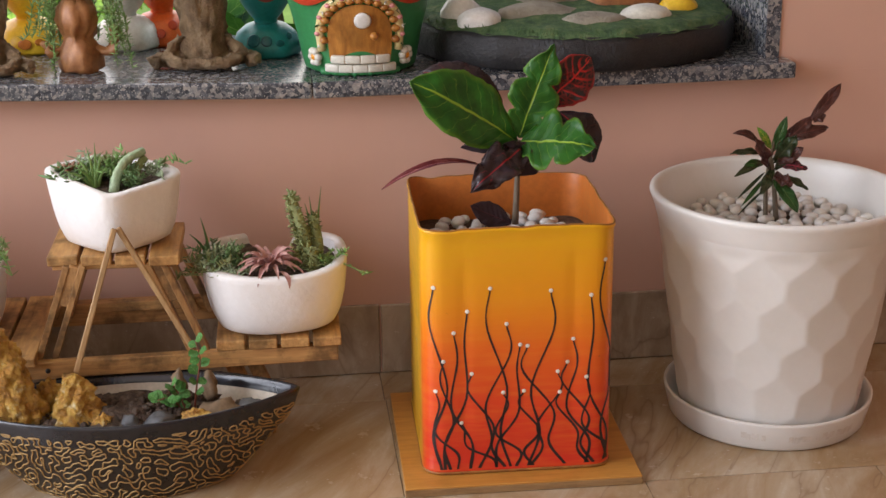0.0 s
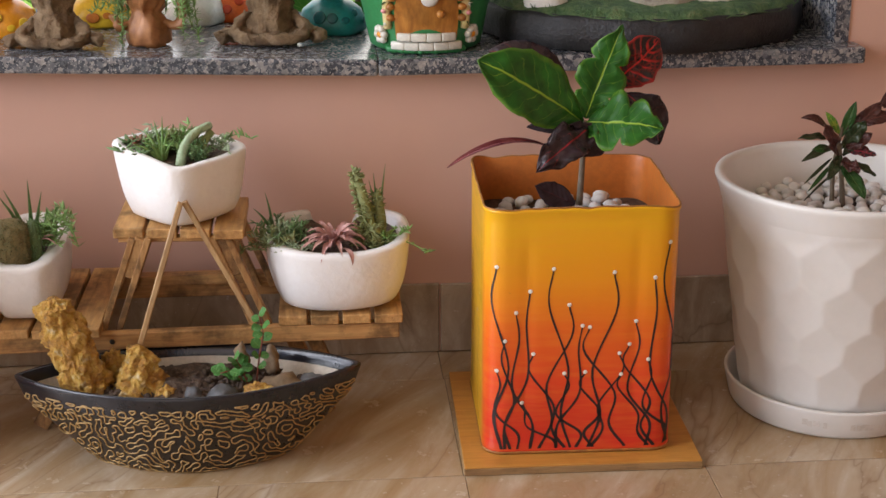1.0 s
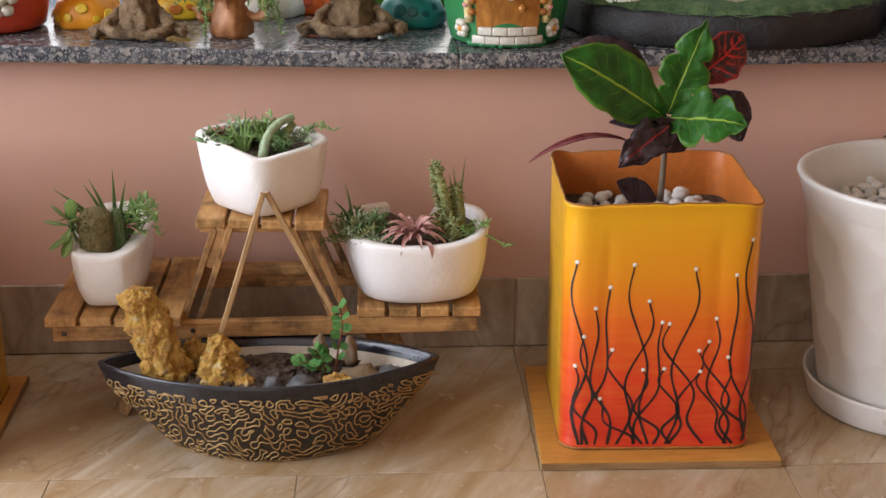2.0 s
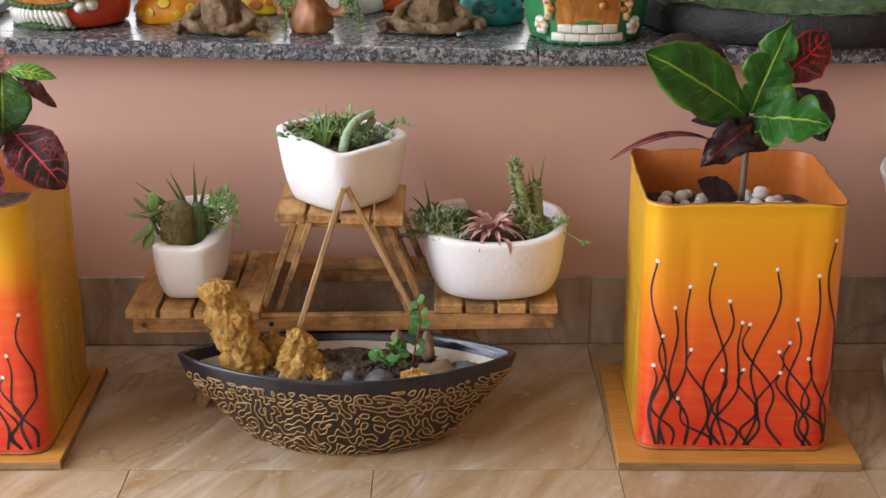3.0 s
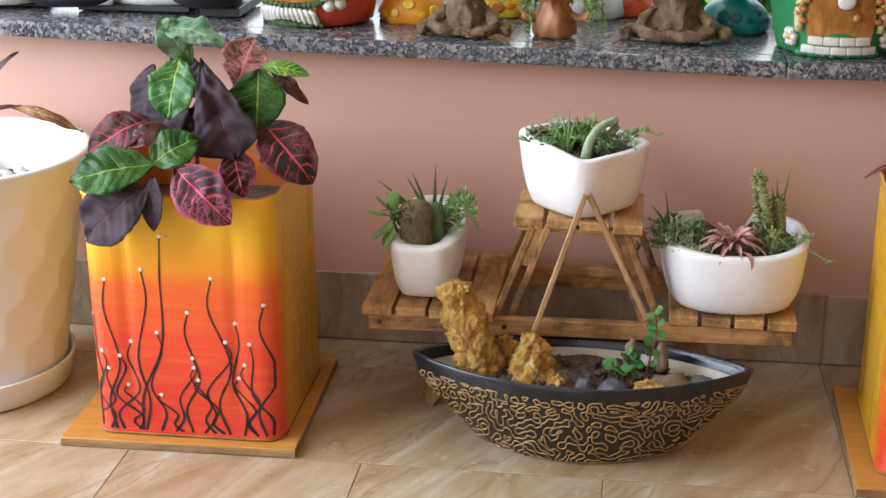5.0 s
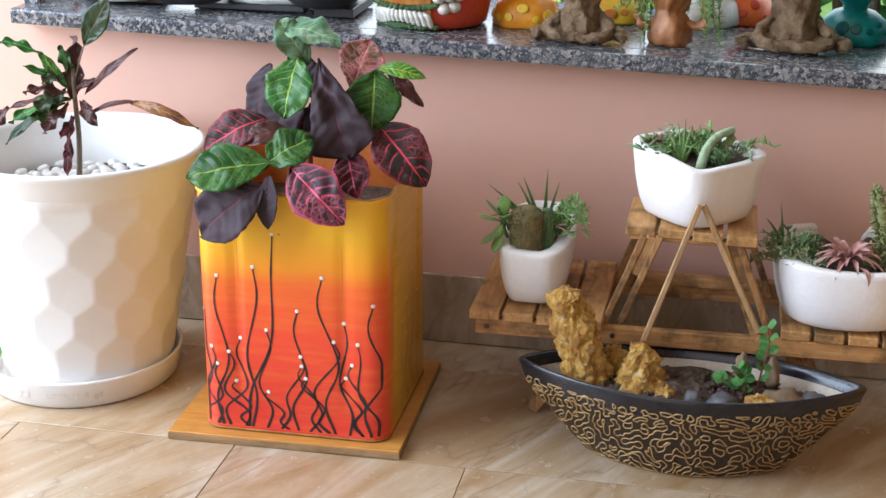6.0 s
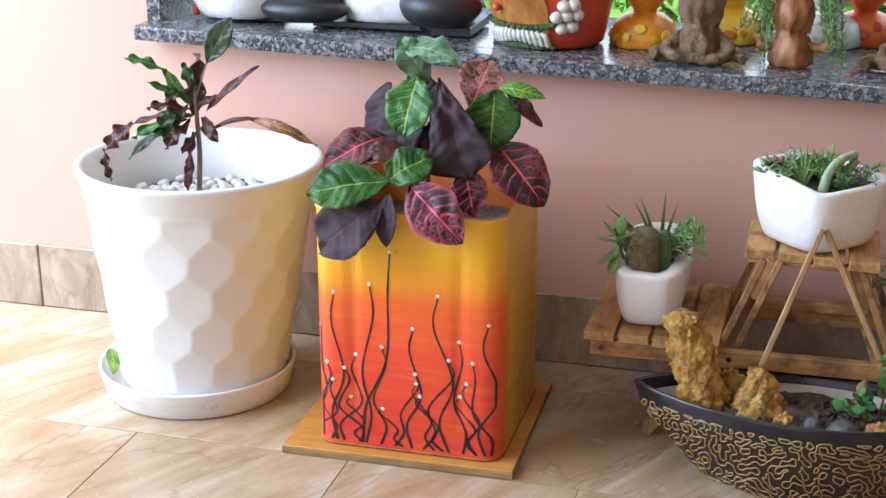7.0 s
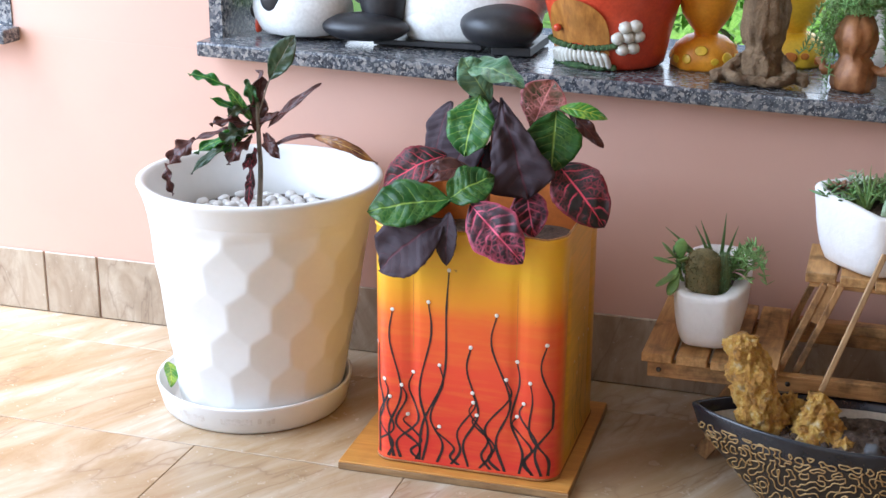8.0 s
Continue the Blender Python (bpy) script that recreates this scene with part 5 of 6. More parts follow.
blade(CROTON_L, (-0.916, -0.215, 0.406), (-0.931, -0.245, 0.372), (0, -0.9, 0.4), 0.02, "leaf_green", arch=0.1, waves=0.3)
blade(CROTON_L, (-0.899, -0.225, 0.348), (-0.904, -0.235, 0.298), (0, -0.95, 0.2), 0.015, "leaf_redvein", arch=0.05, waves=0.15)
blade(CROTON_L, (-0.896, -0.215, 0.376), (-0.904, -0.245, 0.354), (0, -0.9, 0.3), 0.013, "leaf_redvein", arch=0.1, waves=0.2)
blade(CROTON_L, (-0.884, -0.215, 0.399), (-0.854, -0.235, 0.371), (0.1, -0.9, 0.4), 0.02, "leaf_bronze", arch=0.15, waves=0.2)
blade(CROTON_L, (-0.894, -0.215, 0.412), (-0.86, -0.215, 0.431), (0.1, -0.8, 0.6), 0.012, "leaf_bronze", arch=0.1, waves=0.2)
CROTON_R = thing("narrow_leaf_croton", (0.799, -0.2, 0.279), "small croton with dark narrow leaves", "plant", "crotons")
stalk(CROTON_R, [(0.793, -0.2, 0.275), (0.791, -0.2, 0.331), (0.798, -0.2, 0.385)], 0.0035, 0.0022)
stalk(CROTON_R, [(0.808, -0.2, 0.274), (0.802, -0.2, 0.323), (0.796, -0.2, 0.362)], 0.004, 0.0025)
blade(CROTON_R, (0.839, -0.2, 0.405), (0.884, -0.2, 0.459), (0.1, -0.95, 0.3), 0.0187, "leaf_bronze", arch=0.04, waves=0.06, peak=0.6)
blade(CROTON_R, (0.794, -0.2, 0.347), (0.765, -0.22, 0.395), (0, -0.9, 0.4), 0.0172, "leaf_bronze", arch=0.1, waves=0.25)
blade(CROTON_R, (0.797, -0.2, 0.347), (0.773, -0.23, 0.322), (0, -0.9, 0.4), 0.0156, "leaf_olive", arch=0.12, waves=0.2)
blade(CROTON_R, (0.8, -0.2, 0.358), (0.821, -0.22, 0.397), (0, -0.9, 0.4), 0.0203, "leaf_olive", arch=0.12, waves=0.25)
blade(CROTON_R, (0.801, -0.2, 0.339), (0.815, -0.23, 0.331), (0, -0.9, 0.4), 0.0172, "leaf_bronze", arch=0.12, waves=0.25)
blade(CROTON_R, (0.85, -0.2, 0.41), (0.863, -0.2, 0.422), (0, -0.9, 0.4), 0.0172, "leaf_bronze", arch=0.1, waves=0.2)
blade(CROTON_R, (0.802, -0.2, 0.376), (0.849, -0.2, 0.417), (0.1, -0.95, 0.3), 0.0203, "leaf_bronze", arch=0.06, waves=0.12)
blade(CROTON_R, (0.809, -0.2, 0.386), (0.871, -0.2, 0.4), (0.1, -0.8, 0.6), 0.0203, "leaf_bronze", arch=0.12, waves=0.12)
blade(CROTON_R, (0.797, -0.2, 0.37), (0.813, -0.2, 0.418), (-0.1, -0.95, 0.3), 0.0156, "leaf_olive2", arch=0.05)
blade(CROTON_R, (0.795, -0.2, 0.374), (0.774, -0.2, 0.405), (-0.1, -0.9, 0.4), 0.0109, "leaf_lime", arch=0.1)
blade(CROTON_R, (0.782, -0.2, 0.377), (0.735, -0.22, 0.403), (-0.1, -0.7, 0.7), 0.0125, "leaf_bronze", arch=0.25)
blade(CROTON_R, (0.785, -0.2, 0.369), (0.733, -0.22, 0.376), (-0.1, -0.7, 0.7), 0.0101, "leaf_olive", arch=0.1, waves=0.2)
blade(CROTON_R, (0.786, -0.2, 0.359), (0.737, -0.23, 0.348), (0, -0.8, 0.6), 0.0109, "leaf_olive", arch=0.1)
blade(CROTON_R, (0.786, -0.2, 0.355), (0.753, -0.22, 0.36), (0, -0.8, 0.6), 0.0125, "leaf_olive2", arch=0.1)
blade(CROTON_R, (0.8, -0.2, 0.334), (0.822, -0.24, 0.298), (0.1, -0.9, 0.5), 0.0218, "leaf_olive2", arch=0.08)
blade(CROTON_R, (0.788, -0.2, 0.343), (0.743, -0.23, 0.318), (0, -0.8, 0.6), 0.0047, "leaf_olive", arch=0.05)
blade(CROTON_R, (0.789, -0.2, 0.335), (0.745, -0.24, 0.31), (0, -0.8, 0.6), 0.0062, "leaf_olive2", arch=0.08)
blade(CROTON_R, (0.791, -0.2, 0.32), (0.741, -0.24, 0.298), (0, -0.7, 0.7), 0.0031, "leaf_olive", arch=0.12)
blade(CROTON_R, (0.808, -0.2, 0.352), (0.838, -0.22, 0.35), (0.1, -0.8, 0.6), 0.0156, "leaf_redvein", arch=0.15, waves=0.15)
blade(CROTON_R, (0.813, -0.2, 0.337), (0.841, -0.22, 0.322), (0.1, -0.8, 0.6), 0.0109, "leaf_olive", arch=0.12, waves=0.15)
blade(CROTON_R, (0.804, -0.2, 0.354), (0.831, -0.22, 0.38), (0.1, -0.9, 0.5), 0.0187, "leaf_bronze", arch=0.1, waves=0.15)
blade(CROTON_R, (0.802, -0.2, 0.346), (0.822, -0.2, 0.373), (0, -0.95, 0.2), 0.0156, "leaf_olive", arch=0.1, waves=0.15)

# fallen leaf in the saucer
bm = bmesh.new()
leaf(bm, (-1.037, -0.246, 0.052), (-1.0, -0.309, 0.042), (0.6, -0.35, 0.7), 0.022, arch=0.08)
whole("fallen_leaf", bm, M["leaf_lime"], "green leaf fallen into a pot saucer", "leaf", (-1.02, -0.28, 0.0425))


SITTING = []


def succulent(name, loc, label, group="small succulents"):
    SITTING.append(thing(name, loc, label, "succulent", group))
    return SITTING[-1]


def settle(dx, dz):
    """Moves the plants of one pot together."""
    for ob in SITTING:
        ob.location += V(dx, 0, dz)
    SITTING.clear()


def bush(owner, c, r, size, step, count, mat, seed, name="foliage", low=0.15, width=0.5):
    """A loose tuft of leafy sprigs that spring from c."""
    rg = random.Random(seed)
    bm = bmesh.new()
    for i in range(count):
        a = i * 2.39996 + rg.uniform(-0.4, 0.4)
        e = rg.uniform(low, 1.25)
        d = V(math.cos(a) * math.cos(e), math.sin(a) * math.cos(e), math.sin(e)) * r * rg.uniform(0.65, 1.1)
        c0 = Vector(c) + V(rg.uniform(-0.3, 0.3) * r, rg.uniform(-0.3, 0.3) * r, 0)
        sprig(bm, [c0, c0 + d * 0.55 + V(0, 0, 0.12 * r), c0 + d], size, step, rg, width)
    return tagged(part(name, bm, M[mat], owner), kind="stuff")


def spikes(owner, c, tips, width, mat):
    for p in tips:
        bm = bmesh.new()
        c0 = Vector(c) + (Vector(p) - Vector(c)) * 0.05
        tube(bm, [c0, c0.lerp(Vector(p), 0.5) + V(0, 0.002, 0.004), p], width / 2, 0.0003, 8, 8, 0.45)
        part("leaf", bm, M[mat], owner)


# raised pot
s = succulent("haworthia", (-0.078, -0.185, 0.355), "spiky green haworthia in a white pot")
spikes(s, (-0.074, -0.19, 0.352), [(-0.096, -0.185, 0.395), (-0.084, -0.175, 0.404), (-0.074, -0.17, 0.408), (-0.066, -0.18, 0.398), (-0.108, -0.205, 0.382), (-0.057, -0.2, 0.385), (-0.09, -0.215, 0.386), (-0.07, -0.215, 0.382)], 0.0075, "succ")
s = succulent("caterpillar_cactus", (-0.045, -0.19, 0.352), "curved ribbed pale green cactus stems")
for k, pts in enumerate(([(-0.052, -0.205, 0.35), (-0.046, -0.195, 0.372), (-0.034, -0.18, 0.387), (-0.014, -0.165, 0.394)], [(-0.03, -0.185, 0.35), (-0.024, -0.175, 0.372), (-0.013, -0.165, 0.385)])):
    bm = bmesh.new()
    tube(bm, pts, 0.0066, 0.0048, 16, 40)
    for i, v in enumerate(bm.verts):
        v.co += V(0.0007, -0.0005, 0.0008) * (math.sin(i // 16 * 1.9) * (1 if i % 2 else -1)) + 0.0012 * V(noise.noise(v.co * 260), noise.noise(v.co * 260 + V(5, 0, 0)), noise.noise(v.co * 260 + V(0, 5, 0)))
    part("stem", bm, M["succ_pale" if k == 0 else "succ_moss"], s)
s = succulent("echeveria", (-0.112, -0.165, 0.362), "reddish echeveria rosette in a white pot")
bm = bmesh.new()
rosette(bm, (-0.108, -0.16, 0.372), 0.022, 16, 0.011, 0.9, random.Random(1))
part("rosette", bm, M["succ_red"], s)
s = succulent("leafy_succulent", (-0.115, -0.185, 0.36), "broad-leaved green succulent spilling over a pot edge")
rg = random.Random(3)
bm = bmesh.new()
for c, r in (((-0.122, -0.19, 0.368), 0.026), ((-0.1, -0.2, 0.366), 0.022), ((-0.118, -0.165, 0.372), 0.024)):
    rosette(bm, c, r, 10, 0.011, 0.8, rg)
tagged(part("foliage", bm, M["succ_dark"], s), kind="stuff")
s = succulent("string_succulent", (-0.005, -0.165, 0.36), "pale trailing succulent at a pot corner")
bush(s, (-0.004, -0.17, 0.363), 0.026, 0.009, 0.004, 9, "succ_pale", 21)
bm = bmesh.new()
sprig(bm, [(-0.002, -0.175, 0.372), (0.018, -0.175, 0.383), (0.04, -0.18, 0.378)], 0.011, 0.004, random.Random(5))
tagged(part("trailing_sprig", bm, M["succ"], s), kind="stuff")
s = succulent("ground_cover", (-0.06, -0.14, 0.36), "low mixed green ground cover in the pot")
bush(s, (-0.06, -0.145, 0.356), 0.038, 0.009, 0.004, 24, "succ_moss", 22)
bush(s, (-0.085, -0.17, 0.356), 0.03, 0.009, 0.004, 18, "succ", 23)
bush(s, (-0.03, -0.19, 0.354), 0.026, 0.009, 0.004, 16, "succ_dark", 24)
bush(s, (-0.05, -0.165, 0.36), 0.036, 0.011, 0.0045, 20, "succ", 25)
bush(s, (-0.085, -0.155, 0.362), 0.03, 0.013, 0.006, 14, "succ_pale", 26)
settle(-0.006, 0.004)

# narrow pot
s = succulent("barrel_cactus", (-0.266, -0.205, 0.225), "stubby brown-green barrel cactus")
for c, r, h in (((-0.268, -0.206, 0.22), 0.0215, 0.072), ((-0.243, -0.198, 0.22), 0.009, 0.068)):
    bm = bmesh.new()
    lathe(bm, [(r * 0.93, 0), (r, h * 0.3), (r, h * 0.7), (r * 0.88, h * 0.87), (r * 0.55, h * 0.97), (r * 0.08, h)], c, 52, False, True, lambda a, z: 1 + (0.025 if r > 0.01 else 0.08) * math.cos(13 * a) + 0.05 * noise.noise(V(math.cos(a) * 4, math.sin(a) * 4, z * 140)))
    rg = random.Random(int(r * 1e5))
    for i in range(420 if r > 0.01 else 160):
        a, f = rg.uniform(0, 6.283), rg.uniform(0.25, 1.0)
        rr = r * (1.0 if f < 0.75 else math.sqrt(max(0.02, 1 - ((f - 0.72) / 0.29) ** 2)))
        p = V(c[0] + rr * math.cos(a), c[1] + rr * math.sin(a), c[2] + h * f * 0.99)
        d = V(math.cos(a), math.sin(a), rg.uniform(-0.3, 1.2)).normalized()
        fleshy(bm, p - d * 0.001, p + d * rg.uniform(0.002, 0.005), 0.0022, 0.8, 4, 2)
    part("stem", bm, M["cactus"] if r > 0.01 else M["succ_dark"], s)
s2 = succulent("aloe", (-0.252, -0.16, 0.235), "upright dark green aloe leaves")
spikes(s2, (-0.252, -0.165, 0.235), [(-0.245, -0.19, 0.338), (-0.278, -0.18, 0.322), (-0.284, -0.185, 0.316), (-0.229, -0.19, 0.322), (-0.322, -0.19, 0.312), (-0.31, -0.2, 0.298)], 0.0105, "succ_dark")
s = succulent("jade_sprig", (-0.305, -0.2, 0.25), "oval-leaved green succulent leaning over a pot edge")
bm = bmesh.new()
for b, tp in (((-0.302, -0.205, 0.268), (-0.338, -0.22, 0.28)), ((-0.302, -0.2, 0.272), (-0.328, -0.205, 0.3)), ((-0.3, -0.198, 0.272), (-0.299, -0.2, 0.308)), ((-0.3, -0.21, 0.265), (-0.313, -0.225, 0.245)), ((-0.3, -0.215, 0.26), (-0.33, -0.235, 0.24)), ((-0.3, -0.2, 0.268), (-0.285, -0.22, 0.285)), ((-0.298, -0.215, 0.258), (-0.31, -0.235, 0.228))):
    fleshy(bm, b, Vector(b).lerp(Vector(tp), 0.82), 0.017, 0.25, 8, 8, None, True)
tube(bm, [(-0.285, -0.195, 0.225), (-0.297, -0.2, 0.25), (-0.301, -0.203, 0.275)], 0.003, 0.002)
part("foliage", bm, M["succ"], s)
bush(s, (-0.296, -0.195, 0.255), 0.026, 0.013, 0.006, 9, "succ_dark", 41)
s = succulent("fern_succulent", (-0.22, -0.15, 0.25), "feathery green succulent drooping over a pot side")
rg = random.Random(8)
bm = bmesh.new()
for k in range(7):
    o = V(rg.uniform(-0.012, 0.012), rg.uniform(-0.03, 0.02), rg.uniform(-0.004, 0.01))
    sprig(bm, [V(-0.232, -0.165, 0.24) + o * 0.4, V(-0.218, -0.175, 0.285) + o, V(-0.196, -0.19, 0.275) + o], 0.011, 0.004, rg, 0.32)
sprig(bm, [(-0.21, -0.185, 0.29), (-0.195, -0.195, 0.272), (-0.187, -0.2, 0.25)], 0.012, 0.004, rg, 0.4)
tagged(part("foliage", bm, M["succ"], s), kind="stuff")
bm = bmesh.new()
for b, tp in (((-0.232, -0.2, 0.262), (-0.212, -0.215, 0.27)), ((-0.232, -0.2, 0.262), (-0.21, -0.22, 0.26))):
    fleshy(bm, b, tp, 0.004, 0.4, 6, 4, (0, 0, 0.004))
part("red_shoots", bm, M["succ_pink"], s, "thin pink shoots")
bush(s, (-0.225, -0.17, 0.25), 0.034, 0.011, 0.0045, 16, "succ", 44)
settle(-0.0065, 0.0)

# wide pot
s = succulent("stonecrop", (0.068, -0.175, 0.235), "bushy grey-green stonecrop hanging over a pot edge")
bush(s, (0.068, -0.175, 0.238), 0.04, 0.011, 0.004, 30, "succ_dark", 31)
bush(s, (0.065, -0.19, 0.24), 0.038, 0.0095, 0.0045, 16, "succ_pale", 36)
bush(s, (0.05, -0.2, 0.238), 0.036, 0.011, 0.0045, 16, "succ_moss", 32, low=-0.3)
spikes(s, (0.055, -0.15, 0.24), [(0.046, -0.18, 0.31), (0.03, -0.17, 0.285)], 0.007, "succ_dark")
s = succulent("variegated_rosette", (0.09, -0.22, 0.235), "pale variegated rosette succulent")
bm = bmesh.new()
for c, r in (((0.09, -0.222, 0.24), 0.017), ((0.08, -0.212, 0.247), 0.014), ((0.1, -0.212, 0.245), 0.014)):
    rosette(bm, c, r, 14, 0.009, 1.0, random.Random(6), (0, -0.5, 1))
part("rosette", bm, M["succ_pale"], s)
s = succulent("bromeliad", (0.135, -0.2, 0.235), "pink earth star bromeliad with curling leaves")
rg = random.Random(12)
for i in range(30):
    a = i * 2.39996
    ln = 0.03 + 0.022 * (i / 30)
    b = V(0.133, -0.205, 0.242)
    tp = b + V(math.cos(a) * ln, math.sin(a) * ln * 0.9 - 0.004, 0.03 - 0.038 * (i / 30))
    bm = bmesh.new()
    leaf(bm, b, tp, (0, -0.2, 1), 0.0082, arch=0.28, fold=0.5, waves=0.12, peak=0.4, nv=8, nu=4, seed=i)
    part("leaf", bm, M["succ_pink"], s)
bm = bmesh.new()
leaf(bm, (0.142, -0.222, 0.246), (0.156, -0.252, 0.232), (0.3, -0.7, 0.6), 0.007, arch=0.4, nv=8, nu=4)
part("leaf", bm, M["succ_pink"], s)
s = succulent("mossy_stem_cactus", (0.178, -0.17, 0.24), "tall knobbly moss-green cactus stems")
rg = random.Random(14)
for base, tip in (((0.182, -0.175, 0.23), (0.163, -0.165, 0.33)), ((0.192, -0.168, 0.23), (0.19, -0.16, 0.3)), ((0.168, -0.185, 0.23), (0.16, -0.19, 0.262)), ((0.186, -0.195, 0.23), (0.186, -0.2, 0.265))):
    bm = bmesh.new()
    tube(bm, [base, Vector(base).lerp(Vector(tip), 0.5) + V(0.004, 0, 0), tip], 0.0095, 0.006, 8)
    ln = (Vector(tip) - Vector(base)).length
    for k in range(int(ln * 2600)):
        f = rg.random()
        p = Vector(base).lerp(Vector(tip), f)
        d = V(rg.uniform(-1, 1), rg.uniform(-1, 1), rg.uniform(-0.3, 1)).normalized()
        fleshy(bm, p + d * 0.005, p + d * (0.0165 - 0.004 * f), 0.0058, 0.5, 5, 3)
    part("stem", bm, M["succ_moss"], s)
s = succulent("aloe", (0.195, -0.15, 0.25), "slim upright aloe leaves")
spikes(s, (0.193, -0.155, 0.25), [(0.203, -0.165, 0.34), (0.187, -0.165, 0.328), (0.181, -0.165, 0.318)], 0.0075, "succ_dark")
s = succulent("trailing_stonecrop", (0.205, -0.19, 0.24), "bright green stonecrop trailing over a pot edge")
bush(s, (0.203, -0.19, 0.24), 0.026, 0.0095, 0.004, 16, "succ", 33)
bm = bmesh.new()
sprig(bm, [(0.215, -0.2, 0.248), (0.235, -0.205, 0.243), (0.256, -0.21, 0.232)], 0.006, 0.012, random.Random(15))
tube(bm, [(0.205, -0.195, 0.245), (0.228, -0.203, 0.2445), (0.254, -0.21, 0.233)], 0.0013, 0.0009, 6)
rosette(bm, (0.254, -0.21, 0.233), 0.012, 9, 0.006, 0.4, random.Random(16))
tagged(part("trailing_sprig", bm, M["succ"], s), kind="stuff")
bush(s, (0.185, -0.195, 0.238), 0.028, 0.01, 0.0045, 16, "succ_moss", 37)
settle(0.0, 0.0)

# round-leaved plant in the boat bowl
s = succulent("round_leaf_plant", (0.025, -0.31, 0.1), "small plant with round green leaves in the bowl")
rg = random.Random(18)
bm = bmesh.new()
paths = ([(0.03, -0.305, 0.095), (0.036, -0.308, 0.135), (0.042, -0.31, 0.168), (0.038, -0.31, 0.192)], [(0.02, -0.31, 0.095), (0.004, -0.318, 0.12), (-0.012, -0.325, 0.122)], [(0.022, -0.312, 0.095), (0.014, -0.32, 0.125), (0.006, -0.322, 0.142)])
for pts in paths:
    tube(bm, pts, 0.0014, 0.0008, 6)
part("stem", bm, M["stem_red"], s)
for pts in paths:
    line = curve3(pts, 9)
    for k, p in enumerate(line[2:]):
        for sgn in (-1, 1):
            if rg.random() < 0.3:
                continue
            d = V(sgn * rg.uniform(0.5, 1), rg.uniform(-0.8, 0.5), rg.uniform(-0.2, 0.8)).normalized()
            bm = bmesh.new()
            ln = rg.uniform(0.012, 0.0175)
            leaf(bm, p, p + d * ln, V(0, -0.6, 0.8) + V(rg.uniform(-0.4, 0.4), 0, 0), ln * 0.92, arch=0.05, nv=6, nu=4, peak=0.55)
            part("leaf", bm, M["leaf_round"], s)


# ---- things on the window ledge ----
def paint(name, a, b, rough=0.35, scale=25, **kw):
    return plain(name, a, b, rough, scale, 200, 0.12, **kw)


GREEN, RED, ORANGE, TEAL = paint("green_gloss_paint", (0.02, 0.17, 0.05), (0.03, 0.23, 0.08)), paint("red_gloss_paint", (0.55, 0.05, 0.02), (0.64, 0.08, 0.03)), paint("orange_gloss_paint", (0.72, 0.25, 0.01), (0.8, 0.33, 0.02)), paint("teal_gloss_paint", (0.005, 0.19, 0.19), (0.008, 0.25, 0.25))
TEAL_D, YELLOW, WHITE = paint("dark_teal_paint", (0.004, 0.1, 0.115), (0.006, 0.13, 0.14)), paint("yellow_gloss_paint", (0.8, 0.46, 0.02), (0.85, 0.55, 0.04)), paint("white_gloss_paint", (0.72, 0.7, 0.66), (0.8, 0.79, 0.76))
BLACK, PINK, TONGUE = paint("black_gloss_paint", (0.012, 0.012, 0.014), (0.03, 0.028, 0.03), 0.42), paint("pink_paint", (0.65, 0.2, 0.22), (0.72, 0.34, 0.32)), paint("brown_mouth_paint", (0.2, 0.035, 0.03), (0.28, 0.05, 0.04))
DOORWOOD = wood("painted_door_wood", (0.55, 0.24, 0.05), (0.42, 0.16, 0.03), (0.25, 0.09, 0.02), 0.3, 2, 0.35)
CREAMSTONE, CLAY, COPPER = paint("cream_painted_stone", (0.55, 0.52, 0.44), (0.68, 0.65, 0.57)), rock_mat("brown_bark_clay", ((0.09, 0.05, 0.025), (0.2, 0.12, 0.06), (0.3, 0.19, 0.1), (0.38, 0.26, 0.15)), 40), paint("copper_paint", (0.22, 0.08, 0.028), (0.4, 0.17, 0.06), 0.5, 60, metal=0.12)
PATHSTONE = rock_mat("painted_path_stone", ((0.22, 0.18, 0.13), (0.36, 0.31, 0.24), (0.44, 0.39, 0.31), (0.5, 0.46, 0.38)), 30)
TURF, SLABWOOD = rock_mat("painted_turf", ((0.015, 0.05, 0.015), (0.04, 0.11, 0.03), (0.09, 0.17, 0.05), (0.2, 0.22, 0.09)), 60), plain("charred_log_edge", (0.006, 0.0055, 0.006), (0.022, 0.02, 0.02), 0.6, 45, 260, 0.9, dist=0.004)


YELLOW_PALE = paint("pale_yellow_paint", (0.62, 0.5, 0.2), (0.72, 0.6, 0.3))


def on_ledge(name, x, y, label, category, group=""):
    return thing(name, (x, y, sill_z(x)), label, category, group)


def disc(bm, c, r, normal, bulge=0.0012, n=16, squash=1.0):
    nrm = Vector(normal).normalized()
    s = nrm.cross(V(0, 0, 1)).normalized()
    u = s.cross(nrm)
    rings = []
    for k, h in ((1.0, 0.0), (0.85, bulge * 0.7), (0.4, bulge)):
        rings.append([Vector(c) + nrm * h + k * r * (math.cos(a) * s + squash * math.sin(a) * u) for a in (2 * math.pi * i / n for i in range(n))])
    loft(bm, rings, True, True)


def on_side(prof, c, a, z, lift=0.0):
    """A point and normal on a turned body at angle a and height z."""
    r = None
    for (r0, z0), (r1, z1) in zip(prof, prof[1:]):
        if min(z0, z1) <= z <= max(z0, z1) and z0 != z1:
            r = r0 + (r1 - r0) * (z - z0) / (z1 - z0)
            sl = (r1 - r0) / (z1 - z0)
            break
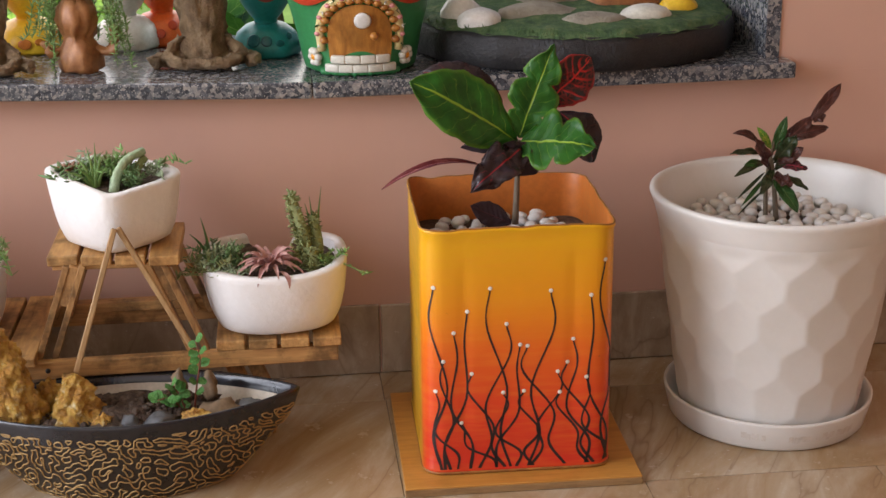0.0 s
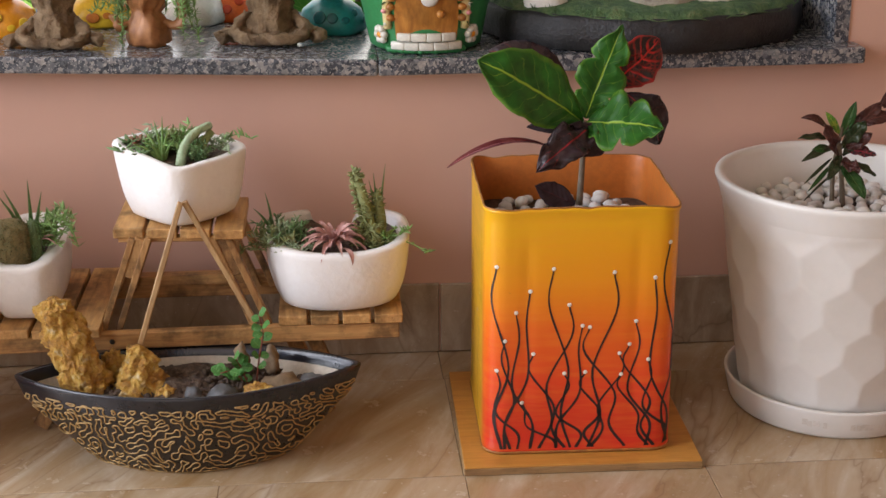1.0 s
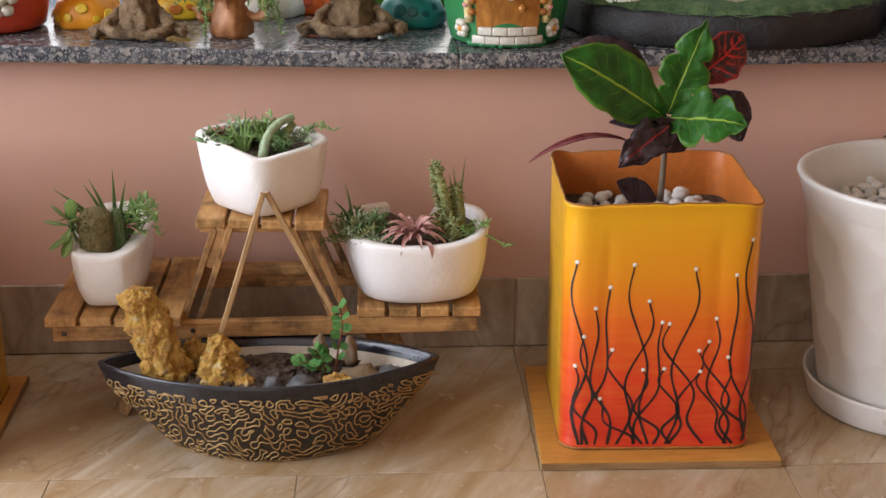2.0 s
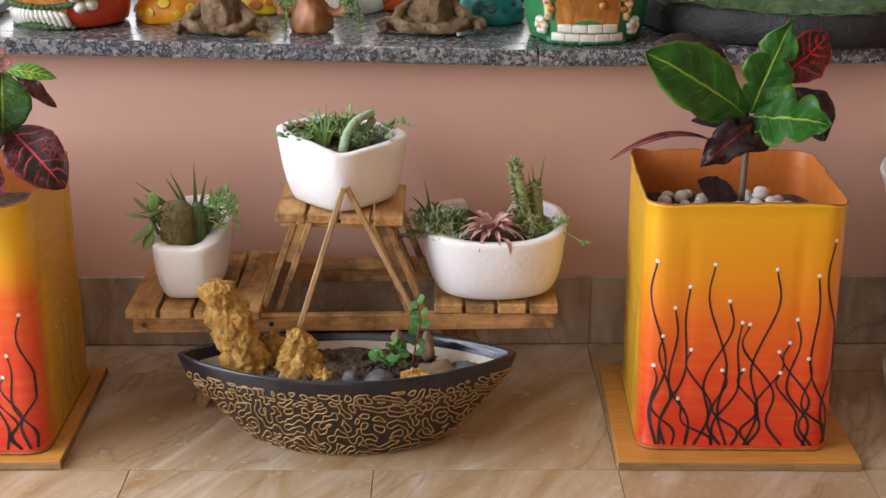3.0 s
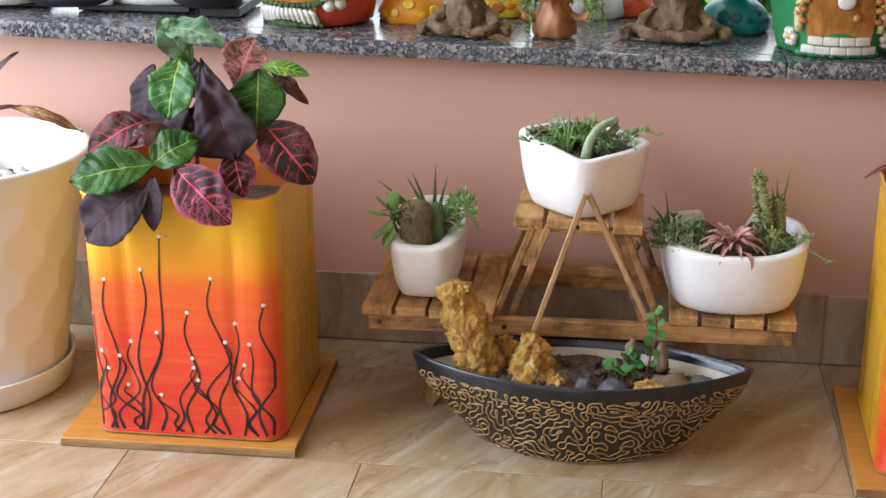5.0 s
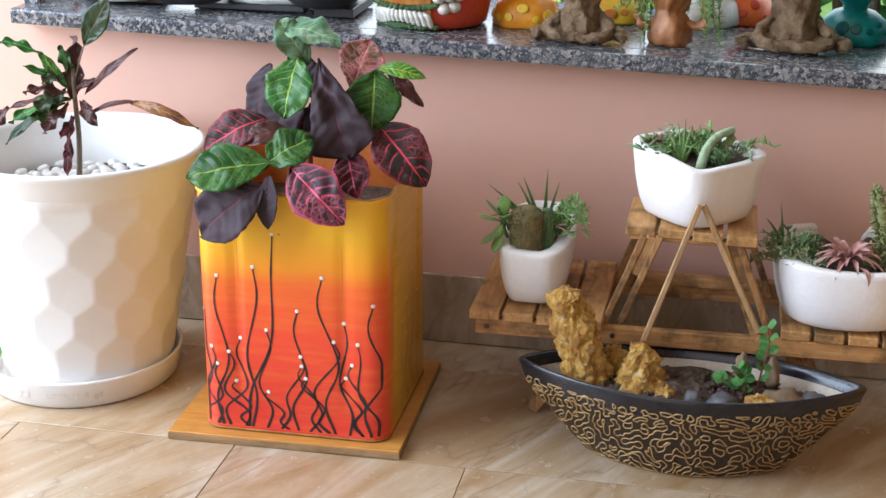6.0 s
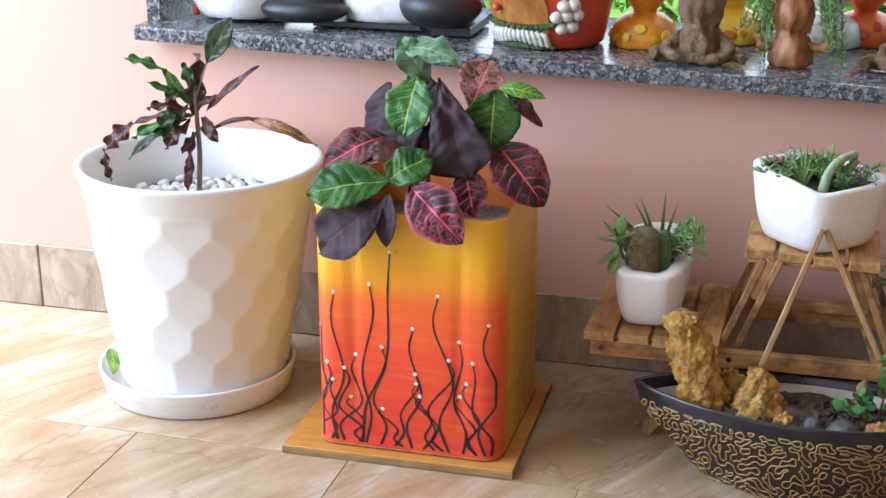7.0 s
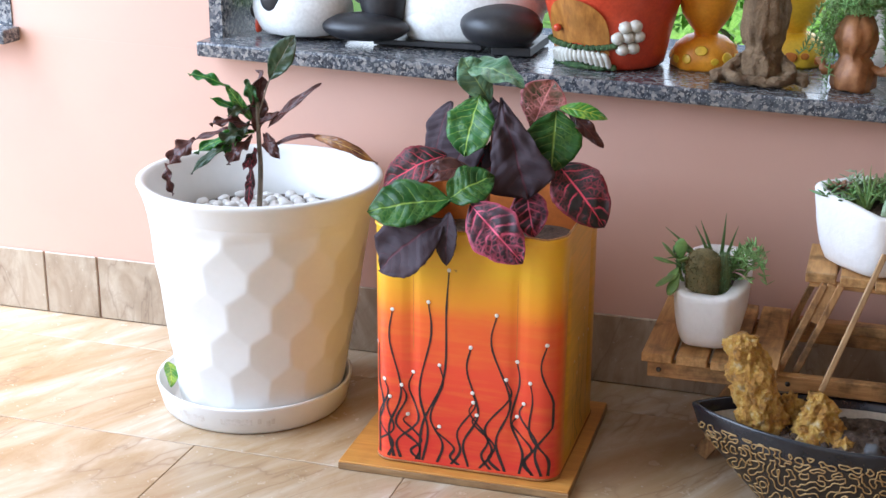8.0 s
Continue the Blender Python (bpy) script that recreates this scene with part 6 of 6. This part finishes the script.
    n = V(math.cos(a), math.sin(a), -sl).normalized()
    return V(c[0] + r * math.cos(a), c[1] + r * math.sin(a), c[2] + z) + n * lift, n


def cup_house(x, y, body, rim_col, door_a, label, wide, roof):
    """A painted cup with a raised round-topped door, stones at its foot and a trailing eave."""
    t = on_ledge("fairy_house_planter", x, y, label, "planter", "house planters")
    z0 = sill_z(x)
    c = (x, y, z0)
    prof = [(0.072, 0.0), (0.079, 0.004), (0.0825, 0.02), (0.088, 0.05), (0.097, 0.085), (0.108, 0.12), (0.115, 0.16), (0.118, 0.2)]
    bm = bmesh.new()
    lathe(bm, prof + [(0.112, 0.204), (0.104, 0.19), (0.09, 0.15)], c, 56, True, True)
    part("cup", bm, body, t)

    def put(da, z, lift=0.0):
        return on_side(prof, c, door_a + da, z, lift)

    # door leaf
    bm = bmesh.new()
    pts = []
    w, hh = 0.5 * wide, 0.064
    for i in range(25):
        a = math.pi * i / 24
        pts.append((w * math.cos(a), 0.028 + 0.012 + hh * math.sin(a) ** 0.8))
    pts += [(-w, 0.022), (w, 0.022)]
    cen = put(0, 0.05, 0.006)[0]
    vs = [bm.verts.new(put(da, z, 0.004)[0]) for da, z in pts]
    vo = bm.verts.new(cen)
    for i in range(len(vs)):
        bm.faces.new((vs[i], vs[(i + 1) % len(vs)], vo))
    door = part("door", bm, DOORWOOD, t, "brown wood-grained door")
    # arch of small blocks
    for i in range(15 if roof else 0):
        a = math.pi * (i + 0.5) / 15
        p, n = put(1.12 * w * math.cos(a), 0.04 + 1.1 * hh * math.sin(a) ** 0.8, 0.004)
        bm = bmesh.new()
        blob(bm, p, 0.0068, 2, 0.1, 1.5, (1, 1, 0.8), i)
        part("arch_block", bm, rim_col, t)
    if roof:
        bm = bmesh.new()
        p, n = put(0.04, 0.082, 0.007)
        disc(bm, p, 0.012, n, 0.002)
        part("door_window", bm, WHITE, door, "round white door window")
    bm = bmesh.new()
    p, n = put(0.2 if roof else -0.3, 0.06, 0.008)
    blob(bm, p, 0.006, 2, 0.02)
    part("door_knob", bm, RED if body is RED else DOORWOOD, door)
    if roof:
        bm = bmesh.new()
        tube(bm, [put(1.29 * w * math.cos(math.pi * i / 12), 0.036 + 1.24 * hh * math.sin(math.pi * i / 12) ** 0.8, 0.002)[0] for i in range(13)], 0.0062, 0.0062, 8, 40)
        part("arch_band", bm, YELLOW_PALE, t, "pale yellow band round the door arch")
    # garland round the arch
    rg = random.Random(int(x * 1000))
    for i in range(19 if roof else 0):
        a = math.pi * (i + 0.2) / 18.6
        p, n = put(1.3 * w * math.cos(a), 0.037 + 1.25 * hh * math.sin(a) ** 0.8, 0.007)
        bm = bmesh.new()
        if i % 2:
            blob(bm, p, 0.0044, 2, 0.15, 2, (1, 1, 0.8), i)
        else:
            for k in range(4):
                d = V(rg.uniform(-1, 1), rg.uniform(-0.6, 0.1), rg.uniform(-1, 1)).normalized()
                fleshy(bm, p, p + d * 0.0065, 0.004, 0.4, 5, 3)
        part("garland_bloom" if i % 2 else "garland_leaf", bm, PINK if i % 2 else (TURF if body is RED else CREAMSTONE if i % 4 else TURF), t)
    # stones at the foot
    k = 0
    for row, n_st in enumerate((5, 4) if roof else ()):
        for i in range(n_st):
            da = (i - (n_st - 1) / 2) * 0.235
            p, n = put(da, 0.0125 + 0.0125 * row, 0.004)
            bm = bmesh.new()
            box(bm, (-0.0108, -0.004, -0.0058), (0.0108, 0.004, 0.0058), 0.0026, 2)
            bmesh.ops.transform(bm, matrix=Matrix.Translation(p) @ Matrix.Rotation(door_a + da + math.pi / 2, 4, "Z"), verts=bm.verts)
            part("foot_stone", bm, CREAMSTONE, t)
            k += 1
    for i in range(0 if roof else 13):
        da = (i - 6) * 0.088
        bm = bmesh.new()
        tube(bm, [put(da * 1.1, 0.011 - 0.004 * math.cos(i * 0.5), 0.003)[0], put(da, 0.022, 0.0055)[0], put(da * 0.85, 0.032 - 0.0006 * (i - 6) ** 2 * 0.3, 0.003)[0]], 0.0047, 0.004, 8)
        part("step_rib", bm, CREAMSTONE, t, "white ribbed step")
    for i, (da, z) in enumerate(() if roof else ((0.78, 0.034), (0.95, 0.036), (0.7, 0.05), (0.86, 0.052), (1.02, 0.053), (0.8, 0.066), (0.95, 0.068))):
        p, n = put(da, z, 0.004)
        bm = bmesh.new()
        blob(bm, p, 0.0102, 2, 0.1, 1.2, (1, 1, 0.9), i)
        part("wall_stone", bm, CREAMSTONE, t)
    for i in range(0 if roof else 19):
        a = math.pi * (i + 0.5) / 19
        bm = bmesh.new()
        blob(bm, put(0.66 * math.cos(a), 0.04 - 0.006 * math.sin(a), 0.004)[0], 0.0062, 2, 0.25, 2, (1, 1, 0.7), i)
        part("grass_tuft", bm, TURF, t)
    for sgn in (-1, 1) if roof else ():
        for i in range(7):
            a = i * math.pi * 2 / 6
            p, n = put(sgn * 0.8 + 0.075 * math.cos(a) * (i > 0), 0.026 + 0.0085 * math.sin(a) * (i > 0), 0.004)
            bm = bmesh.new()
            blob(bm, p, 0.0058, 2, 0.1, 1.2, (1, 1, 1), i)
            part("petal_stone", bm, CREAMSTONE if i else ORANGE, t)
    bm = bmesh.new()
    for i in range(22):
        p, n = put((i - 10.5) * 0.062, 0.006, 0.002)
        blob(bm, p, 0.0058 + rg.uniform(-0.001, 0.0015), 2, 0.2, 2, (1, 1, 0.8), i)
    part("grass_band", bm, TURF if body is RED else GREEN, t, "green painted grass at the foot")
    if roof:
        bm = bmesh.new()
        rings = []
        for q in range(9):
            f = q / 8
            ring = []
            for i in range(57):
                da = (i - 28) / 28 * 1.2
                drop = 0.113 + 0.012 * math.cos(da * 4.2) + 0.05 * f
                p, n = put(da, min(0.198, drop), 0.003 + 0.007 * math.sin(math.pi * min(1, f * 1.2 + 0.15)))
                ring.append(p)
            rings.append(ring)
        loft(bm, rings, closed=False)
        part("toadstool_eave", bm, RED, t, "red wavy toadstool eave")
    return t


cup_house(0.272, 0.064, GREEN, DOORWOOD, -1.62, "green cup planter with a little arched door and red eave", 1.0, True)
cup_house(-0.464, 0.092, RED, paint("brown_arch_paint", (0.3, 0.12, 0.03), (0.4, 0.18, 0.05)), -1.98, "red cup planter with a round brown door and pale stones", 1.15, False)


def egg_figure(x, y, col, spot, label, face=True, scale=1.0, spots=True):
    """A painted egg cup: a spotted round foot and a smooth bulb above."""
    t = on_ledge("egg_cup_planter", x, y, label, "planter", "egg cup planters")
    c = (x, y, sill_z(x))
    k = scale
    prof = [(0.046 * k, 0.0), (0.049 * k, 0.004), (0.0485 * k, 0.018 * k), (0.043 * k, 0.033 * k), (0.03 * k, 0.044 * k), (0.019 * k, 0.048 * k)]
    bm = bmesh.new()
    lathe(bm, prof, c, 48, True, True, lambda a, z: 1 + 0.05 * math.cos(6 * a) * max(0.0, 1 - z / 0.04))
    part("foot", bm, col, t)
    bulb = [(0.0175 * k, 0.046 * k), (0.017 * k, 0.052 * k), (0.024 * k, 0.06 * k), (0.036 * k, 0.078 * k), (0.043 * k, 0.1 * k), (0.046 * k, 0.13 * k), (0.043 * k, 0.17 * k), (0.03 * k, 0.19 * k)]
    bm = bmesh.new()
    lathe(bm, bulb, c, 40, False, True)
    part("bulb", bm, col, t)
    rg = random.Random(int(x * 991))
    for i in range(9 if spots else 0):
        p, n = on_side(prof, c, -1.57 + (i - 4) * 0.42, rg.uniform(0.008, 0.034) * k, 0.0012)
        bm = bmesh.new()
        disc(bm, p, rg.uniform(0.006, 0.0105) * k, n, 0.0008, 14, rg.uniform(0.7, 1.0))
        part("spot", bm, spot, t)
    if face:
        bm = bmesh.new()
        pts = [(0.55 * math.cos(a), 0.102 - 0.02 * math.sin(a)) for a in (math.pi * i / 14 for i in range(15))]
        vs = [bm.verts.new(on_side(bulb, c, -1.5 + da, z * k, 0.0006)[0]) for da, z in pts]
        mid = [bm.verts.new(on_side(bulb, c, -1.5 + da * 0.9, 0.104 * k, 0.0008)[0]) for da, z in pts]
        for i in range(14):
            bm.faces.new((vs[i], vs[i + 1], mid[i + 1], mid[i]))
        part("curved_mark", bm, TONGUE, t, "dark curved painted mark")
        bm = bmesh.new()
        up = [bm.verts.new(on_side(bulb, c, -1.5 + da * 0.88, 0.108 * k, 0.001)[0]) for da, z in pts]
        lo = [bm.verts.new(on_side(bulb, c, -1.5 + da * 0.92, 0.1025 * k, 0.001)[0]) for da, z in pts]
        for i in range(14):
            bm.faces.new((lo[i], lo[i + 1], up[i + 1], up[i]))
        part("white_mark", bm, WHITE, t, "white painted band")
    return t


egg_figure(0.140, 0.165, TEAL, TEAL_D, "teal egg cup planter with a spotted foot")
egg_figure(-0.329, 0.117, ORANGE, YELLOW, "orange egg cup planter with a spotted foot", False)
egg_figure(-0.209, 0.205, YELLOW, paint("rust_spot_paint", (0.5, 0.14, 0.02), (0.6, 0.2, 0.03)), "yellow egg cup planter with rust spots", False)
egg_figure(-0.018, 0.262, paint("red_orange_paint", (0.7, 0.1, 0.02), (0.78, 0.15, 0.03)), RED, "red orange egg cup planter", False)


egg_figure(-0.070, 0.225, WHITE, WHITE, "plain white egg cup planter", False, 1.0, False)


def stump_statue(x, y, k, mat, mop, label, crossed=True, waist=0.025, tall=1.0):
    """A stump-shaped clay figure: gnarled trunk, folded limbs and a broad base, in one mesh."""
    z0 = sill_z(x)
    bm = bmesh.new()
    sh = lambda a, z: 1 + 0.05 * math.sin(5 * a + z * 60) + 0.04 * math.sin(11 * a - z * 90)
    column = [(r * k, z * k * tall) for r, z in ((0.03, 0.001), (0.034, 0.008), (0.032, 0.03), (0.027, 0.044), (waist, 0.052), (waist + 0.002, 0.058), (0.029, 0.066), (0.0335, 0.082), (0.033, 0.11), (0.029, 0.14), (0.026, 0.17))]
    if mop:
        column = column[:8] + [(0.03 * k, 0.1 * k * tall), (0.02 * k, 0.115 * k * tall), (0.004 * k, 0.12 * k * tall)]
    lathe(bm, column, (x, y, z0), 40, True, True, sh)
    if crossed:
        for s in (-1, 1):
            tube(bm, [(x + s * 0.028 * k, y - 0.004, z0 + 0.036 * k), (x + s * 0.046 * k, y - 0.022 * k, z0 + 0.02 * k), (x + s * 0.03 * k, y - 0.044 * k, z0 + 0.012 * k), (x - s * 0.012 * k, y - 0.046 * k, z0 + 0.012 * k)], 0.0085 * k, 0.007 * k, 9)
            tube(bm, [(x + s * 0.022 * k, y - 0.012 * k, z0 + 0.012 * k), (x + s * 0.062 * k, y - 0.02 * k, z0 + 0.013 * k), (x + s * 0.058 * k, y - 0.034 * k, z0 + 0.009 * k)], 0.0105 * k, 0.007 * k, 9)
    else:
        tube(bm, [(x + 0.024 * k, y, z0 + 0.036 * k), (x + 0.052 * k, y - 0.008, z0 + 0.035 * k), (x + 0.058 * k, y - 0.004, z0 + 0.075 * k)], 0.009 * k, 0.006 * k, 9)
        tube(bm, [(x - 0.024 * k, y, z0 + 0.036 * k), (x - 0.046 * k, y - 0.008, z0 + 0.032 * k), (x - 0.052 * k, y - 0.004, z0 + 0.05 * k)], 0.009 * k, 0.006 * k, 9)
    for v in bm.verts:
        v.co += 0.0075 * k * V(noise.noise(v.co * 110), noise.noise(v.co * 110 + V(9, 0, 0)), 0.5 * noise.noise(v.co * 110 + V(0, 9, 0)))
    whole("stump_statue", bm, mat, label, "statue", (x, y, z0), "stump statues")
    if mop:
        t = thing("trailing_moss_plant", (x, y, z0 + 0.1 * k), "feathery green plant trailing from a statue's top", "plant")
        rg = random.Random(int(1000 * abs(x)))
        bm = bmesh.new()
        for i in range(46):
            a = i * 2.39996
            r = rg.uniform(0.04, 0.078) * k
            sprig(bm, [(x, y, z0 + 0.118 * k), (x + r * 0.7 * math.cos(a), y + r * 0.6 * math.sin(a), z0 + rg.uniform(0.13, 0.16) * k), (x + r * math.cos(a), y + r * math.sin(a) * 0.85, z0 + rg.uniform(0.06, 0.13) * k), (x + r * 1.15 * math.cos(a), y + r * 0.95 * math.sin(a), z0 + rg.uniform(-0.0, 0.07) * k)] if math.sin(a) > -0.6 or abs(math.cos(a)) > 0.75 else [(x, y, z0 + 0.118 * k), (x + r * 0.5 * math.cos(a), y + r * 0.5 * math.sin(a), z0 + 0.15 * k), (x + r * 0.6 * math.cos(a), y + r * 0.6 * math.sin(a), z0 + 0.125 * k)], 0.0105, 0.0032, rg, 0.36, 10)
        tagged(part("foliage", bm, M["succ"], t), kind="stuff")


stump_statue(-0.240, 0.036, 0.95, CLAY, False, "grey-brown clay stump statue with folded limbs")
stump_statue(-0.116, 0.046, 0.85, COPPER, True, "copper brown clay statue under a mop of moss", False, 0.022, 1.05)
stump_statue(0.053, 0.078, 1.08, CLAY, False, "brown bark-textured clay stump statue", True, 0.029)

# panda statue lying along the ledge: one mesh, white with black limbs
def panda():
    x, z0 = -0.78, sill_z(-0.78)
    bm = bmesh.new()
    zb = z0 + 0.0105
    parts = [((-0.945, 0.075, 0.05), 0.08, (1.0, 0.8, 0.8), 0), ((-0.69, 0.12, 0.065), 0.1, (1.2, 0.8, 0.9), 0), ((-0.72, 0.1, 0.04), 0.07, (1.0, 0.8, 0.8), 0), ((-0.63, 0.14, 0.14), 0.1, (1.0, 0.8, 1.1), 0), ((-0.80, 0.13, 0.12), 0.1, (1.3, 0.7, 0.8), 0),
             ((-0.809, 0.072, 0.085), 0.044, (0.92, 0.85, 1.7), 1), ((-0.832, 0.046, 0.0285), 0.04, (1.7, 1.05, 0.56), 1), ((-0.622, 0.058, 0.04), 0.06, (1.03, 0.9, 0.55), 1), ((-0.972, 0.02, 0.066), 0.017, (1.1, 0.5, 1.15), 1), ((-1.016, 0.058, 0.043), 0.011, (0.7, 1.2, 1.1), 1)]
    for c, r, sq, mi in parts:
        n0 = len(bm.faces)
        blob(bm, (c[0], c[1], z0 + c[2]), r, 4, 0.03, 1.2, sq, c[0] * 7)
        bm.faces.ensure_lookup_table()
        for f in bm.faces[n0:]:
            f.material_index = mi
    n0 = len(bm.faces)
    blob(bm, (-1.008, 0.048, z0 + 0.022), 0.008, 3, 0.05, 1.5, (0.6, 1.0, 2.0), 3)
    bm.faces.ensure_lookup_table()
    for f in bm.faces[n0:]:
        f.material_index = 2
    for v in bm.verts:
        v.co.z = max(v.co.z, zb + 0.0006)
    whole("panda_statue", bm, [WHITE, BLACK, RED], "glossy white and black panda statue lying on the ledge", "statue", (x, 0.1, zb))
    # Recessed base; its dark colours also stand in for the shadow gap.
    for bx, w, mat in ((-0.925, 0.05, M["soil"]), (-0.735, 0.085, BLACK), (-0.605, 0.03, BLACK)):
        bm = bmesh.new()
        zt = sill_z(bx)
        box(bm, (bx - w, 0.05, zt + 0.0012 + 0.03 * w), (bx + w, 0.17, zb), 0.001, 1)
        whole("support_block", bm, mat, "dark recessed base with the shadow gap under a statue in its colour", "block", (bx, 0.1, zt), "blocks under the statue", smooth=False)


panda()


# round slab with a miniature garden
def miniature_garden():
    x, y, r = 0.597, 0.18, 0.25
    z0 = sill_z(x)
    t = on_ledge("miniature_garden", x, y, "miniature garden on a thick dark log slice", "miniature garden")
    sh = lambda a, z: 1 + 0.012 * math.sin(7 * a) + 0.008 * math.sin(17 * a + 1)
    bm = bmesh.new()
    lathe(bm, [(r * 0.97, 0.0015), (r * 0.99, 0.004), (r, 0.025), (r * 0.995, 0.042), (r * 0.975, 0.05)], (x, y, z0), 84, True, True, sh)
    for v in bm.verts:
        v.co += 0.0016 * V(noise.noise(v.co * V(40, 40, 300).length * 0.2), 0, 0)
    part("log_slice", bm, SLABWOOD, t, "charred dark log edge")
    bm = bmesh.new()
    rings = []
    for k in (0.985, 0.93, 0.82, 0.66, 0.48, 0.3, 0.12):
        rings.append([V(x + r * k * sh(a, 0) * math.cos(a), y + r * k * sh(a, 0) * math.sin(a), z0 + 0.048 + (0.008 + 0.02 * (1 - k)) * (k < 0.98) + 0.006 * noise.noise(V(9 * k * math.cos(a), 9 * k * math.sin(a), 1))) for a in (2 * math.pi * i / 84 for i in range(84))])
    loft(bm, rings, False, True)
    part("turf", bm, TURF, t, "green turf")
    for px, py, pr, sq, mat, nm in ((0.44, 0.02, 0.026, (1.2, 0.8, 0.8), WHITE, "pale_stone"), (0.53, 0.06, 0.045, (1.4, 0.7, 0.4), PATHSTONE, "path_slab"), (0.60, 0.0, 0.036, (1.3, 0.7, 0.35), PATHSTONE, "path_slab"), (0.68, 0.02, 0.03, (1.3, 0.8, 0.6), CREAMSTONE, "pale_stone"), (0.745, 0.08, 0.024, (1.2, 0.9, 0.8), YELLOW, "yellow_stone"), (0.665, 0.1, 0.045, (1.3, 0.6, 0.8), COPPER, "clay_bridge"), (0.42, 0.07, 0.03, (1.0, 0.8, 1.0), WHITE, "pale_stone"), (0.575, 0.14, 0.055, (1.2, 0.7, 0.5), PATHSTONE, "path_slab")):
        bm = bmesh.new()
        blob(bm, (px, py + 0.012, z0 + 0.06), pr, 3, 0.12, 1.6, sq, px * 20)
        part(nm, bm, mat, t)
    rg = random.Random(77)
    bm = bmesh.new()
    for i in range(1500):
        a, q = rg.uniform(0, 2 * math.pi), math.sqrt(rg.uniform(0.25, 0.96))
        p = V(x + r * q * math.cos(a), y + r * q * math.sin(a), z0 + 0.053)
        if p.y > 0.2:
            continue
        d = V(rg.uniform(-1, 1), rg.uniform(-1, 1), 1.2).normalized()
        v0, v1, v2 = (bm.verts.new(p + V(o, 0, 0)) for o in (-0.0012, 0.0012, 0))
        v2.co = p + d * rg.uniform(0.005, 0.011)
        bm.faces.new((v0, v1, v2))
    tagged(part("turf_blades", bm, TURF, t), kind="stuff")
    for sx in (-0.13, 0.12):
        bm = bmesh.new()
        blob(bm, (x + sx, y - 0.12, z0 + 0.004), 0.02, 3, 0.1, 1.5, (1.6, 0.9, 0.2), sx * 9)
        part("support_stone", bm, M["slate"], t, "dark stone under the slab")


miniature_garden()

# ---- garden outside the window ----
def garden_bush(x, y, r, h, seed, mat, size, n):
    t = thing("garden_bush", (x, y, -0.3), "leafy green garden bush outside the window", "bush", "garden bushes")
    rg = random.Random(seed)
    bm = bmesh.new()
    for i in range(6):
        a = i * 1.1
        tube(bm, [(x, y, -0.3), (x + 0.1 * math.cos(a), y + 0.1 * math.sin(a), h * 0.4), (x + r * 0.6 * math.cos(a), y + r * 0.6 * math.sin(a), h * 0.85)], 0.014, 0.005, 6)
    part("branches", bm, M["stem"], t)
    bm = bmesh.new()
    for i in range(n):
        a, e = rg.uniform(0, 2 * math.pi), rg.uniform(-1, 1)
        q = rg.uniform(0.45, 1.0) ** 0.5
        k = 1 + 0.25 * noise.noise(V(math.cos(a) * 2, math.sin(a) * 2, e * 2 + seed))
        c = V(x + r * q * k * math.cos(a) * math.sqrt(1 - e * e), y + r * 0.8 * q * k * math.sin(a) * math.sqrt(1 - e * e), h * 0.5 + h * 0.62 * q * e)
        d = V(rg.uniform(-1, 1), rg.uniform(-1, 0.6), rg.uniform(-0.6, 0.8)).normalized()
        leaf(bm, c, c + d * size * rg.uniform(0.7, 1.2), V(rg.uniform(-0.6, 0.6), rg.uniform(-1, 0), 1), size * rg.uniform(0.35, 0.55), arch=0.1, nv=4, nu=2)
    tagged(part("foliage", bm, mat, t), kind="stuff")


GARDEN = leaf_mat("garden_leaf", (0.16, 0.4, 0.05), (0.3, 0.58, 0.1), (0.4, 0.62, 0.16), 6, 0.04, rough=0.6)
GARDEN_D = leaf_mat("garden_leaf_deep", (0.03, 0.16, 0.02), (0.08, 0.28, 0.04), (0.16, 0.36, 0.07), 6, 0.04, rough=0.55)
garden_bush(-0.22, 1.35, 0.42, 0.42, 51, GARDEN, 0.06, 900)
garden_bush(0.25, 0.85, 0.28, 1.15, 52, GARDEN_D, 0.16, 260)
garden_bush(0.85, 1.2, 0.45, 1.2, 53, GARDEN_D, 0.09, 800)
garden_bush(-0.9, 1.7, 0.5, 0.36, 54, GARDEN, 0.06, 900)

# ---- floor pieces ----
floor = thing("floor", (0, 0, 0), "polished beige marble floor tiles with brown veins", "")
floor["kind"] = "structure"
bm = bmesh.new()
box(bm, (X0 - 0.2, YB - 0.2, -0.3), (X1 + 0.2, WT, -0.0012))
part("floor_bed", bm, M["grout"], floor, "dark grout bed", smooth=False)
rows = [(0.0, -0.1, 0.945, 0.283), (-0.1, -0.388, 0.945, 0.285)]
y = -0.388
while y > YB:
    rows.append((y, max(YB, y - 0.305), 0.303, -0.016))
    y -= 0.305
shared = {}
for y1, y0, w, start in rows:
    x = start - w * math.ceil((start - X0) / w)
    while x < X1:
        a, b = max(X0, x), min(X1, x + w)
        if b - a > 0.02:
            key = (round(b - a, 3), round(y1 - y0, 3))
            if key not in shared:
                bm = bmesh.new()
                hx, hy = key[0] / 2 - 0.0004, key[1] / 2 - 0.001
                box(bm, (-hx, -hy, -0.008), (hx, hy, 0.0), 0.0006, 1)
                me = bpy.data.meshes.new("tile")
                bm.to_mesh(me)
                bm.free()
                me.materials.append(M["floor"])
                shared[key] = me
            ob = new("tile", shared[key])
            ob.parent = floor
            ob.location = ((a + b) / 2, (y0 + y1) / 2, 0)
        x += w
